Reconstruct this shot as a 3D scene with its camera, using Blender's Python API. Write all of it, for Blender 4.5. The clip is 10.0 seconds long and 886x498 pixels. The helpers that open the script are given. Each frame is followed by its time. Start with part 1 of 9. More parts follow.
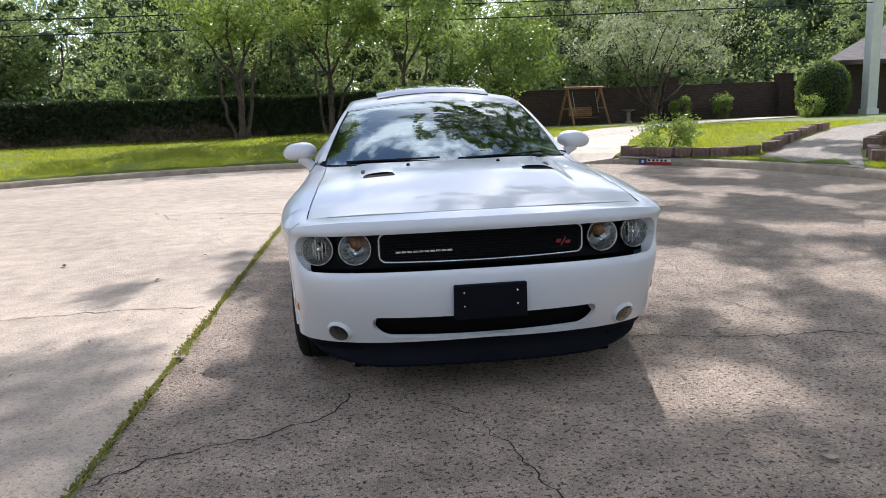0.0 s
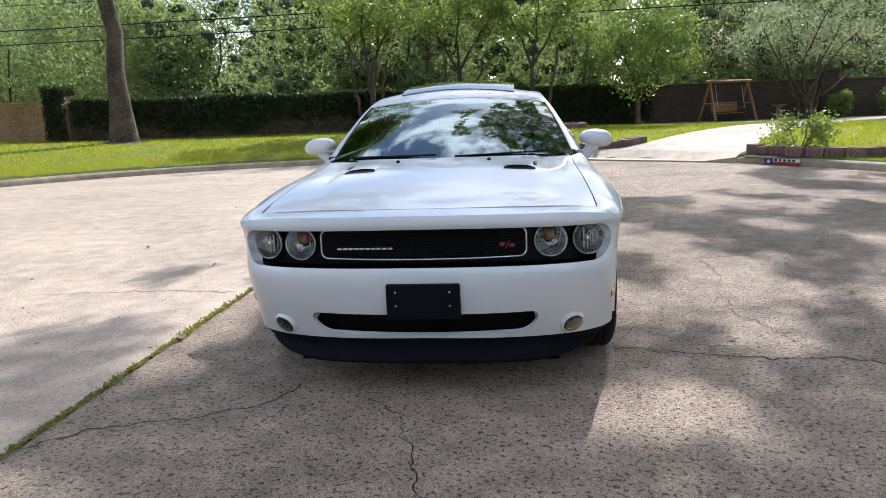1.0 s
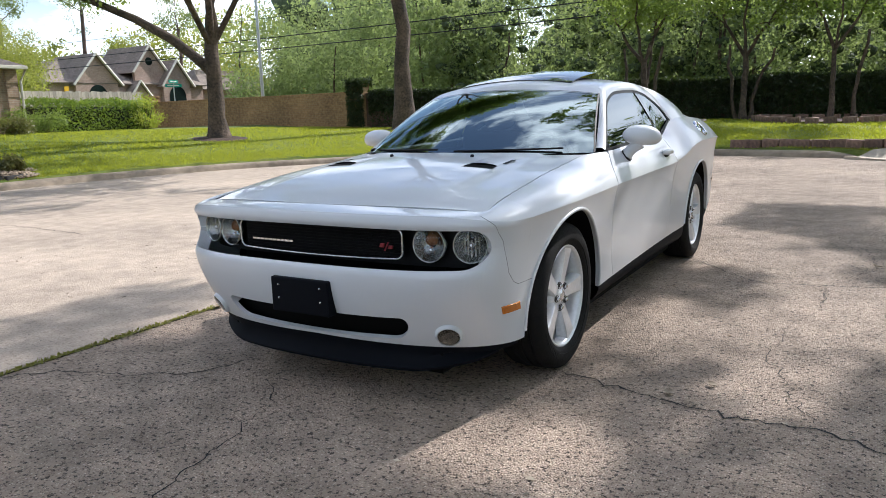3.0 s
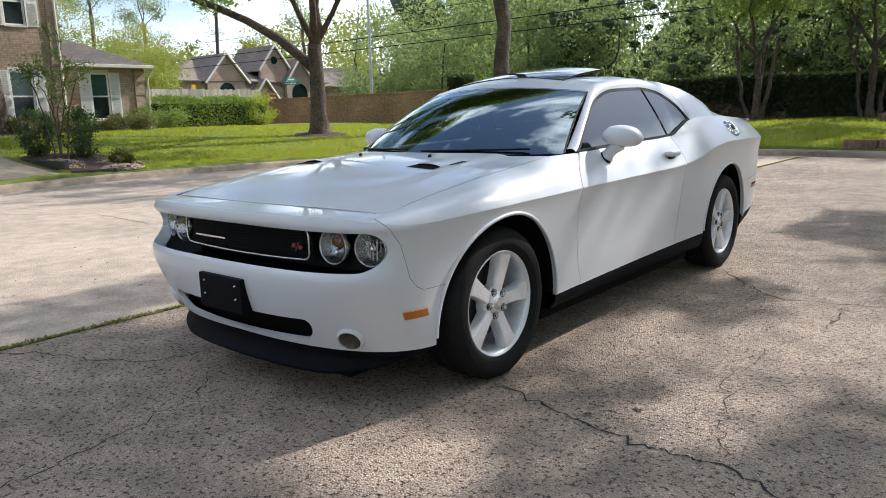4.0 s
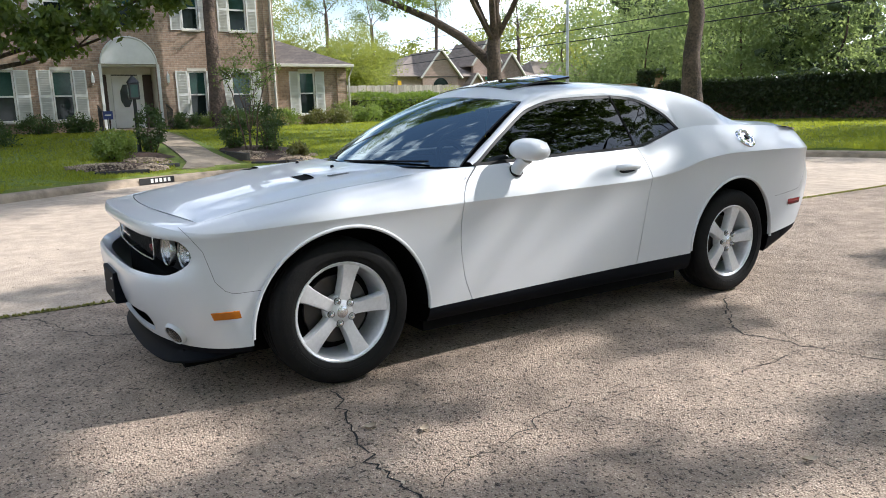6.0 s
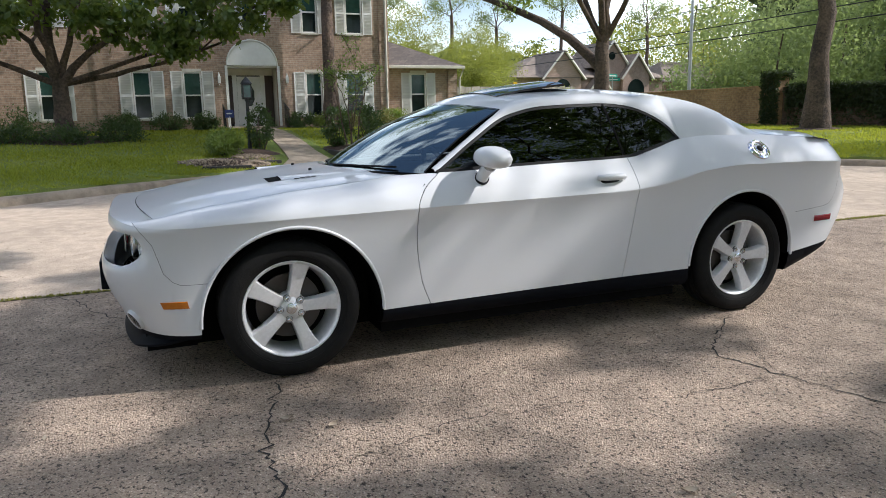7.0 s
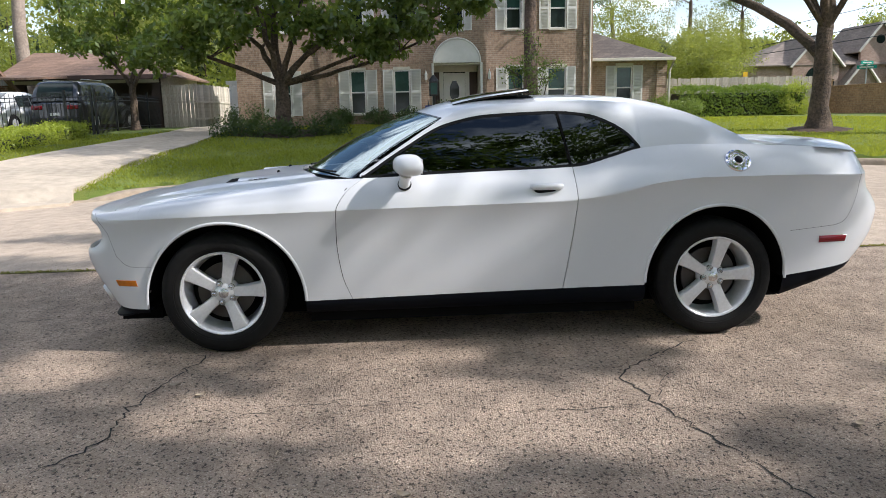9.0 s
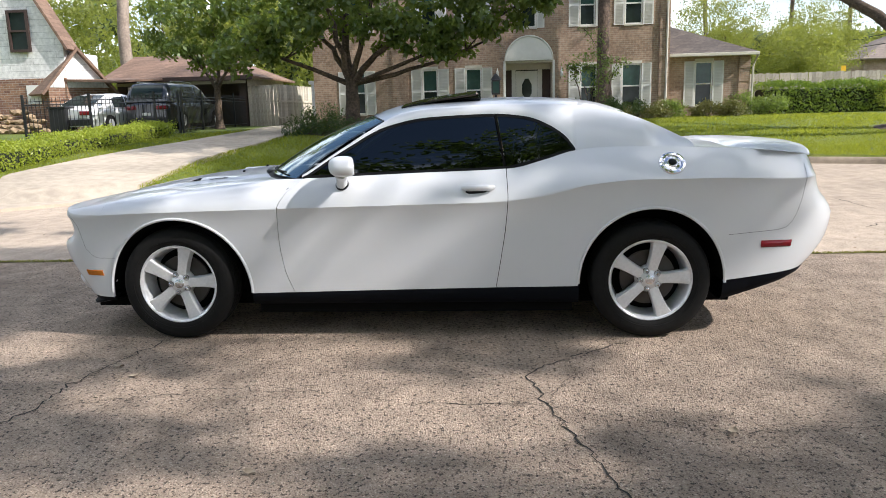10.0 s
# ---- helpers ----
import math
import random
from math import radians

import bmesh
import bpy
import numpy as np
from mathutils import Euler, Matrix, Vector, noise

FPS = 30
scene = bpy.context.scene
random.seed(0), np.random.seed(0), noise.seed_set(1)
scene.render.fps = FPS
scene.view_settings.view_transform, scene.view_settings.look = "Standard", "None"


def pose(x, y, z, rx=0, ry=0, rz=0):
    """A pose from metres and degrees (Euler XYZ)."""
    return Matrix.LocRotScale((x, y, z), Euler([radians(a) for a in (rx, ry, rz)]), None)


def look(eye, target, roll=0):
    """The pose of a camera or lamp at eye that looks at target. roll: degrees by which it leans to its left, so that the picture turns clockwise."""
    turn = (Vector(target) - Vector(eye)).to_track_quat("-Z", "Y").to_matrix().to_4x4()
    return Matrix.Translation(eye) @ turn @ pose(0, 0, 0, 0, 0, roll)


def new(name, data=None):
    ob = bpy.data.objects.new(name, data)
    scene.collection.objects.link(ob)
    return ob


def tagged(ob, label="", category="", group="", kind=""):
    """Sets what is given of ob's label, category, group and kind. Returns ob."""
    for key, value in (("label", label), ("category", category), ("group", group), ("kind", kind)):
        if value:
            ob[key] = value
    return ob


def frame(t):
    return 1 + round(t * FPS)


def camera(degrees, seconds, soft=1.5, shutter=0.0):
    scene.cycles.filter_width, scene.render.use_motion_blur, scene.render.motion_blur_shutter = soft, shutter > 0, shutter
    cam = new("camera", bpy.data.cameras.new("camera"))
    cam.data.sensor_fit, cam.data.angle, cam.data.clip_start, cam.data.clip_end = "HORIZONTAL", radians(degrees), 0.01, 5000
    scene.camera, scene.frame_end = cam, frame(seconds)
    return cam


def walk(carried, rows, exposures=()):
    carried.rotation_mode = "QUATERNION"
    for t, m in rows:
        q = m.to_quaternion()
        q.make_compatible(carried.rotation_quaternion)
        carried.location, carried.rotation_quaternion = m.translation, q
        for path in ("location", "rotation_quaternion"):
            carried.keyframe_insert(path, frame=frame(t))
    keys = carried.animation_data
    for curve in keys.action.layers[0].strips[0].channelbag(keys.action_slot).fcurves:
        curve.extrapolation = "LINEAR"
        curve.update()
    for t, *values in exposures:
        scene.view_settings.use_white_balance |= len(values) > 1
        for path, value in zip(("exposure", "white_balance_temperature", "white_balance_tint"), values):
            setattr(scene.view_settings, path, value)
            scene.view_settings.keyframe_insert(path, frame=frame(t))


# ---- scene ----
cam = camera(63.0, 10.0, soft=0.9)
PATH = [
    (0, (-0.472, -3.906, 1.278), (-0.287, -1.949, 0.909), -2.4),
    (0.5, (-0.034, -3.913, 1.276), (-0.047, -1.947, 0.905), -2.2),
    (1, (0.438, -3.88, 1.265), (0.221, -1.927, 0.895), -2.1),
    (1.5, (0.879, -3.787, 1.253), (0.496, -1.859, 0.884), -2.0),
    (2, (1.277, -3.605, 1.231), (0.609, -1.756, 0.865), -1.6),
    (2.5, (1.706, -3.445, 1.225), (0.835, -1.683, 0.858), -1.5),
    (2.7, (1.869, -3.348, 1.231), (0.946, -1.612, 0.863), -1.6),
    (3.8, (2.638, -2.749, 1.226), (1.415, -1.211, 0.853), -1.9),
    (4, (2.757, -2.629, 1.218), (1.488, -1.128, 0.848), -1.7),
    (4.5, (3.067, -2.359, 1.237), (1.69, -0.957, 0.866), -1.7),
    (5, (3.362, -2.056, 1.253), (1.905, -0.736, 0.884), -1.6),
    (5.5, (3.632, -1.721, 1.257), (2.048, -0.557, 0.888), -1.5),
    (5.7, (3.764, -1.59, 1.269), (2.147, -0.472, 0.897), -1.6),
    (6.8, (4.321, -0.773, 1.278), (2.528, 0.036, 0.915), -1.2),
    (7, (4.402, -0.633, 1.288), (2.581, 0.109, 0.925), -1.0),
    (7.5, (4.574, -0.234, 1.305), (2.691, 0.332, 0.94), -1.2),
    (8, (4.747, 0.17, 1.329), (2.82, 0.56, 0.959), -1.2),
    (8.5, (4.876, 0.596, 1.337), (2.928, 0.852, 0.966), -1.2),
    (9, (4.985, 1.032, 1.352), (3.023, 1.139, 0.98), -1.2),
    (9.5, (5.083, 1.497, 1.354), (3.118, 1.466, 0.983), -1.4),
    (10, (5.132, 1.968, 1.365), (3.173, 1.818, 0.992), -1.5),
]
walk(cam, [(t, look(eye, target, roll)) for t, eye, target, roll in PATH],
     [(0, 0.31, 5950, 14), (1.5, 0.42, 5950, 12.5), (2.5, 0.36, 5980, 12.5), (4, 0.24, 6050, 11.5), (5.5, 0.54, 6000, 10.5), (7.0, 0.17, 6100, 12), (9, 0.22, 6120, 12.5), (10, 0.37, 6230, 12.5)])

# ---- world, sun and exposure ----
SUN_AZ, SUN_EL = radians(16), radians(39)      # azimuth from +y towards +x
to_sun = Vector((math.sin(SUN_AZ) * math.cos(SUN_EL), math.cos(SUN_AZ) * math.cos(SUN_EL), math.sin(SUN_EL)))
scene.view_settings.exposure = 0.2

world = bpy.data.worlds.new("world")
scene.world = world
world.use_nodes = True
wn, wl = world.node_tree.nodes, world.node_tree.links
wn.clear()
w_out = wn.new("ShaderNodeOutputWorld")
w_bg = wn.new("ShaderNodeBackground")
sky = wn.new("ShaderNodeTexSky")
sky.sky_type, sky.sun_disc = "NISHITA", False
sky.sun_elevation, sky.sun_rotation = SUN_EL, SUN_AZ
sky.air_density, sky.dust_density = 1.0, 0.8
w_co = wn.new("ShaderNodeTexCoord")
w_map = wn.new("ShaderNodeMapping")
w_map.inputs["Scale"].default_value = (1.0, 1.0, 2.2)
w_map.inputs["Location"].default_value = (1.7, 0.4, 2.0)
w_noise = wn.new("ShaderNodeTexNoise")
w_noise.inputs["Scale"].default_value = 2.6
w_noise.inputs["Detail"].default_value = 7.0
w_noise.inputs["Roughness"].default_value = 0.55
w_ramp = wn.new("ShaderNodeValToRGB")
w_ramp.color_ramp.elements[0].position, w_ramp.color_ramp.elements[1].position = 0.50, 0.61
w_mix = wn.new("ShaderNodeMixRGB")
w_mix.inputs[2].default_value = (14.0, 14.4, 15.0, 1)
wl.new(w_co.outputs["Generated"], w_map.inputs[0])
wl.new(w_map.outputs[0], w_noise.inputs["Vector"])
wl.new(w_noise.outputs[0], w_ramp.inputs[0])
w_sep = wn.new("ShaderNodeSeparateXYZ")
w_haze = wn.new("ShaderNodeMapRange")
w_haze.inputs["From Min"].default_value, w_haze.inputs["From Max"].default_value = 0.16, 0.0
w_haze.inputs["To Max"].default_value = 0.75
w_max = wn.new("ShaderNodeMath")
w_max.operation = "MAXIMUM"
wl.new(w_co.outputs["Generated"], w_sep.inputs[0])
wl.new(w_sep.outputs["Z"], w_haze.inputs["Value"])
wl.new(w_ramp.outputs[0], w_max.inputs[0])
wl.new(w_haze.outputs[0], w_max.inputs[1])
wl.new(w_max.outputs[0], w_mix.inputs[0])
wl.new(sky.outputs[0], w_mix.inputs[1])
wl.new(w_mix.outputs[0], w_bg.inputs[0])
w_bg.inputs[1].default_value = 0.14
wl.new(w_bg.outputs[0], w_out.inputs[0])

sun = new("sun", bpy.data.lights.new("sun", "SUN"))
sun.data.energy, sun.data.angle, sun.data.color = 5.0, radians(0.53), (1.0, 0.95, 0.88)
sun.matrix_world = look(to_sun * 60, (0, 0, 0))

# ---- materials ----
def material(name, color, rough=0.6, metal=0.0, color2=None, scale=8.0, scale2=0.9, amount=0.35, bump=0.0, bump_scale=60.0,
             coat=0.0, island=0.0, spec=0.5, rand=0.0, bump_dist=0.01):
    """Principled surface whose colour wanders between two tones at a fine and a coarse scale."""
    m = bpy.data.materials.new(name)
    m.use_nodes = True
    n, l = m.node_tree.nodes, m.node_tree.links
    b = n["Principled BSDF"]
    b.inputs["Roughness"].default_value, b.inputs["Metallic"].default_value = rough, metal
    b.inputs["Coat Weight"].default_value, b.inputs["Coat Roughness"].default_value = coat, 0.03
    b.inputs["Specular IOR Level"].default_value = spec
    c2 = color2 or tuple(c * 0.7 for c in color)
    co = n.new("ShaderNodeTexCoord")
    fine, coarse = n.new("ShaderNodeTexNoise"), n.new("ShaderNodeTexNoise")
    for node, s in ((fine, scale), (coarse, scale2)):
        node.inputs["Scale"].default_value, node.inputs["Detail"].default_value = s, 5.0
        l.new(co.outputs["Object"], node.inputs["Vector"])
    add = n.new("ShaderNodeMath")
    add.operation = "ADD"
    l.new(fine.outputs[0], add.inputs[0]); l.new(coarse.outputs[0], add.inputs[1])
    rng = n.new("ShaderNodeMapRange")
    rng.inputs["From Min"].default_value, rng.inputs["From Max"].default_value = 0.75, 1.25
    rng.inputs["To Max"].default_value = amount * 2
    l.new(add.outputs[0], rng.inputs["Value"])
    mix = n.new("ShaderNodeMixRGB")
    mix.inputs[1].default_value, mix.inputs[2].default_value = (*color, 1), (*c2, 1)
    l.new(rng.outputs[0], mix.inputs[0])
    last = mix.outputs[0]
    if island or rand:
        src = n.new("ShaderNodeNewGeometry").outputs["Random Per Island"] if island else n.new("ShaderNodeObjectInfo").outputs["Random"]
        hsv = n.new("ShaderNodeHueSaturation")
        vr = n.new("ShaderNodeMapRange")
        k = island or rand
        vr.inputs["To Min"].default_value, vr.inputs["To Max"].default_value = 1 - k, 1 + k
        l.new(src, vr.inputs["Value"]); l.new(vr.outputs[0], hsv.inputs["Value"]); l.new(last, hsv.inputs["Color"])
        last = hsv.outputs[0]
    l.new(last, b.inputs["Base Color"])
    if bump:
        bn, bt = n.new("ShaderNodeBump"), n.new("ShaderNodeTexNoise")
        bt.inputs["Scale"].default_value, bt.inputs["Detail"].default_value = bump_scale, 6.0
        l.new(co.outputs["Object"], bt.inputs["Vector"])
        bn.inputs["Strength"].default_value, bn.inputs["Distance"].default_value = bump, bump_dist
        l.new(bt.outputs[0], bn.inputs["Height"]); l.new(bn.outputs[0], b.inputs["Normal"])
    return m


def leaf_material(name, color, color2, through_color, gloss=0.45, share=0.4):
    """Leaf: a principled face mixed with light that comes through it; each leaf its own tone."""
    m = bpy.data.materials.new(name)
    m.use_nodes = True
    n, l = m.node_tree.nodes, m.node_tree.links
    b = n["Principled BSDF"]
    b.inputs["Roughness"].default_value = gloss
    geo = n.new("ShaderNodeNewGeometry")
    ramp = n.new("ShaderNodeMixRGB")
    ramp.inputs[1].default_value, ramp.inputs[2].default_value = (*color, 1), (*color2, 1)
    l.new(geo.outputs["Random Per Island"], ramp.inputs[0]); l.new(ramp.outputs[0], b.inputs["Base Color"])
    tr = n.new("ShaderNodeBsdfTranslucent")
    tr.inputs[0].default_value = (*through_color, 1)
    mix = n.new("ShaderNodeMixShader")
    mix.inputs[0].default_value = share
    l.new(b.outputs[0], mix.inputs[1]); l.new(tr.outputs[0], mix.inputs[2])
    l.new(mix.outputs[0], n["Material Output"].inputs[0])
    return m


def concrete_material(name, base, stone_a, stone_b, stone, stain, stone_scale=70.0, bump=0.5, pits=0.0):
    """Concrete with exposed aggregate: pebbles as cells of several tones, dark stains at a large scale."""
    m = bpy.data.materials.new(name)
    m.use_nodes = True
    n, l = m.node_tree.nodes, m.node_tree.links
    b = n["Principled BSDF"]
    b.inputs["Roughness"].default_value = 0.82
    b.inputs["Specular IOR Level"].default_value = 0.35
    co = n.new("ShaderNodeTexCoord")
    vor = n.new("ShaderNodeTexVoronoi")
    vor.inputs["Scale"].default_value = stone_scale
    vor.inputs["Randomness"].default_value = 1.0
    l.new(co.outputs["Object"], vor.inputs["Vector"])
    tone = n.new("ShaderNodeValToRGB")
    e = tone.color_ramp.elements
    e[0].position, e[0].color = 0.0, (*stone_a, 1)
    e[1].position, e[1].color = 1.0, (*stone_b, 1)
    mid = e.new(0.55)
    mid.color = (*base, 1)
    sep = n.new("ShaderNodeSeparateColor")
    l.new(vor.outputs["Color"], sep.inputs[0]); l.new(sep.outputs[0], tone.inputs[0])
    mix = n.new("ShaderNodeMixRGB")
    mix.inputs[1].default_value = (*base, 1)
    l.new(tone.outputs[0], mix.inputs[2])
    core = n.new("ShaderNodeMapRange")
    core.inputs["From Min"].default_value, core.inputs["From Max"].default_value = 0.55, 0.25
    core.inputs["To Max"].default_value = stone
    l.new(vor.outputs["Distance"], core.inputs["Value"]); l.new(core.outputs[0], mix.inputs[0])
    big, mid_n = n.new("ShaderNodeTexNoise"), n.new("ShaderNodeTexNoise")
    big.inputs["Scale"].default_value, big.inputs["Detail"].default_value = 0.5, 8.0
    mid_n.inputs["Scale"].default_value, mid_n.inputs["Detail"].default_value = 5.0, 6.0
    for q in (big, mid_n):
        l.new(co.outputs["Object"], q.inputs["Vector"])
    add = n.new("ShaderNodeMath")
    add.operation = "ADD"
    l.new(big.outputs[0], add.inputs[0]); l.new(mid_n.outputs[0], add.inputs[1])
    sr = n.new("ShaderNodeMapRange")
    sr.inputs["From Min"].default_value, sr.inputs["From Max"].default_value = 0.72, 1.3
    sr.inputs["To Min"].default_value, sr.inputs["To Max"].default_value = 1.0 - stain, 1.0 + stain * 0.6
    l.new(add.outputs[0], sr.inputs["Value"])
    hsv = n.new("ShaderNodeHueSaturation")
    l.new(mix.outputs[0], hsv.inputs["Color"]); l.new(sr.outputs[0], hsv.inputs["Value"])
    last = hsv.outputs[0]
    if pits:                                   # worn-out hollows between the stones, darker with dirt
        pn = n.new("ShaderNodeTexNoise")
        pn.inputs["Scale"].default_value, pn.inputs["Detail"].default_value, pn.inputs["Roughness"].default_value = 44.0, 5.0, 0.66
        l.new(co.outputs["Object"], pn.inputs["Vector"])
        pr = n.new("ShaderNodeMapRange")
        pr.inputs["From Min"].default_value, pr.inputs["From Max"].default_value = 0.395, 0.45
        pr.inputs["To Min"].default_value, pr.inputs["To Max"].default_value = 1 - pits, 1.12
        l.new(pn.outputs[0], pr.inputs["Value"])
        ph = n.new("ShaderNodeHueSaturation")
        l.new(last, ph.inputs["Color"]); l.new(pr.outputs[0], ph.inputs["Value"])
        last = ph.outputs[0]
    l.new(last, b.inputs["Base Color"])
    bn, fine = n.new("ShaderNodeBump"), n.new("ShaderNodeTexNoise")
    fine.inputs["Scale"].default_value, fine.inputs["Detail"].default_value = 160.0, 4.0
    l.new(co.outputs["Object"], fine.inputs["Vector"])
    hsum = n.new("ShaderNodeMath")
    hsum.operation = "SUBTRACT"
    l.new(fine.outputs[0], hsum.inputs[0]); l.new(vor.outputs["Distance"], hsum.inputs[1])
    bn.inputs["Strength"].default_value, bn.inputs["Distance"].default_value = bump, 0.008
    l.new(hsum.outputs[0], bn.inputs["Height"]); l.new(bn.outputs[0], b.inputs["Normal"])
    return m


def brick_material(name, a, b_col, mortar, axis="x", rough=0.85, scale=1.0, stain=0.3):
    """Coursed brick, 20 x 6.5 cm, on a wall that faces along the given axis."""
    m = bpy.data.materials.new(name)
    m.use_nodes = True
    n, l = m.node_tree.nodes, m.node_tree.links
    bs = n["Principled BSDF"]
    bs.inputs["Roughness"].default_value = rough
    co, sep, com = n.new("ShaderNodeTexCoord"), n.new("ShaderNodeSeparateXYZ"), n.new("ShaderNodeCombineXYZ")
    l.new(co.outputs["Object"], sep.inputs[0])
    ad = n.new("ShaderNodeMath")
    ad.operation = "ADD"
    l.new(sep.outputs["X"], ad.inputs[0]); l.new(sep.outputs["Y"], ad.inputs[1])
    l.new(ad.outputs[0], com.inputs[0]); l.new(sep.outputs["Z"], com.inputs[1])
    br = n.new("ShaderNodeTexBrick")
    br.inputs["Scale"].default_value = 1.0
    br.inputs["Brick Width"].default_value, br.inputs["Row Height"].default_value = 0.215 * scale, 0.075 * scale
    br.inputs["Mortar Size"].default_value = 0.008 * scale
    br.inputs["Color1"].default_value, br.inputs["Color2"].default_value, br.inputs["Mortar"].default_value = (*a, 1), (*b_col, 1), (*mortar, 1)
    l.new(com.outputs[0], br.inputs["Vector"])
    big, small = n.new("ShaderNodeTexNoise"), n.new("ShaderNodeTexNoise")
    big.inputs["Scale"].default_value, big.inputs["Detail"].default_value = 0.7, 7.0
    small.inputs["Scale"].default_value, small.inputs["Detail"].default_value = 9.0, 5.0
    l.new(co.outputs["Object"], big.inputs["Vector"]); l.new(co.outputs["Object"], small.inputs["Vector"])
    su = n.new("ShaderNodeMath")
    su.operation = "ADD"
    l.new(big.outputs[0], su.inputs[0]); l.new(small.outputs[0], su.inputs[1])
    r = n.new("ShaderNodeMapRange")
    r.inputs["From Min"].default_value, r.inputs["From Max"].default_value = 0.7, 1.3
    r.inputs["To Min"].default_value, r.inputs["To Max"].default_value = 1 - stain, 1 + stain * 0.6
    l.new(su.outputs[0], r.inputs["Value"])
    hsv = n.new("ShaderNodeHueSaturation")
    l.new(br.outputs["Color"], hsv.inputs["Color"]); l.new(r.outputs[0], hsv.inputs["Value"])
    l.new(hsv.outputs[0], bs.inputs["Base Color"])
    bn = n.new("ShaderNodeBump")
    bn.inputs["Strength"].default_value, bn.inputs["Distance"].default_value = 0.6, 0.01
    inv = n.new("ShaderNodeMath")
    inv.operation = "SUBTRACT"
    inv.inputs[0].default_value = 1.0
    l.new(br.outputs["Fac"], inv.inputs[1]); l.new(inv.outputs[0], bn.inputs["Height"]); l.new(bn.outputs[0], bs.inputs["Normal"])
    return m


def row_material(name, color, color2, row=0.14, axis="Z", width=0.3):
    """Shingles or siding in courses along an axis, with tone by piece."""
    m = brick_material(name, color, color2, tuple(c * 0.55 for c in color))
    br = [q for q in m.node_tree.nodes if q.bl_idname == "ShaderNodeTexBrick"][0]
    br.inputs["Brick Width"].default_value, br.inputs["Row Height"].default_value, br.inputs["Mortar Size"].default_value = width, row, 0.006
    return m


def glass_material(name, tint, gloss_tint=(1, 1, 1), ior=1.5):
    m = bpy.data.materials.new(name)
    m.use_nodes = True
    n, l = m.node_tree.nodes, m.node_tree.links
    n.remove(n["Principled BSDF"])
    tr, gl, fr, mix = n.new("ShaderNodeBsdfTransparent"), n.new("ShaderNodeBsdfGlossy"), n.new("ShaderNodeFresnel"), n.new("ShaderNodeMixShader")
    tr.inputs[0].default_value = (*tint, 1)
    gl.inputs["Color"].default_value, gl.inputs["Roughness"].default_value = (*gloss_tint, 1), 0.004
    fr.inputs[0].default_value = ior
    l.new(fr.outputs[0], mix.inputs[0]); l.new(tr.outputs[0], mix.inputs[1]); l.new(gl.outputs[0], mix.inputs[2])
    l.new(mix.outputs[0], n["Material Output"].inputs[0])
    return m


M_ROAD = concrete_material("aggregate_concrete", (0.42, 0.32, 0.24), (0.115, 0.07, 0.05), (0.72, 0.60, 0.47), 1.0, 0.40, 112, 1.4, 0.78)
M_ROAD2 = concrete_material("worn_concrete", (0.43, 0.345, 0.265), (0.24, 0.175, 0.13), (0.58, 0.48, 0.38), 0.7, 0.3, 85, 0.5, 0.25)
M_DRIVE = concrete_material("driveway_concrete", (0.50, 0.42, 0.325), (0.36, 0.295, 0.225), (0.60, 0.52, 0.42), 0.4, 0.28, 90, 0.3)
M_CURB = concrete_material("curb_concrete", (0.345, 0.275, 0.20), (0.22, 0.17, 0.12), (0.45, 0.37, 0.28), 0.5, 0.4, 60, 0.4)
M_CRACK = material("crack_dirt", (0.022, 0.02, 0.017), 0.95, amount=0.4)
M_MOSS = material("joint_moss", (0.22, 0.21, 0.055), 0.95, color2=(0.10, 0.10, 0.04), scale=35, amount=0.6, bump=0.8)
M_MOSS_LEAF = leaf_material("moss_leaf", (0.14, 0.15, 0.03), (0.30, 0.27, 0.07), (0.36, 0.36, 0.06), 0.7, 0.3)
M_LAWN = material("lawn_soil", (0.105, 0.16, 0.02), 0.9, color2=(0.18, 0.195, 0.035), scale=7, scale2=0.35, amount=0.5, bump=0.9, bump_scale=45, bump_dist=0.03)
M_BLADE = leaf_material("grass_blade", (0.115, 0.15, 0.02), (0.235, 0.25, 0.035), (0.52, 0.56, 0.04), 0.72, 0.5)
M_MULCH = material("mulch", (0.10, 0.06, 0.04), 0.95, color2=(0.05, 0.03, 0.02), scale=40, amount=0.7, bump=1.0, bump_scale=50, bump_dist=0.03)
M_GRAVEL = concrete_material("gravel", (0.30, 0.25, 0.20), (0.16, 0.12, 0.10), (0.55, 0.50, 0.44), 0.9, 0.3, 30, 1.0)
M_BARK = material("bark", (0.15, 0.105, 0.072), 0.92, color2=(0.05, 0.036, 0.027), scale=14, scale2=2, amount=0.6, bump=1.0, bump_scale=22, bump_dist=0.05)
M_PINE = material("pine_bark", (0.17, 0.115, 0.085), 0.92, color2=(0.07, 0.05, 0.04), scale=11, scale2=2, amount=0.6, bump=1.0, bump_scale=16, bump_dist=0.05)
# pale bark, lightened further to put sunlight on the trunk into its colour
M_LIT_PALE_BARK = material("sunlit_pale_bark", (0.40, 0.32, 0.255), 0.9, color2=(0.24, 0.19, 0.15), scale=12, scale2=2, amount=0.6, bump=1.0, bump_scale=16)
M_LEAF = leaf_material("oak_leaf", (0.045, 0.08, 0.022), (0.11, 0.15, 0.042), (0.26, 0.36, 0.06), 0.38, 0.5)
M_LEAF_LIGHT = leaf_material("light_leaf", (0.06, 0.105, 0.025), (0.15, 0.195, 0.05), (0.33, 0.43, 0.075), 0.4, 0.5)
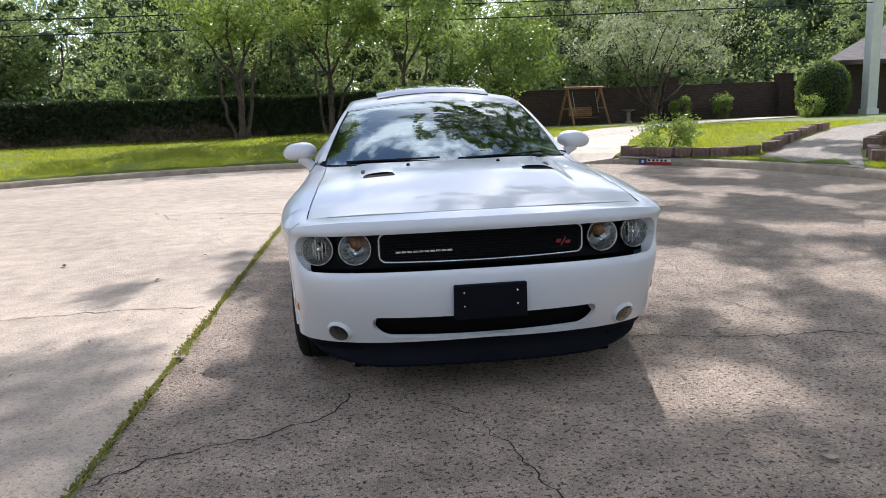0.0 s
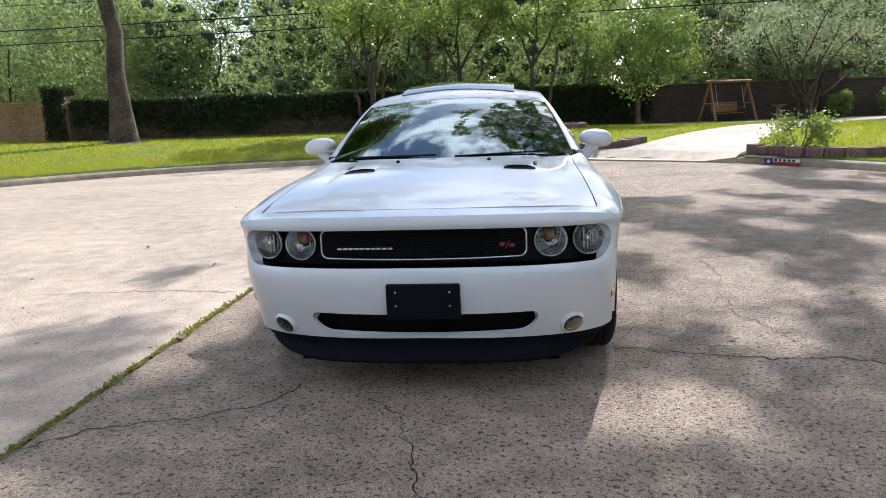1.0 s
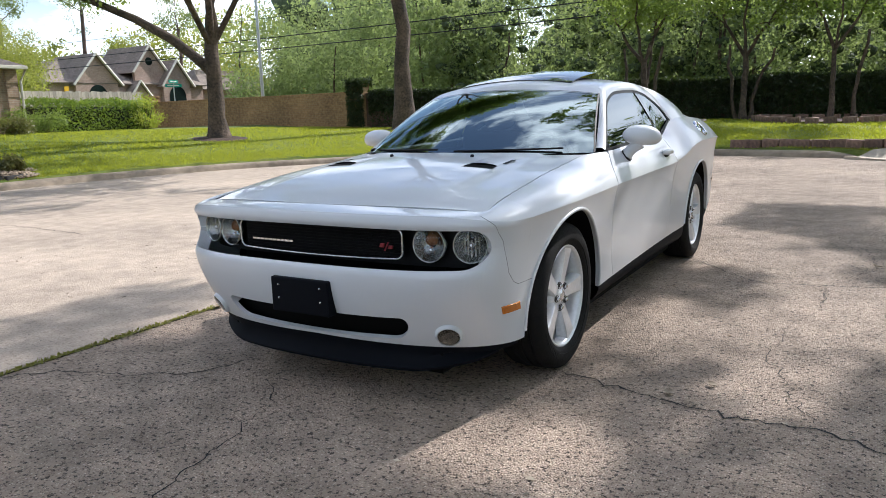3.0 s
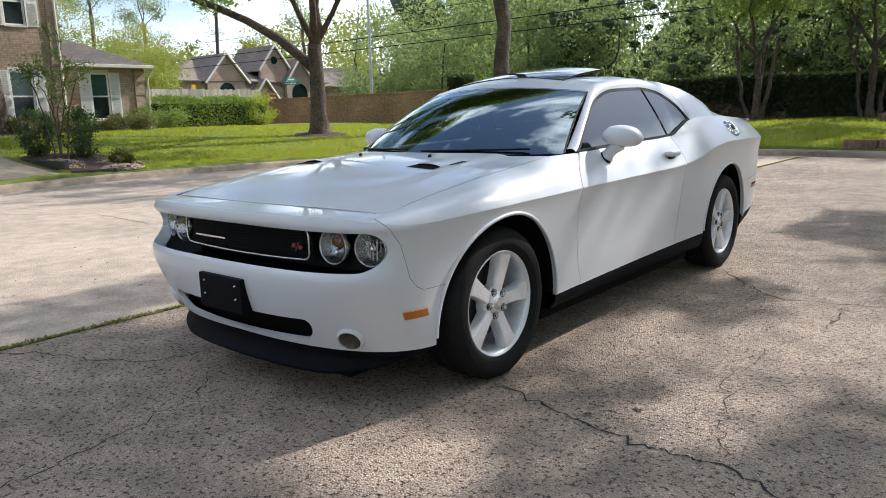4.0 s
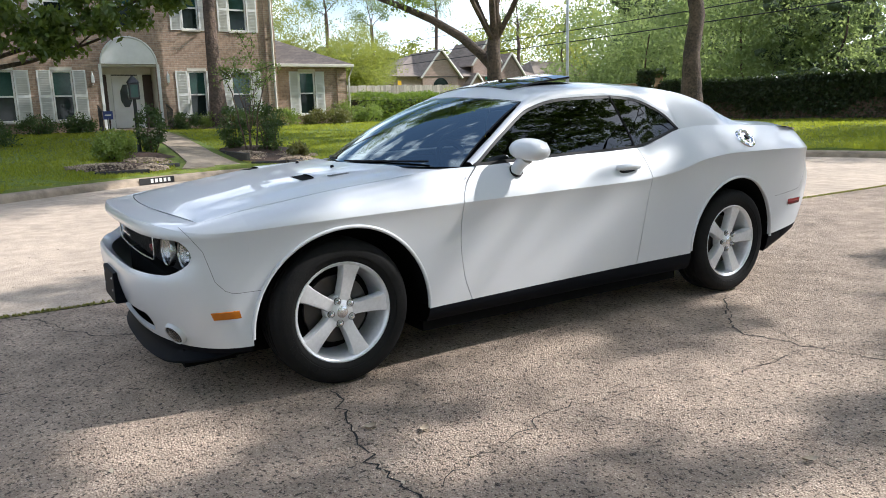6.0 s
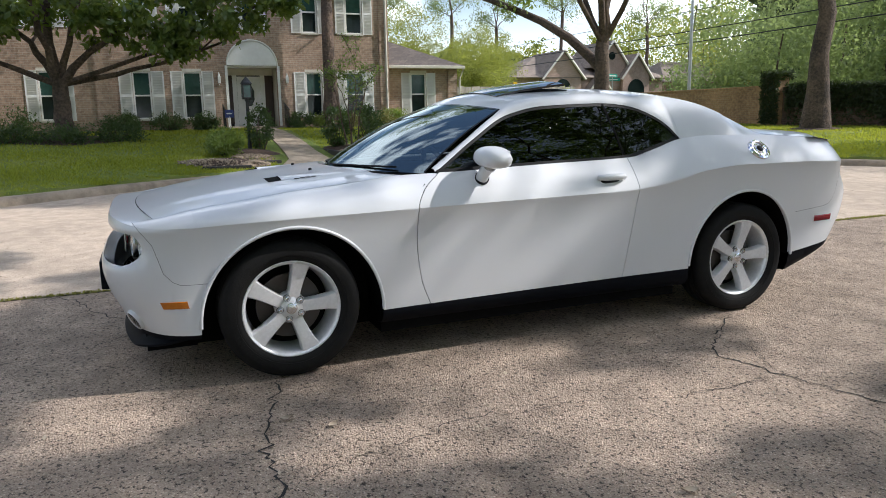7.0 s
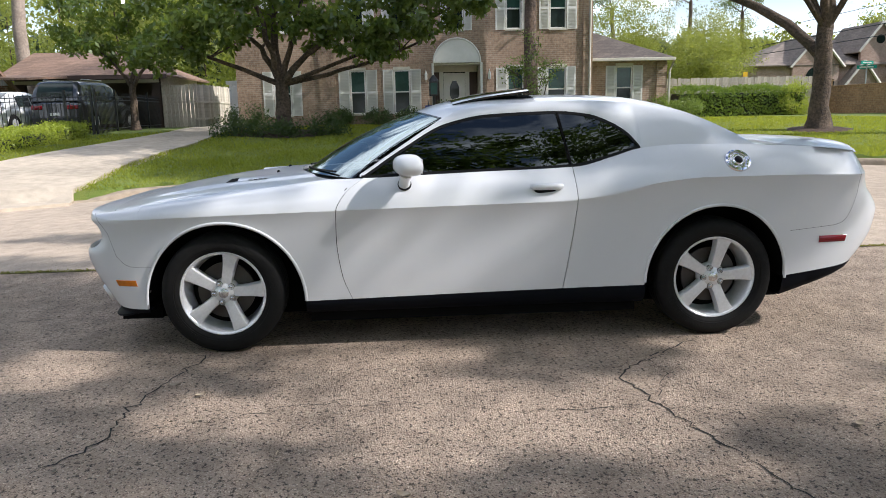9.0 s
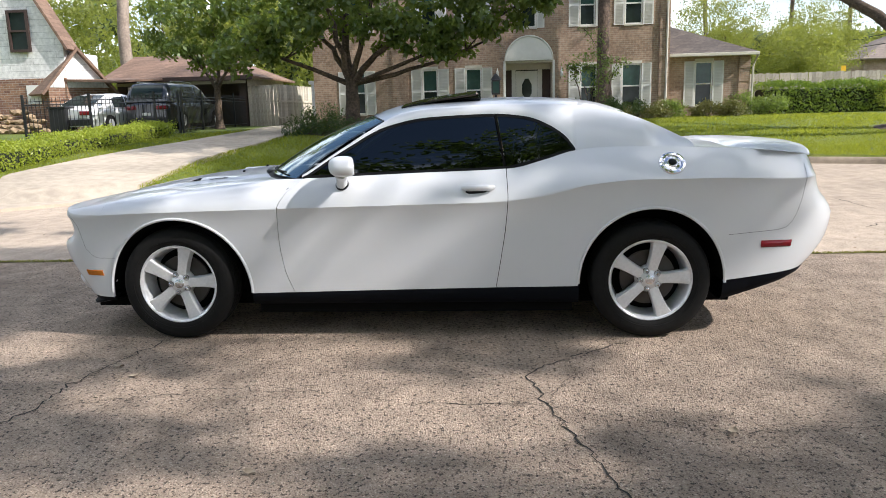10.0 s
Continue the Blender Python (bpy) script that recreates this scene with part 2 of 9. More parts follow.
M_MAGNOLIA = leaf_material("magnolia_leaf", (0.02, 0.05, 0.016), (0.125, 0.17, 0.05), (0.36, 0.44, 0.055), 0.26, 0.34)
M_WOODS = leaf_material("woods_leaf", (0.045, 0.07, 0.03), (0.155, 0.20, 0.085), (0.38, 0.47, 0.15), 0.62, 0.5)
# yellow-green leaf, its tones also raised to stand in for sunlight
M_GARDEN_LIT = leaf_material("sunlit_garden_leaf", (0.09, 0.12, 0.028), (0.20, 0.22, 0.05), (0.50, 0.53, 0.085), 0.5, 0.48)
M_WOODS_SHADE = material("woods_inner_shade", (0.085, 0.115, 0.052), 0.95, color2=(0.05, 0.07, 0.032), scale=6, bump=0.8, bump_scale=9, bump_dist=0.2)
M_HEDGE = leaf_material("hedge_leaf", (0.05, 0.105, 0.015), (0.145, 0.215, 0.03), (0.34, 0.46, 0.045), 0.5, 0.42)
M_BOXWOOD = leaf_material("boxwood_leaf", (0.19, 0.25, 0.03), (0.37, 0.40, 0.05), (0.58, 0.66, 0.06), 0.4, 0.4)
M_SHRUB = leaf_material("dark_shrub_leaf", (0.02, 0.042, 0.014), (0.065, 0.10, 0.03), (0.13, 0.21, 0.04), 0.42, 0.35)
M_SHRUB_TIP = leaf_material("reddish_shrub_leaf", (0.05, 0.075, 0.022), (0.19, 0.16, 0.05), (0.26, 0.27, 0.06), 0.45, 0.35)
M_SILVER = leaf_material("silvery_leaf", (0.12, 0.15, 0.085), (0.30, 0.32, 0.22), (0.42, 0.46, 0.24), 0.35, 0.5)
# near-black colour that paints the shade between hedge leaves
M_HEDGE_SHADE = material("hedge_inner_shade", (0.02, 0.026, 0.012), 0.95, scale=6)
M_TOPIARY = leaf_material("topiary_leaf", (0.03, 0.065, 0.014), (0.085, 0.13, 0.026), (0.20, 0.29, 0.035), 0.5, 0.38)
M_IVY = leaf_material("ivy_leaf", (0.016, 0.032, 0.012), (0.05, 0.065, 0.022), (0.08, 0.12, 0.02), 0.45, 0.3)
M_BRICK_HOUSE = brick_material("tan_brick", (0.405, 0.28, 0.195), (0.31, 0.205, 0.14), (0.39, 0.32, 0.25), stain=0.38)
M_BRICK_WALL = brick_material("wall_brick", (0.43, 0.26, 0.125), (0.34, 0.195, 0.095), (0.37, 0.25, 0.14), stain=0.45)
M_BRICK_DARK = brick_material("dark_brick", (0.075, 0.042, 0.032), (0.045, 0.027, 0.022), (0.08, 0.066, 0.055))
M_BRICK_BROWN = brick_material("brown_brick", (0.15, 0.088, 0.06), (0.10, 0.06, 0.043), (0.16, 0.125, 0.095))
M_BRICK_FAR = brick_material("rose_brick", (0.44, 0.30, 0.235), (0.35, 0.23, 0.18), (0.44, 0.37, 0.31))
M_ROOF_FAR = row_material("tan_shingle", (0.27, 0.215, 0.175), (0.20, 0.16, 0.13))
M_BRICK_MIX = brick_material("mixed_brick", (0.36, 0.20, 0.12), (0.20, 0.10, 0.07), (0.38, 0.32, 0.26))
M_BLOCK = material("edging_block", (0.27, 0.17, 0.125), 0.9, color2=(0.14, 0.09, 0.07), scale=16, amount=0.6, bump=0.7, bump_scale=40, rand=0.25)
M_ROOF = row_material("grey_shingle", (0.13, 0.105, 0.09), (0.085, 0.07, 0.062))
M_ROOF_BROWN = row_material("brown_shingle", (0.26, 0.165, 0.115), (0.185, 0.115, 0.08))
M_SIDING = row_material("white_siding", (0.80, 0.79, 0.77), (0.74, 0.73, 0.71), row=0.2, width=1.6)
M_WHITE = material("white_trim", (0.76, 0.75, 0.71), 0.55, color2=(0.64, 0.63, 0.58), scale=5, amount=0.35)
M_CREAM = material("cream_paint", (0.62, 0.58, 0.49), 0.6, amount=0.25)
M_DARKTRIM = material("dark_brown_trim", (0.06, 0.035, 0.028), 0.6)
M_PANE = material("window_pane", (0.012, 0.018, 0.017), 0.06, color2=(0.018, 0.03, 0.026), spec=0.3)
M_WOOD = material("weathered_fence_wood", (0.54, 0.485, 0.40), 0.85, color2=(0.37, 0.32, 0.255), scale=12, amount=0.6, bump=0.5, rand=0.22)
M_CEDAR = material("cedar_wood", (0.36, 0.19, 0.085), 0.65, color2=(0.25, 0.12, 0.05), scale=14, amount=0.5, rand=0.15)
M_FIELD_STONE = material("field_stone", (0.42, 0.31, 0.19), 0.9, color2=(0.22, 0.15, 0.09), scale=9, amount=0.6, bump=0.7, rand=0.3)
M_IRON = material("black_iron", (0.014, 0.014, 0.015), 0.45)
M_STEEL = material("galvanised_pole", (0.55, 0.56, 0.57), 0.45, metal=0.6, amount=0.2)
M_WIRE = material("cable_rubber", (0.012, 0.012, 0.014), 0.7)
M_SIGN_GREEN = material("sign_green", (0.01, 0.30, 0.22), 0.4, amount=0.1)
M_YELLOW = material("yellow_paint", (0.85, 0.50, 0.02), 0.45, amount=0.15)
M_ORANGE = material("orange_sign", (0.85, 0.33, 0.02), 0.45, amount=0.15)
M_BLUE = material("blue_plastic", (0.03, 0.05, 0.22), 0.4, amount=0.15)
M_RED = material("red_paint", (0.35, 0.02, 0.02), 0.5, amount=0.15)
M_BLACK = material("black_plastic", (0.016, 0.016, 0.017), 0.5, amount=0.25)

# ---- building helpers ----
def thing(name, loc=(0, 0, 0), label="", category="", group="", kind="", turn=0.0):
    ob = new(name)
    ob.matrix_basis = pose(*loc, 0, 0, turn)
    ob.empty_display_size = 0.2
    return tagged(ob, label, category, group, kind)


def link_mesh(name, verts, faces, mat, parent=None, label="", smooth=False, sharp=None):
    me = bpy.data.meshes.new(name)
    me.from_pydata([tuple(v) for v in verts], [], [tuple(f) for f in faces])
    if mat:
        me.materials.append(mat)
    if smooth:
        me.shade_smooth()
        if sharp:
            me.set_sharp_from_angle(angle=radians(sharp))
    me.update()
    ob = new(name, me)
    if parent:
        ob.parent = parent
    return tagged(ob, label)


def part(name, bm, mat, parent=None, label="", smooth=False, sharp=None):
    me = bpy.data.meshes.new(name)
    bm.to_mesh(me)
    bm.free()
    me.materials.append(mat)
    if smooth:
        me.shade_smooth()
        if sharp:
            me.set_sharp_from_angle(angle=radians(sharp))
    ob = new(name, me)
    if parent:
        ob.parent = parent
    return tagged(ob, label)


def box_bm(x0, x1, y0, y1, z0, z1, bevel=0.0, bm=None):
    bm = bm or bmesh.new()
    vs = [bm.verts.new((x, y, z)) for z in (z0, z1) for y in (y0, y1) for x in (x0, x1)]
    fs = [bm.faces.new([vs[i] for i in f]) for f in ((0, 2, 3, 1), (4, 5, 7, 6), (0, 1, 5, 4), (2, 6, 7, 3), (0, 4, 6, 2), (1, 3, 7, 5))]
    if bevel:
        es = {e for f in fs for e in f.edges}
        bmesh.ops.bevel(bm, geom=list(es), offset=bevel, segments=2, profile=0.6, affect="EDGES")
    return bm


def box(name, x0, x1, y0, y1, z0, z1, mat, parent=None, label="", bevel=0.0):
    return part(name, box_bm(x0, x1, y0, y1, z0, z1, bevel), mat, parent, label)


def tube_data(points, radii, sides=8, wobble=0.0, cap=True):
    """A tapered tube along points."""
    pts = [Vector(p) for p in points]
    verts, faces = [], []
    up = Vector((0.31, 0.17, 0.93))
    for i, p in enumerate(pts):
        d = (pts[min(i + 1, len(pts) - 1)] - pts[max(i - 1, 0)]).normalized()
        a = d.cross(up)
        a = a.normalized() if a.length > 1e-3 else d.orthogonal().normalized()
        b = d.cross(a)
        for k in range(sides):
            t = 2 * math.pi * k / sides
            r = radii[i] * (1 + wobble * random.uniform(-1, 1))
            verts.append(p + (a * math.cos(t) + b * math.sin(t)) * r)
    for i in range(len(pts) - 1):
        for k in range(sides):
            q = (k + 1) % sides
            faces.append((i * sides + k, i * sides + q, (i + 1) * sides + q, (i + 1) * sides + k))
    if cap:
        faces.append(tuple(range(sides))[::-1])
        faces.append(tuple((len(pts) - 1) * sides + k for k in range(sides)))
    return verts, faces


def tube(name, points, radii, mat, parent=None, sides=8, wobble=0.0, label="", smooth=True):
    if not isinstance(radii, (list, tuple)):
        radii = [radii] * len(points)
    v, f = tube_data(points, radii, sides, wobble)
    return link_mesh(name, v, f, mat, parent, label, smooth, 60)


def quads_mesh(name, V, F, mat, parent=None, label="", kind="", category=""):
    """A mesh from numpy arrays of corners and quads or triangles."""
    me = bpy.data.meshes.new(name)
    k = F.shape[1]
    me.vertices.add(len(V)); me.loops.add(F.size); me.polygons.add(len(F))
    me.vertices.foreach_set("co", V.astype(np.float32).ravel())
    me.loops.foreach_set("vertex_index", F.astype(np.int32).ravel())
    me.polygons.foreach_set("loop_start", np.arange(0, F.size, k, dtype=np.int32))
    me.materials.append(mat)
    me.update(calc_edges=True)
    ob = new(name, me)
    if parent:
        ob.parent = parent
    return tagged(ob, label, category, "", kind)


def leaf_arrays(P, size, rng, long=1.9, droop=0.35, spread=0.35):
    """A diamond leaf at each point of P, turned at random."""
    n = len(P)
    d = rng.normal(size=(n, 3)); d[:, 2] -= droop
    d /= np.linalg.norm(d, axis=1)[:, None]
    q = rng.normal(size=(n, 3))
    s = np.cross(d, q); s /= np.linalg.norm(s, axis=1)[:, None] + 1e-9
    L = (size * (1 + spread * rng.uniform(-1, 1, n)))[:, None]
    w = L / long
    V = np.stack([P, P + d * L * 0.5 + s * w * 0.5, P + d * L, P + d * L * 0.5 - s * w * 0.5], 1).reshape(-1, 3)
    F = np.arange(n * 4).reshape(-1, 4)
    return V, F


def clump_points(centres, radius, per, rng, flat=0.8):
    c = np.repeat(np.asarray(centres, float), per, axis=0)
    r = np.repeat(np.broadcast_to(np.asarray(radius, float), (len(centres),)), per)
    g = rng.normal(size=c.shape)
    g /= np.linalg.norm(g, axis=1)[:, None] + 1e-9
    g *= (rng.uniform(0, 1, len(c)) ** 0.45)[:, None]
    g[:, 2] *= flat
    return c + g * r[:, None]


# ---- ground plan ----
CX, CY, CR = -2.6, 5.6, 9.9           # turning circle
SX, SW = -1.6, 3.9                    # street's middle line and half width


def road_sdf(x, y):
    """Distance to the road's edge, negative on the road."""
    a = np.hypot(x - CX, y - CY) - CR
    qx, qy = np.abs(x - SX) - SW, y - 3.0
    b = np.hypot(np.maximum(qx, 0), np.maximum(qy, 0)) + np.minimum(np.maximum(qx, qy), 0)
    h = np.maximum(5.5 - np.abs(a - b), 0)
    return np.minimum(a, b) - h * h / 22.0


def ground_z(x, y):
    """Height of the yards: a kerb's height at the road, rising gently away from it."""
    d = road_sdf(x, y)
    s = np.clip(d / 9.0, 0, 1)
    far = np.clip((-x - 14.0) / 9.0, 0, 1) * np.clip(d / 3, 0, 1)
    east = np.clip((x + 3.0) / 8.0, 0, 1)
    return 0.14 + (0.56 - 0.20 * east) * (1 - (1 - s) ** 2) + 0.24 * far * far * (3 - 2 * far)


def gz(x, y):
    return float(ground_z(np.float64(x), np.float64(y)))

# ---- road, kerb, yards ----
def road_edge():
    """The road's outline, from the street's far end up one side, round the circle and back."""
    x, y = SX - SW, -60.0
    pts = []
    for _ in range(900):
        pts.append((x, y))
        e = 0.01
        gx = float(road_sdf(x + e, y) - road_sdf(x - e, y)) / (2 * e)
        gy = float(road_sdf(x, y + e) - road_sdf(x, y - e)) / (2 * e)
        k = math.hypot(gx, gy)
        gx, gy = gx / k, gy / k
        step = 2.0 if y < -14 else 0.3
        x, y = x + gy * step, y - gx * step
        d = float(road_sdf(x, y))
        x, y = x - gx * d, y - gy * d
        if y < -60 and x > SX:
            break
    return pts


EDGE = road_edge()
# openings of the driveways and of the gravel path, as (x, y, half width)
MOUTHS = [(3.3, 13.45, 1.75), (-6.55, -5.25, 1.4)]


def kerb_height(x, y):
    h = 0.14
    for mx, my, hw in MOUTHS:
        d = math.hypot(x - mx, y - my) - hw
        h = min(h, 0.02 + 0.12 * min(max(d / 0.6, 0), 1))
    return h


def slab(name, side, mat, label):
    bm = bmesh.new()
    face = bm.faces.new([bm.verts.new((x, y, 0)) for x, y in EDGE])
    bmesh.ops.bisect_plane(bm, geom=[face, *face.edges, *face.verts], plane_co=(-1.6 + side * 0.012, 0, 0), plane_no=(-side, 0, 0), clear_outer=True)
    if bm.faces[:][0].normal.z < 0:
        bmesh.ops.reverse_faces(bm, faces=bm.faces[:])
    bmesh.ops.triangulate(bm, faces=bm.faces[:])
    ob = part(name, bm, mat)
    return tagged(ob, label, "road", "", "structure")


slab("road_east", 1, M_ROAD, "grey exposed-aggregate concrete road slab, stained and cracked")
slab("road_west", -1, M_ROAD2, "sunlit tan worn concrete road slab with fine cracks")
road_bed = box("road_bed", -12.0, 8.0, -60, 15.2, -0.30, -0.05, M_CRACK)
tagged(road_bed, "dark earth in the joint under the road slabs", "road", "", "structure")


def kerb():
    verts, faces = [], []
    prof = [(0.0, 0.0), (-0.03, 0.55), (-0.07, 0.92), (-0.11, 1.0), (-0.27, 1.0), (-0.27, -1.5)]
    n = len(EDGE)
    for i, (x, y) in enumerate(EDGE):
        (x0, y0), (x1, y1) = EDGE[max(i - 1, 0)], EDGE[min(i + 1, n - 1)]
        dx, dy = x1 - x0, y1 - y0
        k = math.hypot(dx, dy)
        nx, ny = dy / k, -dx / k            # towards the road
        h = kerb_height(x, y)
        for o, z in prof:
            verts.append((x + nx * (o + 0.02), y + ny * (o + 0.02), z * h if z > 0 else (-0.05 if o == 0 else z * 0.1)))
    m = len(prof)
    for i in range(n - 1):
        for k in range(m - 1):
            faces.append((i * m + k, i * m + k + 1, (i + 1) * m + k + 1, (i + 1) * m + k))
    ob = link_mesh("kerb", verts, faces, M_CURB, smooth=True, sharp=50)
    return tagged(ob, "weathered concrete kerb round the turning circle", "kerb", "", "structure")


kerb()


def lawn():
    xs = np.concatenate([np.linspace(-260, -44, 10), np.arange(-40, 30, 0.4), np.linspace(34, 260, 10)])
    ys = np.concatenate([np.linspace(-260, -34, 10), np.arange(-30, 40, 0.4), np.linspace(44, 400, 12)])
    X, Y = np.meshgrid(xs, ys)
    D = road_sdf(X, Y)
    Z = ground_z(X, Y) - 0.005
    Z = np.where(D < 0.22, -0.32, Z) + np.where(D > 0.3, 0.012 * np.sin(X * 1.7 + 2 * np.sin(Y * 0.6)) * np.sin(Y * 1.3), 0)
    V = np.stack([X, Y, Z], -1).reshape(-1, 3)
    r, c = X.shape
    idx = np.arange(r * c).reshape(r, c)
    F = np.stack([idx[:-1, :-1], idx[:-1, 1:], idx[1:, 1:], idx[1:, :-1]], -1).reshape(-1, 4)
    # snap the first dry row on to the kerb's back
    near = (D.reshape(-1) >= 0.22) & (D.reshape(-1) < 0.62)
    e = 0.01
    gx = (road_sdf(V[:, 0] + e, V[:, 1]) - road_sdf(V[:, 0] - e, V[:, 1])) / (2 * e)
    gy = (road_sdf(V[:, 0], V[:, 1] + e) - road_sdf(V[:, 0], V[:, 1] - e)) / (2 * e)
    shift = (D.reshape(-1) - 0.22) * near
    V[:, 0] -= gx * shift; V[:, 1] -= gy * shift
    ob = quads_mesh("ground", V, F, M_LAWN)
    ob.data.shade_smooth()
    return tagged(ob, "mown green lawn rising gently from the kerb", "lawn", "", "structure")


lawn_ob = lawn()


def strip_sheet(name, left, right, mat, lift, label, category="path", kind="structure", across=6, along=10):
    """A sheet laid on the ground between two lines of points."""
    def resample(p, n):
        p = np.array(p, float)
        s = np.concatenate([[0], np.cumsum(np.linalg.norm(np.diff(p, axis=0), axis=1))])
        t = np.linspace(0, s[-1], n)
        return np.stack([np.interp(t, s, p[:, 0]), np.interp(t, s, p[:, 1])], -1)
    n = along * max(len(left), len(right))
    L, R = resample(left, n), resample(right, n)
    V, F = [], []
    for i in range(n):
        for k in range(across + 1):
            x, y = L[i] + (R[i] - L[i]) * k / across
            V.append((x, y, max(gz(x, y) if road_sdf(x, y) > 0.25 else kerb_height(x, y) - 0.006, 0.012) + lift))
    for i in range(n - 1):
        for k in range(across):
            a = i * (across + 1) + k
            F.append((a, a + 1, a + across + 2, a + across + 1))
    w = across + 1
    rim = list(range(w)) + [i * w + across for i in range(1, n)] + [(n - 1) * w + k for k in range(across - 1, -1, -1)] + [i * w for i in range(n - 2, 0, -1)]
    o = len(V)
    V += [(V[i][0], V[i][1], V[i][2] - 0.16) for i in rim]
    for k in range(len(rim)):
        q = (k + 1) % len(rim)
        F.append((rim[q], rim[k], o + k, o + q))
    ob = link_mesh(name, V, F, mat, smooth=True, sharp=40)
    return tagged(ob, label, category, "", kind)


DRIVE_W = ([(-5.35, -6.0), (-8.1, -7.45), (-11.2, -7.2), (-15.4, -6.95), (-19.5, -6.6), (-24, -6.9), (-30, -7.2)], [(-6.85, -4.3), (-7.5, -4.5), (-10.9, -4.7), (-15.2, -4.5), (-19.6, -4.7), (-22.6, -5.2), (-30, -5.3)])
DRIVE_E = ([(1.6, 14.35), (2.6, 14.9), (3.7, 15.6), (5.3, 18.0), (8.2, 21.8), (11, 24.2), (17, 27.2)], [(4.95, 12.0), (5.7, 13.2), (6.4, 14.9), (8.0, 17.8), (10.4, 20.7), (13, 23.2), (18, 25.8)])
strip_sheet("driveway_west", *DRIVE_W, M_DRIVE, 0.035, "pale concrete driveway leading up to a garage", "driveway")
strip_sheet("driveway_east", *DRIVE_E, M_DRIVE, 0.02, "pale concrete driveway curving behind the flower bed", "driveway")
# the walk takes the darker kerb concrete to put its shade into the colour
strip_sheet("front_walk", [(-12.5, 2.3), (-13.4, 2.62), (-14.8, 2.75), (-17.5, 2.9), (-22.3, 2.9)], [(-12.75, 3.7), (-13.4, 3.62), (-14.8, 3.6), (-17.5, 3.7), (-22.3, 3.7)], M_CURB, 0.025, "concrete front walk from the kerb to the door", "path")
strip_sheet("gravel_path", [(7.05, 9.55), (8.6, 11.2), (11.4, 13.9), (15, 16.0)], [(7.30, 6.85), (8.75, 9.0), (11.4, 11.4), (15, 13.6)], M_GRAVEL, 0.014, "light gravel path between stacked block edges", "path")


def in_sheet(px, py, drives_only=False):
    """Where no grass grows: driveways, walks, beds."""
    bad = np.zeros(px.shape, bool)
    for L, R in (DRIVE_W, DRIVE_E):
        poly = list(L) + list(R)[::-1]
        inside = np.zeros(px.shape, bool)
        for (x0, y0), (x1, y1) in zip(poly, poly[1:] + poly[:1]):
            c = ((y0 > py) != (y1 > py)) & (px < (x1 - x0) * (py - y0) / ((y1 - y0) or 1e-9) + x0)
            inside ^= c
        bad |= inside
    if drives_only:
        return bad
    bad |= (px < -12.2) & (px > -22.5) & (py > 2.2 + (-px - 12.5) * 0.08) & (py < 3.9) & (px < -12.2)
    bad |= (px > 7.0) & (px < 15.2) & (py > 6.9 + (px - 7.3) * 1.0) & (py < 9.55 + (px - 7.05) * 0.97)
    for bx, by, br in BEDS:
        bad |= np.hypot(px - bx, py - by) < br
    return bad


def sink_under_drives(ob):
    """The ground lies a hand's width lower under the driveways."""
    co = np.empty(len(ob.data.vertices) * 3)
    ob.data.vertices.foreach_get("co", co)
    co = co.reshape(-1, 3)
    co[in_sheet(co[:, 0], co[:, 1], True), 2] -= 0.12
    ob.data.vertices.foreach_set("co", co.reshape(-1))
    ob.data.update()


sink_under_drives(lawn_ob)

# beds of mulch round trunks and shrubs: x, y, radius
BEDS = [(-15.8, 13.25, 0.9), (-12.6, 19.1, 0.8), (6.1, 11.9, 1.0), (-12.95, 1.15, 0.85), (-14.7, 1.75, 0.85), (-13.6, 4.75, 0.85), (-15.1, 4.8, 0.95), (-18.2, -2.6, 1.6), (-22.0, 5.92, 0.8)]
for bx, by, br in BEDS:
    n = 26
    ring = [(bx + br * math.cos(2 * math.pi * i / n) * random.uniform(0.88, 1.08), by + br * math.sin(2 * math.pi * i / n) * random.uniform(0.88, 1.08)) for i in range(n)]
    ring = [p for p in ring]
    V = [(bx, by, gz(bx, by) + 0.07)] + [(bx + (x - bx) * 0.5, by + (y - by) * 0.5, gz(bx + (x - bx) * 0.5, by + (y - by) * 0.5) + 0.06) for x, y in ring] + [(x, y, gz(x, y) + 0.0) for x, y in ring]
    F = [(0, 1 + i, 1 + (i + 1) % n) for i in range(n)] + [(1 + i, 1 + n + i, 1 + n + (i + 1) % n, 1 + (i + 1) % n) for i in range(n)]
    tagged(link_mesh("mulch_bed", V, F, M_MULCH, smooth=True), "brown mulch bed heaped over the lawn", "flower bed", "", "structure")


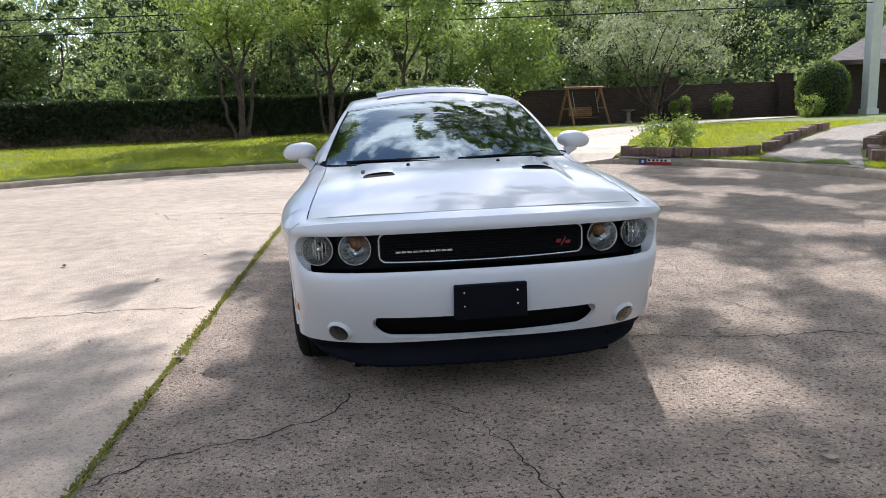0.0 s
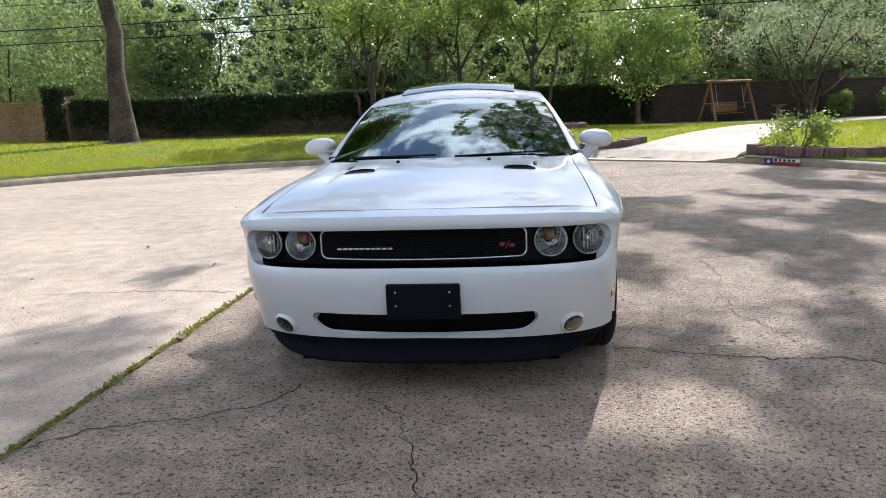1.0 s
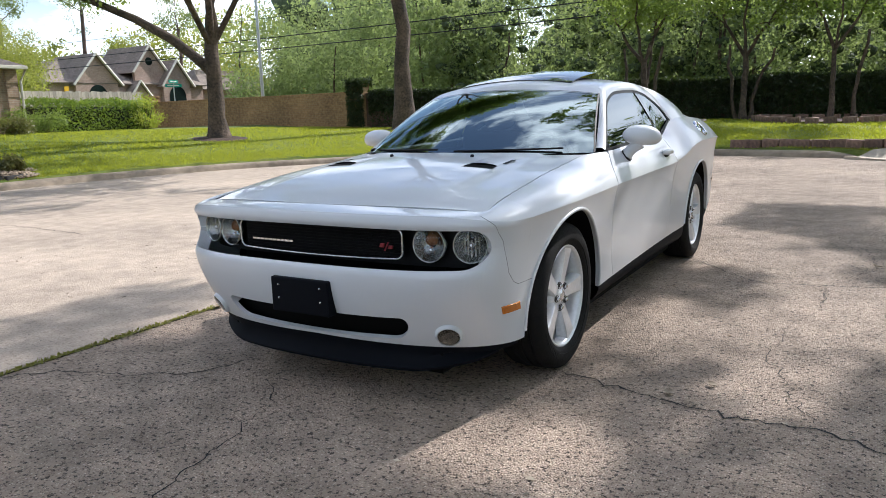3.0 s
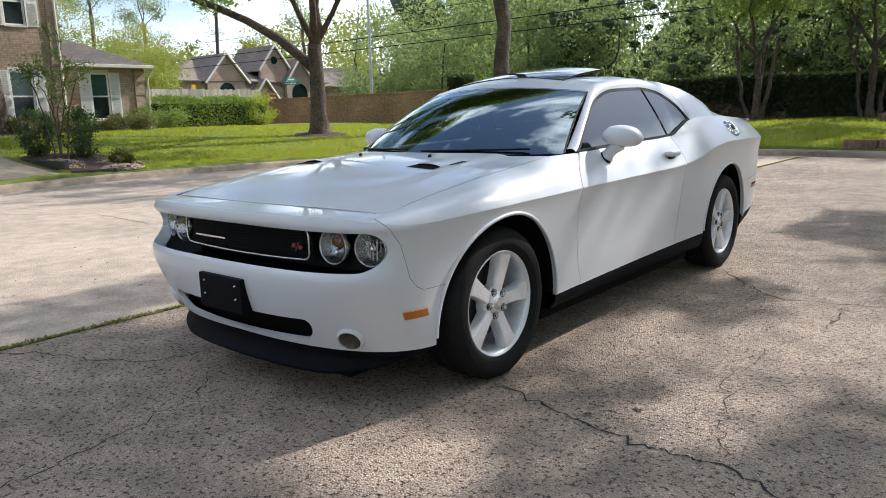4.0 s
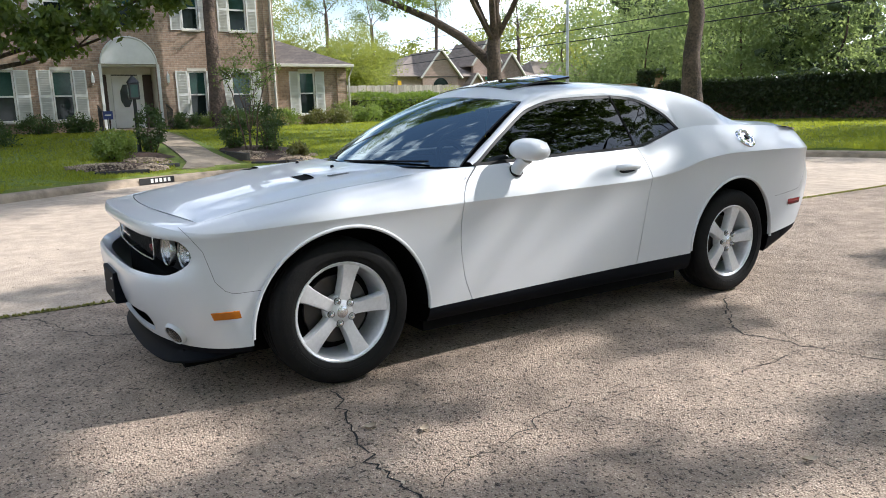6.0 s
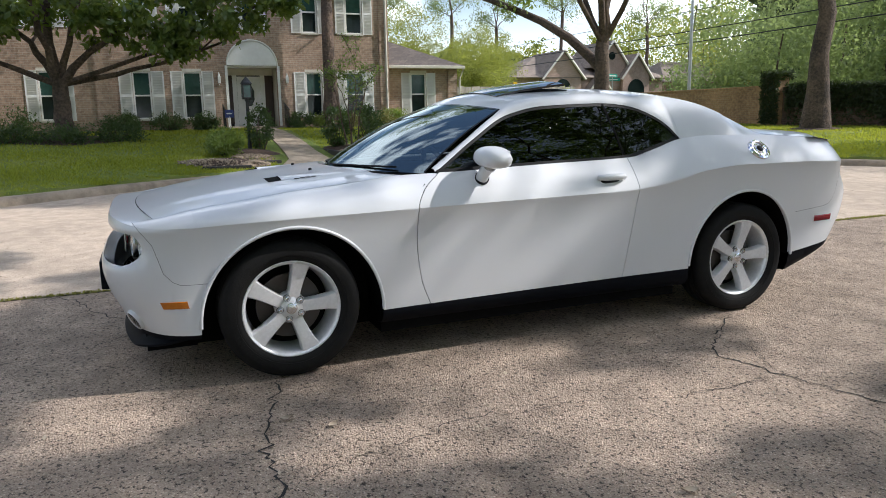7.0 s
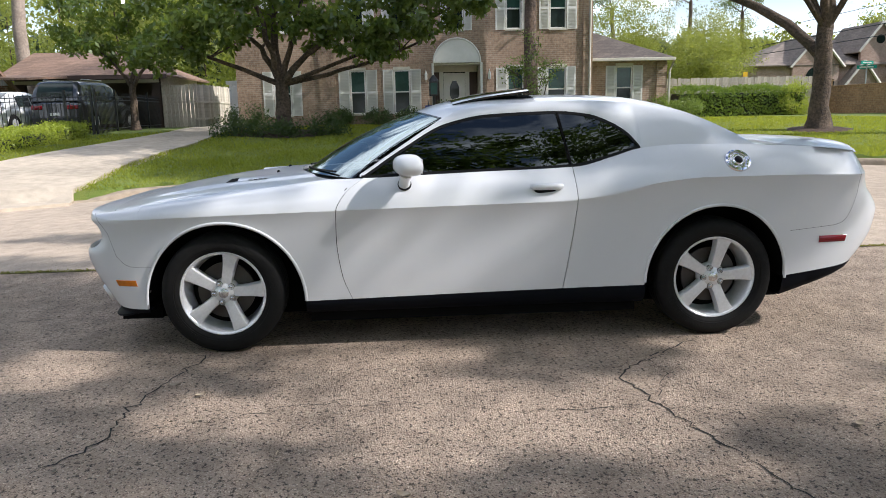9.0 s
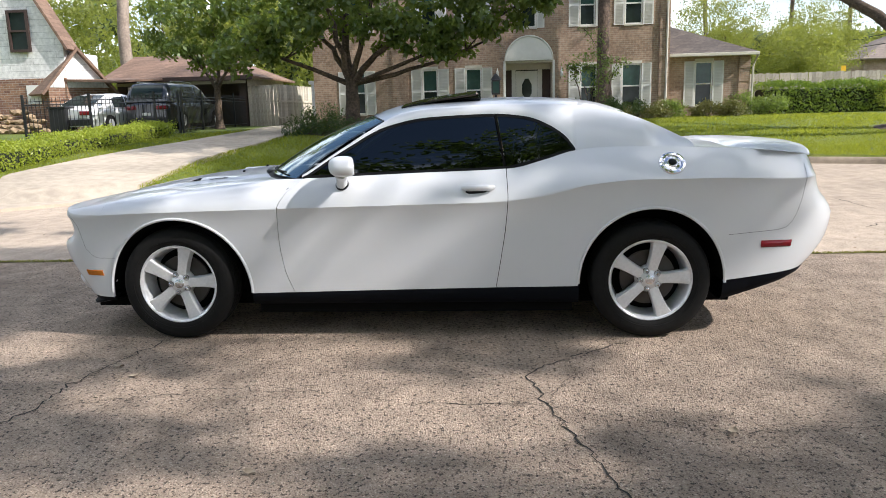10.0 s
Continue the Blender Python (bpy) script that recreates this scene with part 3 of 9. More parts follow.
def grass():
    rng = np.random.default_rng(7)
    n = 330000
    a = rng.uniform(math.radians(-28), math.radians(248), n)
    d = 0.2 + 11.5 * rng.uniform(0, 1, n) ** 1.6
    # outward along the circle's radius; street sides are left to the sheet below
    x = CX + (CR + d) * np.cos(a); y = CY + (CR + d) * np.sin(a)
    sd = road_sdf(x, y)
    keep = (sd > 0.24) & ~in_sheet(x, y)
    x, y, d = x[keep], y[keep], sd[keep]
    n = len(x)
    z = ground_z(x, y) - 0.01
    h = rng.uniform(0.035, 0.075, n) * (1 + 0.3 * np.sin(x * 2.1) * np.sin(y * 1.7))
    t = rng.uniform(0, 2 * np.pi, n)
    w = rng.uniform(0.007, 0.013, n) * (1 + d * 0.09)
    lx, ly = rng.normal(0, 0.035, n), rng.normal(0, 0.035, n)
    P = np.stack([x, y, z], -1)
    s = np.stack([np.cos(t) * w, np.sin(t) * w, 0 * t], -1)
    V = np.stack([P - s, P + s, P + np.stack([lx, ly, h], -1)], 1).reshape(-1, 3)
    F = np.arange(n * 3).reshape(-1, 3)
    quads_mesh("grass", V, F, M_BLADE, None, "short green grass blades over the lawns", "stuff", "grass")


grass()


def jagged(name, points, width, mat, z=0.003, rough=0.014, label="", category="crack", spread=0.5):
    """A crack: a narrow ragged ribbon through a few places on the road."""
    rnd = random.Random(name + str(points[0]))
    pts = []
    for (x0, y0), (x1, y1) in zip(points, points[1:]):
        n = max(3, int(math.hypot(x1 - x0, y1 - y0) / 0.04))
        for i in range(n):
            t = i / n
            pts.append((x0 + (x1 - x0) * t + rnd.gauss(0, rough), y0 + (y1 - y0) * t + rnd.gauss(0, rough)))
    pts.append(points[-1])
    V, F = [], []
    for i, (x, y) in enumerate(pts):
        (xa, ya), (xb, yb) = pts[max(i - 1, 0)], pts[min(i + 1, len(pts) - 1)]
        k = math.hypot(xb - xa, yb - ya) or 1
        nx, ny = -(yb - ya) / k, (xb - xa) / k
        end = min(i, len(pts) - 1 - i) / 3
        w = width * rnd.uniform(1 - spread, 1 + spread) * min(1, 0.25 + end)
        V += [(x + nx * w, y + ny * w, z), (x - nx * w, y - ny * w, z)]
    for i in range(len(pts) - 1):
        F.append((2 * i, 2 * i + 1, 2 * i + 3, 2 * i + 2))
    ob = link_mesh(name, V, F, mat)
    return tagged(ob, label or "dark jagged crack in the concrete road", category, "", "structure")


for pts, w in (
    ([(0.9, -0.1), (1.3, -0.2), (1.7, -0.3), (2.0, -0.27), (2.3, -0.45)], 0.007), ([(2.0, -0.25), (1.9, -0.05), (1.8, 0.3), (1.72, 0.6), (1.78, 1.2), (1.92, 1.55), (1.9, 2.1)], 0.003),
    ([(0.95, 2.75), (1.4, 2.2), (1.55, 2.12), (1.95, 2.2), (2.3, 2.3), (2.75, 2.42), (3.2, 2.7)], 0.006), ([(1.4, 2.4), (1.9, 2.2), (1.9, 1.6)], 0.003), ([(1.9, 2.2), (2.2, 2.9), (2.1, 3.8)], 0.003),
    ([(-0.6, -0.6), (-0.72, -0.9), (-1.1, -1.1), (-1.4, -1.2), (-1.6, -1.4)], 0.006), ([(-0.3, -0.8), (-0.1, -1.0), (0.0, -1.3), (0.05, -1.55), (0.2, -2.2)], 0.004),
    ([(-5.6, 6.8), (-4.4, 6.8)], 0.010), ([(-3.5, 6.9), (-3.3, 6.3), (-3.0, 6.0)], 0.010), ([(-2.7, 6.6), (-1.75, 6.25)], 0.012), ([(-3.3, 1.15), (-2.9, 1.2), (-2.3, 1.25), (-1.7, 1.2)], 0.006), ([(-6.5, 9.5), (-4.8, 9.9), (-3.5, 9.7)], 0.012),
    ([(2.2, 4.4), (3.0, 5.2), (4.4, 5.5)], 0.006), ([(3.2, 5.9), (4.4, 6.4), (5.4, 6.2)], 0.007), ([(-8.5, 1.0), (-7.2, 1.8), (-5.5, 1.7)], 0.008)):
    jagged("road_crack", pts, w * 0.62, M_CRACK)
jagged("joint_moss", [(-1.6, -14 + 1.3 * i) for i in range(22)], 0.014, M_MOSS, 0.004, 0.005, "green moss growing along the road joint", "moss", 0.8)


def moss_tufts():
    rng = np.random.default_rng(19)
    n = 15000
    y = rng.uniform(-8, 15, n)
    thick = 0.010 + 0.022 * np.clip(0.5 + 0.6 * np.sin(y * 3.1) * np.sin(y * 1.37 + 1) + 0.4 * np.sin(y * 9.0), 0, 1)
    P = np.stack([-1.6 + rng.normal(0, 1, n) * thick * 0.6, y, np.full(n, 0.004)], -1)
    V, F = leaf_arrays(P, 0.018, rng, 1.8, -0.8, 0.5)
    V[:, 2] = np.maximum(V[:, 2], 0.002)
    quads_mesh("moss_tufts", V, F, M_MOSS_LEAF, None, "yellow-green moss tufts in the road joint", "stuff", "moss")


moss_tufts()

# ---- leafy things ----
def branch(p0, p1, r0, r1, bend, rnd, n=7):
    p0, p1 = Vector(p0), Vector(p1)
    L = (p1 - p0).length
    off = Vector((rnd.uniform(-1, 1), rnd.uniform(-1, 1), rnd.uniform(-0.2, 0.8))) * bend * L
    pts, rad = [], []
    for i in range(n):
        t = i / (n - 1)
        p = p0.lerp(p1, t) + off * (4 * t * (1 - t)) + Vector((rnd.gauss(0, 1), rnd.gauss(0, 1), 0)) * 0.012 * L * (0 < i < n - 1)
        pts.append(p)
        rad.append(r0 + (r1 - r0) * t ** 0.8)
    return pts, rad


def tree(name, x, y, label, trunk_top, r0, limbs, clumps, leaf, mat, bark, per=90, seed=1, clump_r=0.7, group="", flare=1.6, lean=(0, 0), extra_trunks=(), flat=0.8, close=0.0):
    """trunk_top: height of the fork; limbs: tips as offsets from the fork; clumps: (number, centre offset from the base, radii)."""
    rnd, rng = random.Random(seed), np.random.default_rng(seed)
    z0 = gz(x, y) - 0.06
    t = thing(name, (x, y, z0), label, "tree", group)
    fork = Vector((lean[0], lean[1], trunk_top))
    pts, rad = branch((0, 0, 0), fork, r0, r0 * 0.72, 0.012, rnd, 9)
    pts = [p if i in (0, 8) else p.lerp(Vector((0, 0, 0)).lerp(fork, i / 8), 0.5) for i, p in enumerate(pts)]
    rad[0] *= flare
    rad[1] *= 1 + (flare - 1) * 0.3
    tube("trunk", pts, rad, bark, t, 12, 0.05)
    for (bx, by), (tx, ty, tz), r in extra_trunks:
        p, rr = branch((bx, by, 0), (tx, ty, tz), r, r * 0.6, 0.05, rnd, 8)
        rr[0] *= 1.4
        tube("trunk", p, rr, bark, t, 9, 0.05)
    tips = []
    for dx, dy, dz, r in limbs:
        p, rr = branch(fork - Vector((0, 0, 0.15)), fork + Vector((dx, dy, dz)), r, r * 0.3, 0.10, rnd, 9)
        tube("limb", p, rr, bark, t, 8, 0.04)
        for k in range(4):
            i = rnd.randint(4, 8)
            q = p[i] + Vector((rnd.uniform(-1, 1), rnd.uniform(-1, 1), rnd.uniform(-0.1, 0.9))) * 0.3 * (Vector((dx, dy, dz)).length)
            pp, rq = branch(p[i], q, rr[i] * 0.7, 0.012, 0.1, rnd, 6)
            tube("twig", pp, rq, bark, t, 5)
            tips += [pp[-1], pp[3]]
        tips += [p[-1], p[6]]
    C = [np.array(tips)] if tips else []
    for n, (ox, oy, oz), (rx, ry, rz) in clumps:
        g = rng.normal(size=(n, 3))
        g /= np.linalg.norm(g, axis=1)[:, None]
        g *= (0.45 + 0.6 * rng.uniform(0, 1, n) ** 0.7)[:, None]
        C.append(np.array([ox, oy, oz]) + g * np.array([rx, ry, rz]))
    C = np.concatenate(C)
    P = clump_points(C, clump_r * rng.uniform(0.6, 1.35, len(C)), per, rng, flat)
    V, F = leaf_arrays(P, leaf * (1 + close * np.clip((P[:, 2] - 6.5) / 2, 0, 1)), rng)     # larger leaves high in the unseen crown, for denser shade below
    quads_mesh("crown", V, F, mat, t)
    return t


def shrub(name, x, y, r, h, mat, leaf, n, label, seed=1, z=None, group="", squash=1.0, core=True):
    """A bush: short stems and a ragged mass of leaves."""
    rng, rnd = np.random.default_rng(seed), random.Random(seed)
    t = thing(name, (x, y, (gz(x, y) if z is None else z) - 0.03), label, "shrub", group)
    for k in range(5):
        a = rnd.uniform(0, 6.28)
        p, rr = branch((0.05 * math.cos(a), 0.05 * math.sin(a), 0), (r * 0.6 * math.cos(a), r * 0.6 * squash * math.sin(a), h * 0.75), 0.022, 0.006, 0.1, rnd, 5)
        tube("stem", p, rr, M_BARK, t, 5)
    m = 22
    g = rng.normal(size=(m, 3)); g /= np.linalg.norm(g, axis=1)[:, None]
    C = np.array([0, 0, h * 0.52]) + g * np.array([r * 0.68, r * 0.68 * squash, h * 0.40])
    P = clump_points(C, r * 0.42 * rng.uniform(0.6, 1.3, m), max(8, n // m), rng, 0.9)
    P = P[P[:, 2] > 0.02]
    V, F = leaf_arrays(P, leaf, rng)
    quads_mesh("foliage", V, F, mat, t)
    return t


def hedge(name, p0, p1, width, h, mat, leaf, density, label, seed=1, z_top=None):
    """A clipped hedge from p0 to p1: a solid core coloured as inner shade and a skin of leaves."""
    rng = np.random.default_rng(seed)
    (x0, y0), (x1, y1) = p0, p1
    L = math.hypot(x1 - x0, y1 - y0)
    ux, uy = (x1 - x0) / L, (y1 - y0) / L
    t = thing(name, (0, 0, 0), label, "hedge")
    m = max(3, int(L / 0.7))
    V, F = [], []
    ins = 0.86
    for i in range(m + 1):
        cx, cy = x0 + ux * L * i / m, y0 + uy * L * i / m
        zb = gz(cx, cy) - 0.05
        for sx, zz in ((-0.5, 0), (-0.5, 0.8), (-0.35, ins), (0.35, ins), (0.5, 0.8), (0.5, 0)):
            k = width * 0.86 * sx
            V.append((cx - uy * k, cy + ux * k, zb + zz * h))
    for i in range(m):
        for k in range(5):
            F.append((i * 6 + k, i * 6 + k + 1, i * 6 + k + 7, i * 6 + k + 6))
    F += [tuple(range(6))[::-1], tuple(m * 6 + k for k in range(6))]
    link_mesh("shade_core", V, F, M_HEDGE_SHADE, t)
    n = int(L * (2 * h + width) * density)
    s = rng.uniform(-0.02, 1.02, n) * L
    q = rng.uniform(0, 2 * h + width, n)
    lump = 0.05 * np.sin(s * 2.3 + seed) + 0.04 * np.sin(s * 5.1)
    off = np.where(q < h, -width / 2, np.where(q > h + width, width / 2, q - h - width / 2))
    zz = np.where(q < h, q, np.where(q > h + width, 2 * h + width - q, h)) + lump * (q > h * 0.6)
    off = off + rng.normal(0, 0.05, n)
    zz = zz + rng.normal(0, 0.045, n)
    X, Y = x0 + ux * s - uy * off, y0 + uy * s + ux * off
    P = np.stack([X, Y, ground_z(X, Y) + np.maximum(zz, 0.01)], -1)
    Vv, Ff = leaf_arrays(P, leaf, rng)
    quads_mesh("foliage", Vv, Ff, mat, t)
    return t


# tall oak by the wall and the forked oak on the lawn
# high clumps lie out of view, set where their shade reaches lawn and drive
tree("oak_tree", -12.6, 19.1, "tall oak with a straight bare trunk on the lawn", 9.5, 0.30, [(-2.5, 0, 5.5, 0.13), (2.8, 1, 3.6, 0.13), (0.5, -2.2, 5.6, 0.12), (-0.5, 1.4, 6.2, 0.12)],
     [(140, (0, -2.2, 16.6), (4.2, 2.7, 2.4)), (36, (5.5, 1.0, 12.6), (4.0, 3.0, 1.8))], 0.18, M_LEAF, M_BARK, 70, 3, 0.85, close=0.4)
forked = tree("oak_tree", -15.8, 13.25, "forked oak with a long limb reaching over the lawn", 3.0, 0.29, [(-0.8, 0.3, 4.6, 0.15), (0.9, 0.3, 4.8, 0.18), (3.6, -0.8, 7.6, 0.12), (-1.6, -0.6, 6.4, 0.10), (6.5, -1.6, 7.4, 0.10), (3.6, -5.6, 7.2, 0.09)],
     [(110, (0.5, 0.2, 12.0), (5.0, 2.7, 1.8)), (150, (5.5, -1.0, 11.4), (4.0, 2.7, 1.3)), (70, (9.0, -2.0, 10.8), (2.4, 2.3, 1.0)), (60, (4.2, -7.0, 10.6), (3.2, 1.9, 0.8)), (14, (-4.6, -1.6, 6.0), (1.6, 1.4, 0.7)), (9, (-2.8, -1.4, 4.9), (1.0, 0.8, 0.5)), (8, (0.6, -0.6, 5.8), (1.5, 1.0, 0.6))], 0.16, M_LEAF_LIGHT, M_BARK, 95, 4, 0.75, flare=1.55, close=0.4)
tube("limb", [(0.0, 0.0, 2.05), (-0.40, -0.2, 2.5), (-1.1, -0.55, 3.15), (-2.1, -1.05, 3.8), (-3.3, -1.65, 4.4), (-4.7, -2.35, 5.0), (-5.9, -2.9, 5.9)], [0.17, 0.16, 0.15, 0.13, 0.11, 0.08, 0.05], M_BARK, forked, 10)
# magnolia before the house, a smaller one by the fence
tree("magnolia_tree", -18.2, -2.6, "large dark-leaved magnolia with low spreading limbs", 1.7, 0.27, [(-0.6, -1.8, 2.2, 0.13), (0.5, 2.1, 1.5, 0.14), (0.3, 0.2, 3.6, 0.17), (0.9, -0.8, 3.0, 0.12), (1.0, 4.6, 1.15, 0.09), (-0.3, 1.2, 3.4, 0.11), (0.5, -3.2, 1.1, 0.10), (0.8, 5.6, 2.2, 0.08)],
     [(180, (0, -0.4, 4.7), (2.7, 4.1, 1.8)), (46, (0.7, 4.2, 4.05), (1.2, 1.9, 0.55)), (24, (0.8, 5.7, 3.8), (1.0, 1.1, 0.4)), (8, (1.0, 4.8, 3.15), (0.6, 0.8, 0.2)), (18, (1.1, 2.6, 2.55), (0.7, 0.8, 0.35)), (22, (1.0, 3.3, 3.0), (0.8, 0.9, 0.4)), (32, (0.9, -3.2, 2.6), (1.0, 1.3, 0.7)), (26, (1.4, -1.7, 3.2), (1.0, 1.5, 0.45)), (26, (1.2, 1.6, 3.2), (0.9, 1.4, 0.4)), (24, (-0.4, 0.6, 6.5), (2.2, 3.0, 0.8))], 0.215, M_MAGNOLIA, M_BARK, 34, 5, 0.27)
tree("magnolia_tree", -22.1, -8.5, "small magnolia beside the metal fence", 1.7, 0.15, [(0.2, -1.0, 1.2, 0.08), (0.2, 1.0, 1.3, 0.08), (0, 0, 2.0, 0.09)],
     [(105, (0, 0.1, 3.9), (1.9, 2.7, 1.4))], 0.20, M_MAGNOLIA, M_BARK, 40, 6, 0.32)
# the pine's lower side clump is unseen, added to shade the house wall
tree("pine_tree", -22.3, 5.92, "slim tall pine with rough bark before the house", 11, 0.24, [(-1.5, 0.4, 1.5, 0.06), (1.3, -0.8, 1.8, 0.06), (0.2, 1.6, 2.0, 0.06)], [(100, (0, 0, 14.6), (4.0, 4.2, 3.4)), (55, (1.5, 4.0, 10.3), (2.5, 3.2, 1.3))], 0.17, M_LEAF, M_PINE, 60, 7, 0.8)
tree("crape_myrtle", -14.7, 4.55, "young crape myrtle with thin stems in the edged front bed", 0.7, 0.035, [(0.1, -0.42, 1.4, 0.018), (0, 0.42, 1.5, 0.018), (0.15, 0.1, 1.8, 0.018), (-0.2, 0.2, 1.3, 0.018)], [(15, (0, 0, 2.2), (0.40, 0.52, 0.42))], 0.07, M_LEAF, M_BARK, 26, 8, 0.20,
     extra_trunks=[((0.1, 0.1), (0.1, 0.5, 1.9), 0.022), ((0, -0.1), (0.1, -0.5, 1.8), 0.022)])
tree("pine_tree", -32.5, -17.2, "tall pine with pale grey bark, coloured as sunlit, behind the garage", 13, 0.34, [(-1.5, 0.4, 1.5, 0.08), (1.3, -0.8, 1.8, 0.08)], [(40, (0, 0, 14), (2.4, 2.4, 2.0))], 0.2, M_LEAF, M_LIT_PALE_BARK, 30, 9, 0.8)
# crape myrtles at the back of the lawn
tree("crape_myrtle", -4.9, 22.6, "many-stemmed crape myrtle at the hedge", 2.2, 0.13, [(-1.2, 0, 2.0, 0.07), (1.2, 0.2, 2.2, 0.07), (0.2, -0.9, 2.4, 0.06), (0, 1, 2.4, 0.06)], [(85, (0, 0, 5.0), (2.4, 2.2, 1.8))], 0.12, M_LEAF_LIGHT, M_BARK, 70, 10, 0.55,
     extra_trunks=[((0.15, 0), (0.6, 0.1, 2.6), 0.08), ((-0.2, 0), (-0.7, 0, 2.6), 0.07), ((0, 0.2), (0.1, 0.5, 2.6), 0.07)])
tree("crape_myrtle", -1.8, 23.8, "many-stemmed crape myrtle at the hedge", 2.3, 0.12, [(-1.0, 0, 2.0, 0.07), (1.4, 0.2, 2.0, 0.07), (0.2, -0.9, 2.4, 0.06)], [(90, (0, 0, 5.2), (2.5, 2.2, 2.0))], 0.12, M_LEAF_LIGHT, M_BARK, 70, 11, 0.55,
     extra_trunks=[((0.2, 0), (0.9, 0.1, 2.4), 0.07), ((-0.2, 0), (-0.5, 0, 2.6), 0.07)])
# pale many-stemmed tree before the dark wall
tree("olive_tree", 12.1, 27.6, "pale many-stemmed tree with fine silvery leaves before the wall", 0.8, 0.12, [(-2.0, -0.3, 3.0, 0.07), (2.2, 0.2, 2.8, 0.07), (0.3, -0.9, 3.4, 0.07), (-0.9, 0.6, 3.6, 0.07), (1.2, -0.5, 3.4, 0.06), (-3.0, 0, 2.2, 0.05), (3.1, 0.1, 2.0, 0.05)],
     [(100, (0, 0, 4.6), (4.2, 1.8, 1.9)), (36, (0.4, 0, 6.6), (3.4, 1.8, 1.4))], 0.085, M_SILVER, M_BARK, 80, 12, 0.5, extra_trunks=[((0.2, 0), (0.9, 0.2, 2.4), 0.07), ((-0.2, 0.1), (-0.9, 0.1, 2.5), 0.07), ((0.05, -0.15), (0.3, -0.3, 2.6), 0.06)])
# live oak added out of view beside the road; its boughs shade the road and the car
tree("live_oak", 14.4, 11.6, "broad live oak added out of view to carry the shading boughs", 5.6, 0.42, [(-2.6, -0.5, 4.4, 0.16), (2.6, 0.2, 4.2, 0.14), (0.3, -1.8, 5.0, 0.14), (-0.9, 1.4, 5.2, 0.13)],
     [(150, (0, 0, 12.5), (4.6, 4.4, 3.6))], 0.15, M_LEAF, M_BARK, 90, 13, 0.8)


def soft_noise(x, y, seed):
    """Smooth random field of two octaves over the ground."""
    rng = np.random.default_rng(seed)
    total = np.zeros(np.shape(x))
    for sx, sy, w in ((1.5, 2.0, 0.5), (0.66, 0.95, 1.0), (0.30, 0.42, 0.35)):
        grid = rng.normal(size=(64, 64))
        u, v = (np.asarray(x) + 20) / sx, (np.asarray(y) + 20) / sy
        i, j = np.floor(u).astype(int), np.floor(v).astype(int)
        a, b = u - i, v - j
        a, b = a * a * (3 - 2 * a), b * b * (3 - 2 * b)
        i, j = i % 63, j % 63
        total = total + w * (grid[i, j] * (1 - a) * (1 - b) + grid[i + 1, j] * a * (1 - b) + grid[i, j + 1] * (1 - a) * b + grid[i + 1, j + 1] * a * b)
    return total / 0.74


# stretches of ground the unseen boughs are set to shade: x0, x1, y0, y1, threshold of the field (lower: closer)
BOUGH_COVER = ((-2.3, 0.75, -7.0, -1.9, -1.8), (-1.6, -1.1, -1.9, 2.6, -0.4), (-1.1, 0.75, -1.9, -1.4, -0.6), (-1.1, 0.3, -1.4, -0.4, 0.5), (-1.1, 0.3, -0.4, 2.6, 0.45),
               (0.3, 0.78, -1.4, 0.2, -0.1), (0.3, 0.78, 0.2, 3.2, -0.65), (0.75, 2.6, -7.0, -1.3, -1.6), (2.6, 6.2, -7.0, -1.3, -1.2), (0.78, 2.2, -1.3, 0.25, -0.85), (2.2, 6.2, -1.3, 0.25, -0.05), (0.78, 6.2, 0.25, 2.4, 0.45), (0.78, 6.2, 2.4, 4.2, 0.6),
               (0.9, 4.5, 4.2, 6.4, 0.15), (4.5, 9.5, 4.2, 10.8, -0.25), (-2.6, -1.6, -1.9, 3.4, 0.1), (-4.4, -2.3, -6.0, -1.9, 0.5))
BOUGH_SEED = 3730


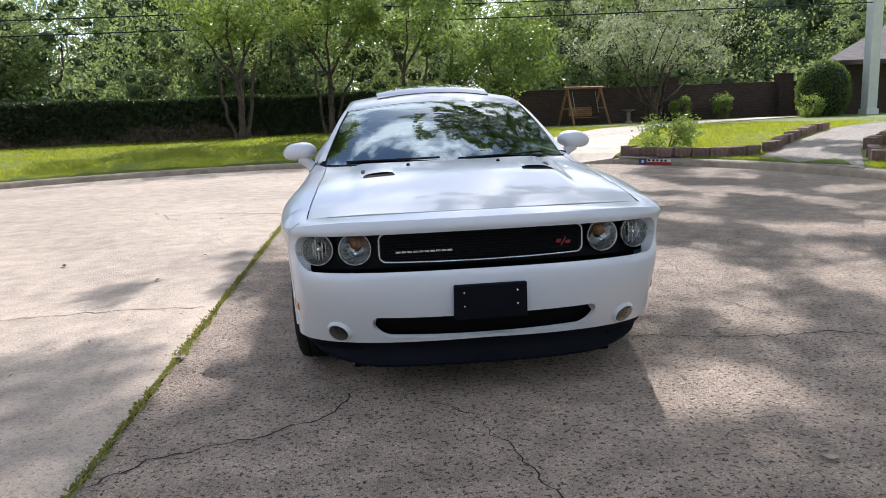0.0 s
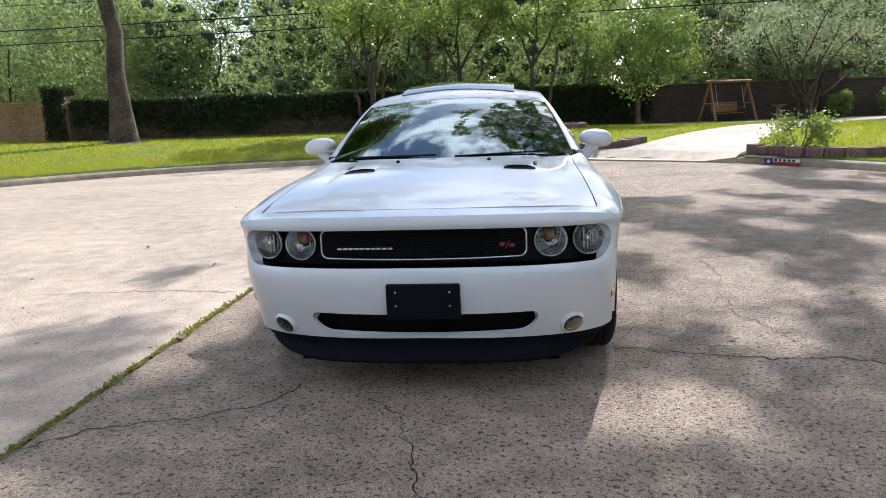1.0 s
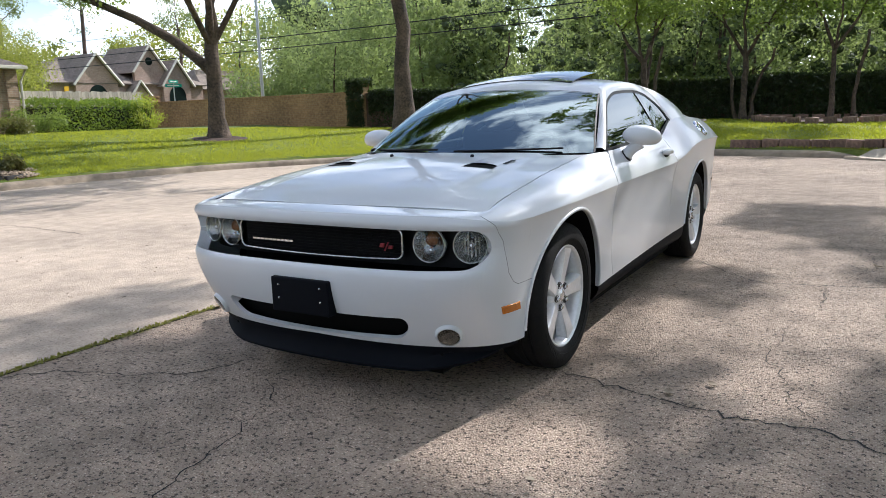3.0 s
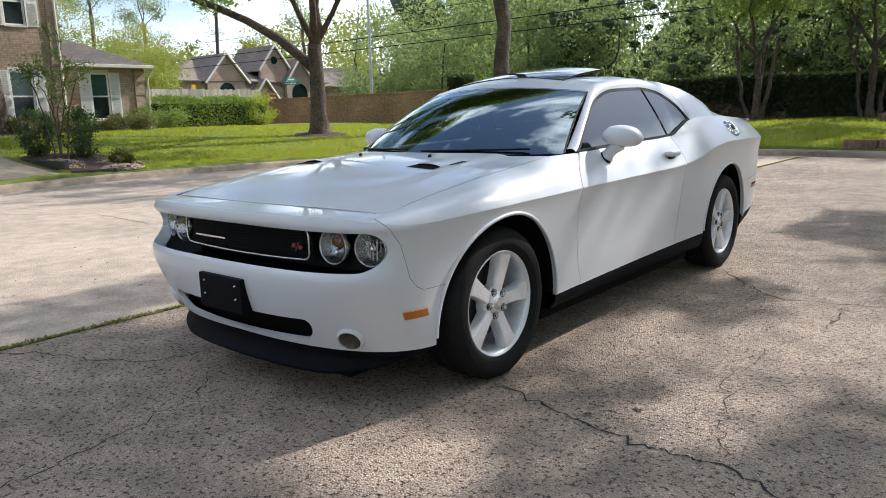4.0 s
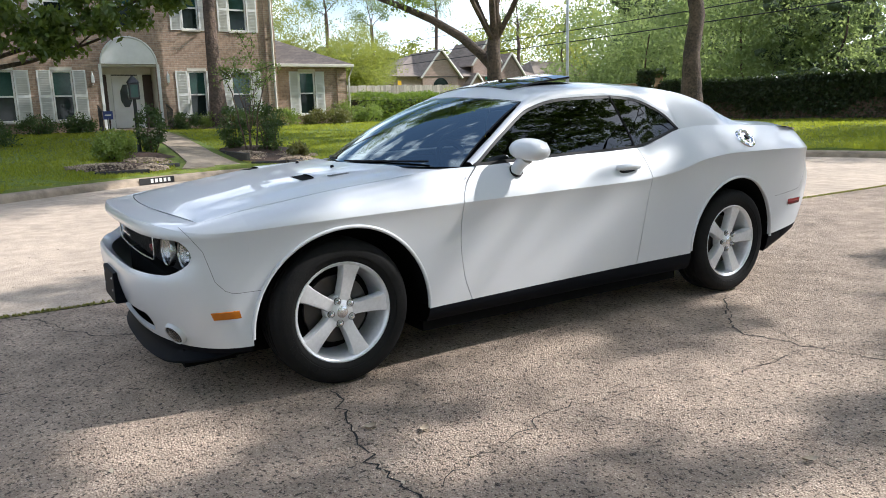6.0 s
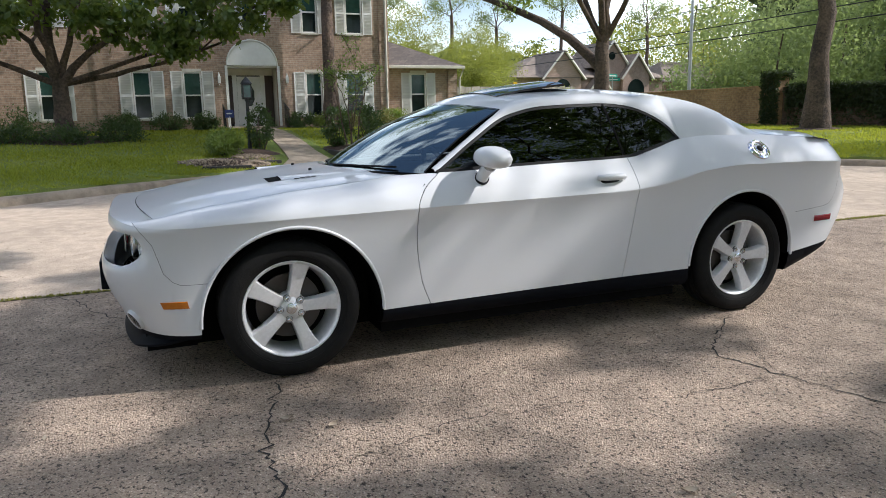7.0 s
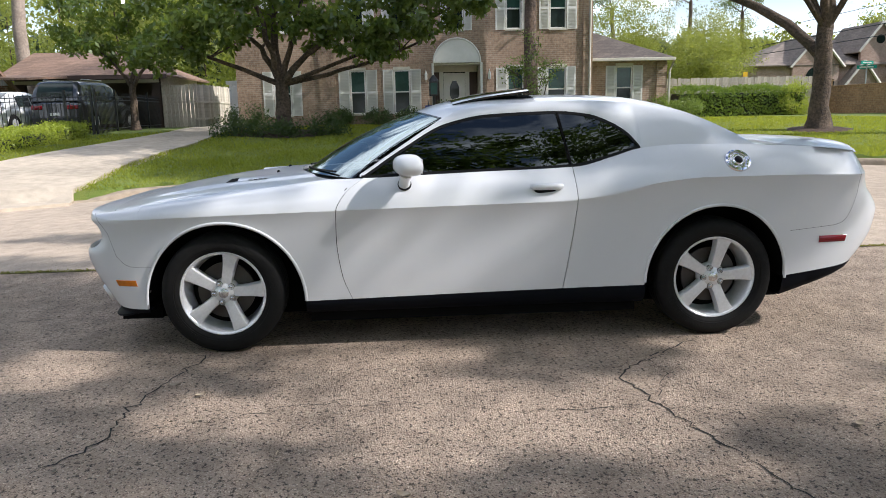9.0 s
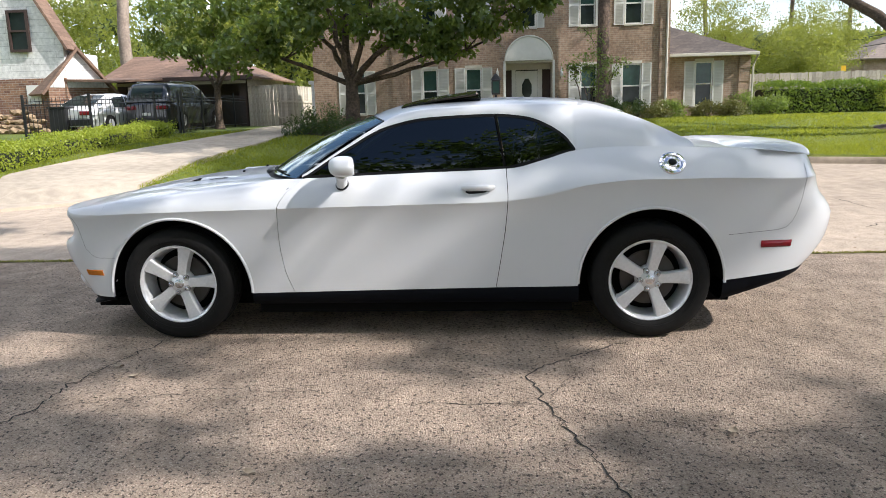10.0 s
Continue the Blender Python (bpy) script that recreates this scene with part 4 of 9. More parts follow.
def high_boughs():
    """Unseen boughs added high over the road: many small sprays set along the sun, with gaps of sky that dapple the
    ground.
    """
    rng, rnd = np.random.default_rng(314), random.Random(314)
    bx, by = 14.4, 11.6
    t = thing("shading_boughs", (bx, by, 0), "unseen leafy boughs added high over the road to dapple it with shade", "tree", "", "stuff")
    kx, ky = to_sun.x / to_sun.z, to_sun.y / to_sun.z
    limbs = []
    for ex, ey, ez in ((4.5, 8.5, 10.6), (6.5, 11.5, 10.9), (9.0, 17.0, 11.2), (3.0, 13.0, 11.2), (10.0, 22.0, 10.8), (6.0, 6.5, 10.4)):
        p, rr = branch((-0.2, -0.1, 6.2), (ex - bx, ey - by, ez), 0.07, 0.014, 0.05, rnd, 14)
        tube("limb", p, rr, M_BARK, t, 7)
        limbs += p[4:]
    step = 0.145
    C = []
    for x0, x1, y0, y1, level in BOUGH_COVER:
        X, Y = np.meshgrid(np.arange(x0, x1, step), np.arange(y0, y1, step))
        on = soft_noise(X, Y, BOUGH_SEED) > level
        gx, gy = X[on] + rng.normal(0, 0.05, on.sum()), Y[on] + rng.normal(0, 0.05, on.sum())
        z = 10.6 + 1.5 * soft_noise(gx * 0.5, gy * 0.5, 5) * 0.6 + rng.normal(0, 0.25, len(gx))
        C.append(np.stack([gx + z * kx - bx, gy + z * ky - by, z], -1))
    C = np.concatenate(C)
    out = np.array([9.2 - bx, 15.6 - by, 9.0]) + rng.normal(size=(34, 3)) * np.array([1.9, 1.7, 0.75])      # lower unseen sprays over the drive, added to be mirrored in the side windows
    for c in np.concatenate([C[::9], out]):
        c = Vector(c)
        near = min(limbs, key=lambda q: (q - c).length)
        p, rr = branch(near, c, 0.010, 0.004, 0.08, rnd, 5)
        tube("twig", p, rr, M_BARK, t, 4)
    P = clump_points(C, 0.13 * rng.uniform(0.7, 1.3, len(C)), 17, rng, 0.8)
    P = np.concatenate([P, clump_points(out, 0.5 * rng.uniform(0.6, 1.3, len(out)), 60, rng, 0.7)])
    V, F = leaf_arrays(P, 0.13, rng)
    quads_mesh("crown", V, F, M_LEAF, t)


high_boughs()

# oaks added outside the view, to be mirrored in paint and glass and block some sky
def plain_oak(x, y, h, r, seed, n=110, mat=None, per=60, leaf=0.20):
    return tree("oak_tree", x, y, "spreading oak added out of view for reflections in paint and glass", h * 0.35, 0.3, [(-r * 0.5, 0, h * 0.3, 0.12), (r * 0.5, 0.3, h * 0.3, 0.12), (0, r * 0.5, h * 0.35, 0.12), (0.2, -r * 0.5, h * 0.3, 0.12)],
                [(n, (0, 0, h * 0.72), (r, r, h * 0.30))], leaf, mat or M_LEAF, M_BARK, per, seed, 0.85, "oaks along the street")


for k, (x, y, h, r) in enumerate(((19.5, 4.5, 15, 5.5), (13.0, 3.0, 14.5, 5.8), (13.0, -6, 14.0, 5.8), (9.5, -17, 11, 4.5), (-12, -19, 11, 4.5), (1.5, -36, 13, 6), (-9, -34, 12, 5), (12, -30, 13, 5), (22, -14, 12, 5), (24, 9, 12, 5))):
    plain_oak(x, y, h, r, 40 + k, 230 if 12.5 < x < 14 else 60, None, 60, 0.28 if 12.5 < x < 14 else 0.20)


def woods(name, boxes_, n, leaf, mat, label, seed, m=11, big=(0.7, 1.45), core=0.4, core_from=-99):
    """A far belt of trees: trunks, and leaves in separate clumps round solid cores coloured as inner shade."""
    rng, rnd = np.random.default_rng(seed), random.Random(seed)
    bm = bmesh.new()
    bmesh.ops.create_icosphere(bm, subdivisions=1, radius=1.0)
    ico_v = np.array([v.co[:] for v in bm.verts])
    ico_f = np.array([[v.index for v in f.verts] for f in bm.faces])
    bm.free()
    cs, rs = [], []
    V, F = [], []
    for (x0, x1, y0, y1, hmin, hmax, count) in boxes_:
        for _ in range(count):
            x, y = rng.uniform(x0, x1), rng.uniform(y0, y1)
            h = rng.uniform(hmin, hmax)
            r = rng.uniform(1.3, 2.7)
            a, q = rng.uniform(0, 2 * np.pi, m), rng.uniform(0.15, 1.0, m)
            up = rng.uniform(0.20, 1.0, m)
            k = r * q * np.sqrt(np.clip(1.15 - up * 0.8, 0.2, 1))
            cs.append(np.stack([x + k * np.cos(a), y + k * np.sin(a), h * up], -1))
            rs.append(rng.uniform(*big, m))
            p, rr = branch((x, y, 0.2), (x + rnd.uniform(-0.8, 0.8), y, h * 0.85), rnd.uniform(0.07, 0.14), 0.035, 0.02, rnd, 6)
            if rnd.random() > 0.4:
                continue
            v, f = tube_data(p, rr, 6)
            o = len(V)
            V += v
            F += [tuple(i + o for i in q_) for q_ in f]
    cs, rs = np.concatenate(cs), np.concatenate(rs)
    per = max(4, n // len(cs))
    c, r = np.repeat(cs, per, axis=0), np.repeat(rs, per)
    g = rng.normal(size=c.shape)
    g /= np.linalg.norm(g, axis=1)[:, None]
    g *= (0.45 + 0.65 * rng.uniform(0, 1, len(c)) ** 0.6)[:, None]
    g[:, 2] *= 0.72
    P = c + g * r[:, None]
    P[:, 2] = np.maximum(P[:, 2], 0.5)
    Vl, Fl = leaf_arrays(P, leaf, rng, spread=0.5)
    w = thing(name, (0, 0, 0), label, "woods", "", "stuff")
    link_mesh("stand", V, F, M_BARK, w)
    # plain blobs fill sky gaps and stand in for shade among the leaves
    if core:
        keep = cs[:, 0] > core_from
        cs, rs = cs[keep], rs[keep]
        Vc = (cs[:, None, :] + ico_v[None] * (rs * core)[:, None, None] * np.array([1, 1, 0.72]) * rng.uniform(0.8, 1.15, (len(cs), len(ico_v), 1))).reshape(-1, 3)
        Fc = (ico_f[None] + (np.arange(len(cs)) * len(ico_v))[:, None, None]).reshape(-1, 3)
        quads_mesh("shade_core", Vc, Fc, M_WOODS_SHADE, w)
    quads_mesh("foliage", Vl, Fl, mat, w)
    return w


woods("far_woods", [(-30, 4, 28.5, 33, 5.5, 8.5, 40), (-36, 20, 33, 46, 8, 11.5, 60), (8, 40, 36, 46, 6, 10, 44), (-30, 24, 30.5, 34, 2.6, 4.4, 34)], 300000, 0.165, M_WOODS, "dense belt of mixed trees behind the garden wall", 21, 13, (0.7, 1.4), 0.28, -17)
woods("far_woods", [(-70, -34, 50, 70, 9, 15, 34), (-85, -60, 8, 44, 5.5, 8.5, 18), (-62, -46, -30, 6, 9, 15, 40), (-78, -58, 26, 50, 5.5, 8.5, 22), (-78, -60, 50, 62, 8, 13, 16)], 95000, 0.36, M_GARDEN_LIT, "sunlit far trees behind the houses", 22, 16, (1.0, 1.9), 0)
woods("garden_trees", [(-46, -37, -30, 6, 8, 13, 30), (-38, -26, -36, -22, 8, 13, 22)], 92000, 0.20, M_GARDEN_LIT, "sunlit garden trees behind the houses", 25, 16, (0.7, 1.3), 0)
for k, (x, y, h) in enumerate(((-52, 17.5, 13), (-58, 26.0, 15), (-60, 31.5, 14), (-57, 37.0, 16), (-54, 44.5, 14))):
    tree("pine_tree", x, y, "tall airy pine far behind the houses", h * 0.62, 0.2, [(-1.4, 0.5, h * 0.2, 0.06), (1.2, -0.9, h * 0.25, 0.06), (0.2, 1.6, h * 0.1, 0.05), (-0.3, -1.7, h * 0.05, 0.05)], [(20, (0, 0, h * 0.72), (1.9, 2.2, h * 0.24))], 0.16, M_WOODS, M_PINE, 60, 150 + k, 0.8, "far pines")
for k, (x, y, h, r) in enumerate(((-41, 15.5, 7.4, 3.4), (-43.5, 22.0, 6.6, 2.8), (-39.5, 19.5, 5.0, 2.2))):
    tree("round_tree", x, y, "rounded leafy tree behind the board fence", h * 0.3, 0.16, [(-r * 0.5, 0.3, h * 0.3, 0.07), (r * 0.5, -0.2, h * 0.3, 0.07), (0.1, r * 0.5, h * 0.35, 0.07)], [(150, (0, 0, h * 0.60), (r, r, h * 0.38))], 0.12, M_GARDEN_LIT, M_BARK, 105, 130 + k, 0.65, "trees behind the fence")
woods("far_woods", [(-44, 44, 48, 54, 8, 13, 70), (-80, -62, -40, 4, 10, 16, 26), (-82, -70, 4, 60, 6, 8.5, 26)], 36000, 0.85, M_WOODS, "hazy wall of trees far behind", 24, 12, (1.2, 2.4), 0.8)
woods("far_woods", [(26, 44, -30, 24, 8, 14, 40), (-30, 26, -60, -44, 8, 14, 34)], 36000, 0.5, M_WOODS, "far trees that close the street", 23, 12, (1.2, 2.4), 0)

# hedges
hedge("clipped_hedge", (-24.6, 12.3), (-25.4, 17.8), 1.0, 1.15, M_HEDGE, 0.085, 800, "dense clipped green hedge before the wooden fence", 31)
hedge("clipped_hedge", (-8.6, -8.2), (-18.6, -9.2), 0.8, 0.40, M_BOXWOOD, 0.06, 1200, "low clipped boxwood hedge along the driveway", 32)
for k, (x, y, r, h, mt, lab) in enumerate(((-23.4, 11.2, 0.75, 0.8, M_LEAF_LIGHT, "yellow-green bush at the corner of the house"), (-23.2, 12.2, 0.7, 0.75, M_LEAF_LIGHT, "yellow-green bush at the corner of the house"), (-22.3, 9.6, 0.55, 0.55, M_SHRUB_TIP, "low green shrub under the window"),
        (-22.3, 8.3, 0.6, 0.6, M_LEAF_LIGHT, "low green shrub under the window"), (-22.3, 7.0, 0.6, 0.6, M_SHRUB, "low green shrub under the window"), (-22.3, 5.6, 0.5, 0.55, M_LEAF_LIGHT, "low green shrub under the window"),
        (-22.2, 1.4, 0.55, 0.55, M_SHRUB, "low green shrub under the window"), (-22.1, 4.7, 0.5, 0.6, M_SHRUB, "low green shrub under the window"), (-21.9, 6.3, 0.6, 0.5, M_SHRUB_TIP, "low spreading shrub with reddish tips"), (-21.8, 7.7, 0.65, 0.5, M_SHRUB_TIP, "low spreading shrub with reddish tips"), (-22.0, 10.4, 0.6, 0.5, M_SHRUB_TIP, "yellow-green bush at the corner of the house"), (-22.2, 0.2, 0.6, 0.6, M_SHRUB, "low green shrub under the window"), (-22.2, -1.2, 0.6, 0.6, M_SHRUB, "low green shrub under the window"), (-21.5, -4.4, 0.8, 0.8, M_SHRUB, "rounded dark shrub at the end of the house"),
        (-14.1, 1.20, 0.50, 0.70, M_LEAF_LIGHT, "low spreading shrub with yellow-green tips in the gravel bed"), (-15.1, 2.22, 0.36, 1.22, M_SHRUB, "narrow dark shrub in the gravel bed beside the walk"), (-15.4, 4.35, 0.46, 1.25, M_SHRUB, "dark green shrub in the edged bed at the kerb"),
        (-14.7, 5.05, 0.50, 1.25, M_SHRUB, "dark green shrub in the edged bed at the kerb"), (-13.4, 5.3, 0.28, 0.36, M_SHRUB_TIP, "small yellow-green plant on the gravel"), (6.25, 12.05, 0.78, 0.74, M_LEAF_LIGHT, "leafy sunlit shrub in the block-edged bed"), (-17.7, -1.3, 0.8, 0.45, M_SHRUB, "low dark shrub under the magnolia"), (-17.1, -2.6, 0.9, 0.42, M_SHRUB, "low dark shrub under the magnolia"), (-17.3, -3.9, 0.8, 0.4, M_SHRUB, "low dark shrub under the magnolia"),
        (-24.7, 17.4, 0.85, 1.5, M_BOXWOOD, "bright yellow-green bush at the end of the hedge"), (17.3, 24.2, 0.6, 1.0, M_LEAF_LIGHT, "small bright bush at the column"), (13.6, 28.1, 0.5, 1.2, M_LEAF_LIGHT, "small bush before the dark wall"), (15.6, 28.2, 0.5, 1.2, M_LEAF_LIGHT, "small bush before the dark wall"))):
    shrub("shrub", x, y, r, h, mt, 0.07, 2300, lab, 60 + k)


def edging_timber(x0, y0, x1, y1, h=0.07, w=0.09):
    """A dark landscape timber, its edges worn round, sunk a little in the bed."""
    L = math.hypot(x1 - x0, y1 - y0)
    bm = box_bm(-L / 2, L / 2, -w / 2, w / 2, -0.10, h, 0.018)
    ob = part("edging_timber", bm, M_TIMBER)
    x, y = (x0 + x1) / 2, (y0 + y1) / 2
    ob.matrix_basis = pose(x, y, gz(x, y), 0, 0, math.degrees(math.atan2(y1 - y0, x1 - x0)))
    return tagged(ob, "dark stained landscape timber edging the front bed", "edging", "bed timbers")


M_TIMBER = material("dark_stained_timber", (0.022, 0.020, 0.019), 0.75, color2=(0.055, 0.05, 0.045), scale=18, amount=0.5, bump=0.4)
for ends in ((-12.05, 0.50, -12.12, 1.55), (-12.75, 1.55, -13.0, 2.35), (-16.3, 3.95, -12.95, 3.92), (-12.85, 3.95, -12.75, 4.75), (-12.72, 4.80, -13.0, 5.6)):
    edging_timber(*ends)


def bed_stones(name, patches, n, seed):
    """Loose pale stones heaped in the front beds."""
    rng = np.random.default_rng(seed)
    base = np.array([(1, 0, 0), (0, 1, 0), (-1, 0, 0), (0, -1, 0), (0, 0, 0.75), (0, 0, -0.4)], float)
    tri = np.array([(0, 1, 4), (1, 2, 4), (2, 3, 4), (3, 0, 4), (1, 0, 5), (2, 1, 5), (3, 2, 5), (0, 3, 5)])
    V, F = [], []
    for px, py, rx, ry in patches:
        for _ in range(n):
            a, q = rng.uniform(0, 6.283), math.sqrt(rng.uniform(0, 1))
            x, y = px + rx * q * math.cos(a), py + ry * q * math.sin(a)
            r = rng.uniform(0.018, 0.042)
            t = rng.uniform(0, 6.283)
            c, d = math.cos(t), math.sin(t)
            b = base * r * rng.uniform(0.65, 1.3, (6, 1))
            b = np.stack([b[:, 0] * c - b[:, 1] * d, b[:, 0] * d + b[:, 1] * c, b[:, 2]], -1)
            V.append(b + (x, y, gz(x, y) + 0.03 + 0.07 * (1 - q)))
            F.append(tri + 6 * len(F))
    quads_mesh(name, np.concatenate(V), np.concatenate(F), M_STONE, None, "loose pale stones heaped in the front beds", "stuff", "gravel")


M_STONE = material("pale_bed_stone", (0.40, 0.31, 0.21), 0.85, color2=(0.22, 0.16, 0.11), scale=20, amount=0.5, island=0.35)
bed_stones("bed_gravel", ((-12.75, 0.85, 0.6, 0.85), (-12.6, 1.7, 0.35, 0.35), (-13.05, 5.15, 0.35, 0.5), (-13.6, 1.8, 0.6, 0.5), (-13.6, 5.3, 0.5, 0.6), (-14.0, 4.4, 0.8, 0.4)), 360, 8)


def topiary(x, y, r, h):
    """A clipped dome: solid core coloured as inner shade, close skin of small leaves."""
    rng = np.random.default_rng(90)
    t = thing("topiary_bush", (x, y, gz(x, y) - 0.03), "clipped dome-shaped topiary bush", "shrub")
    bm = bmesh.new()
    bmesh.ops.create_icosphere(bm, subdivisions=3, radius=1.0)
    for v in bm.verts:
        v.co = (v.co.x * r * 0.93, v.co.y * r * 0.93, max(0.0, h * 0.45 + v.co.z * h * 0.52))
    part("shade_core", bm, M_HEDGE_SHADE, t)
    g = rng.normal(size=(9000, 3))
    g /= np.linalg.norm(g, axis=1)[:, None]
    P = g * np.array([r, r, h * 0.55]) * rng.normal(0.985, 0.025, (9000, 1)) + np.array([0, 0, h * 0.45])
    V, F = leaf_arrays(P[P[:, 2] > 0.02], 0.075, rng)
    quads_mesh("foliage", V, F, M_TOPIARY, t)


topiary(18.75, 25.6, 1.05, 2.35)

# ---- garden wall ----
WALL = [(-31.0, 20.8), (-15.8, 20.8), (-7.0, 22.6), (0.0, 25.4), (6.0, 28.6), (26.0, 29.4)]


def wall_run(name, pts, top, mat, label):
    w = thing(name, (0, 0, 0), label, "wall", "", "structure")
    for (x0, y0), (x1, y1) in zip(pts, pts[1:]):
        L = math.hypot(x1 - x0, y1 - y0)
        turn = math.degrees(math.atan2(y1 - y0, x1 - x0))
        b = box("wall_body", 0, L, 0, 0.22, 0.2, top - 0.06, mat, w)
        c = box("coping", 0, L, -0.03, 0.25, top - 0.06, top, mat, w, bevel=0.01)
        b.matrix_basis = c.matrix_basis = pose(x0, y0, 0, 0, 0, turn)
    return w


wall_run("wall_north", WALL[:2], 2.17, M_BRICK_WALL, "tan brick garden wall along the lawn")
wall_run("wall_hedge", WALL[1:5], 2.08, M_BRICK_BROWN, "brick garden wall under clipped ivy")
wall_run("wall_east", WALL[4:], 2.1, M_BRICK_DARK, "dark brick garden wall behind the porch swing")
for px, py in ((-15.9, 20.70), (13.4, 28.8), (19.0, 28.9), (-28.6, 20.7)):
    west = px < 0
    pier = thing("wall_pier", (px, py, 0.4), "square brick pier topped with trimmed ivy" if west else "square dark brick pier", "pier", "", "structure")
    box("pier_body", -0.33, 0.33, -0.12, 0.4, 0, 1.98 if west else 2.0, M_BRICK_WALL if west else M_BRICK_DARK, pier)
    box("pier_cap", -0.37, 0.37, -0.16, 0.44, 1.98 if west else 2.0, 2.06, M_BRICK_WALL if west else M_BRICK_DARK, pier, bevel=0.01)


def ivy():
    """Fig ivy that covers the wall east of the pier, clipped flat on top."""
    rng = np.random.default_rng(77)
    t = thing("wall_ivy", (0, 0, 0), "dark clipped ivy covering the brick wall", "ivy", "", "stuff")
    p = np.array(WALL[1:5])
    seg = np.linalg.norm(np.diff(p, axis=0), axis=1)
    cum = np.concatenate([[0], np.cumsum(seg)])
    n, m = 70000, 24000
    s = rng.uniform(0.4, cum[-1], n + m)
    X, Y = np.interp(s, cum, p[:, 0]), np.interp(s, cum, p[:, 1])
    k = np.clip(np.searchsorted(cum, s) - 1, 0, len(seg) - 1)
    nx, ny = (np.diff(p[:, 1]) / seg)[k], -(np.diff(p[:, 0]) / seg)[k]
    z = 0.55 + 1.55 * rng.uniform(0, 1, n + m) ** 0.75
    edge = 1.12 + 0.22 * np.sin(s * 0.9) + 0.14 * np.sin(s * 2.7)
    out = rng.uniform(0.0, 0.17, n + m) * (0.3 + z / 2.1)
    top = np.arange(n + m) >= n
    z = np.where(top, 2.06 + 0.10 * rng.uniform(0, 1, n + m) + 0.03 * np.sin(s * 1.3), z)
    out = np.where(top, rng.uniform(-0.28, 0.16, n + m), out)
    keep = top | (z > edge) | (rng.uniform(0, 1, n + m) < 0.22) | (s > 12)
    P = np.stack([X + nx * out, Y + ny * out, z], -1)[keep]
    q = rng.uniform(0, 1, (2600, 3)) * np.array([0.9, 0.75, 0.26]) + np.array([-16.35, 20.48, 2.40])
    q2 = rng.uniform(0, 1, (2600, 3)) * np.array([0.8, 0.06, 1.7]) + np.array([-16.3, 20.51, 0.8])
    V, F = leaf_arrays(np.concatenate([P, q, q2]), 0.10, rng)
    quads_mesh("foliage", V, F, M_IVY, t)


ivy()

# ---- the white coupe: front axle at y = 0, nose towards -y ----
def paint_material():
    m = material("white_pearl_paint", (0.635, 0.64, 0.655), 0.38, color2=(0.595, 0.60, 0.615), scale=900, scale2=3, amount=0.25, coat=0.65)
    b = m.node_tree.nodes["Principled BSDF"]
    b.inputs["Coat IOR"].default_value, b.inputs["Coat Roughness"].default_value = 1.55, 0.02
    return m


M_PAINT = paint_material()
M_TRIM = material("satin_black_trim", (0.006, 0.006, 0.007), 0.45, amount=0.25, spec=0.18)
M_CHIN = material("black_chin_plastic", (0.005, 0.006, 0.009), 0.6, amount=0.3, spec=0.07)
M_GAP = material("panel_gap", (0.004, 0.004, 0.004), 0.9, spec=0.1)
M_SEAM = material("panel_seam", (0.15, 0.15, 0.155), 0.8, spec=0.2, amount=0.1)
M_TYRE = material("tyre_rubber", (0.009, 0.009, 0.009), 0.75, spec=0.15, color2=(0.014, 0.013, 0.012), scale=30, amount=0.4, bump=0.2, bump_scale=90)
M_ALLOY = material("silver_alloy_paint", (0.78, 0.78, 0.79), 0.28, metal=0.3, coat=0.8, color2=(0.58, 0.58, 0.59), scale=60, amount=0.3)
M_ROTOR = material("brake_steel", (0.10, 0.095, 0.09), 0.5, metal=0.7, color2=(0.05, 0.035, 0.03))
M_CHROME = material("chrome", (0.80, 0.80, 0.82), 0.07, metal=1.0, amount=0.05)
M_LAMP_IN = material("lamp_reflector", (0.62, 0.63, 0.62), 0.14, metal=1.0, color2=(0.25, 0.25, 0.23), scale=30, amount=0.6, bump=0.8, bump_scale=55, bump_dist=0.006)
M_FOG = material("fog_reflector", (0.55, 0.54, 0.50), 0.16, metal=1.0, color2=(0.2, 0.2, 0.18), scale=70, amount=0.6, bump=0.8, bump_scale=80, bump_dist=0.005)
M_AMBER = material("amber_lens", (0.52, 0.17, 0.015), 0.12, color2=(0.40, 0.11, 0.01), scale=40)
M_AMBER_IN = material("amber_bulb", (0.34, 0.13, 0.045), 0.2, color2=(0.16, 0.06, 0.03), scale=40, amount=0.6)
M_REDLENS = material("red_lens", (0.20, 0.008, 0.014), 0.12)
M_BADGE = material("silver_badge", (0.75, 0.75, 0.76), 0.25, metal=0.9)
M_BADGE_RED = material("red_badge", (0.26, 0.018, 0.028), 0.35)
M_SEAT = material("dark_seat_fabric", (0.014, 0.014, 0.016), 0.85, spec=0.2)
M_SEAT_LIGHT = material("grey_headrest", (0.16, 0.165, 0.17), 0.8)
M_MESH = material("grille_mesh", (0.005, 0.005, 0.006), 0.55, bump=1.0, bump_scale=130, spec=0.15)
M_WS = glass_material("windscreen_glass", (0.22, 0.28, 0.27), (0.84, 0.97, 0.98), ior=3.2)
M_SIDEGLASS = glass_material("tinted_glass", (0.012, 0.014, 0.016), (0.9, 0.97, 1.0), ior=1.62)
M_LENS = glass_material("clear_lens", (0.93, 0.94, 0.95), ior=1.3)


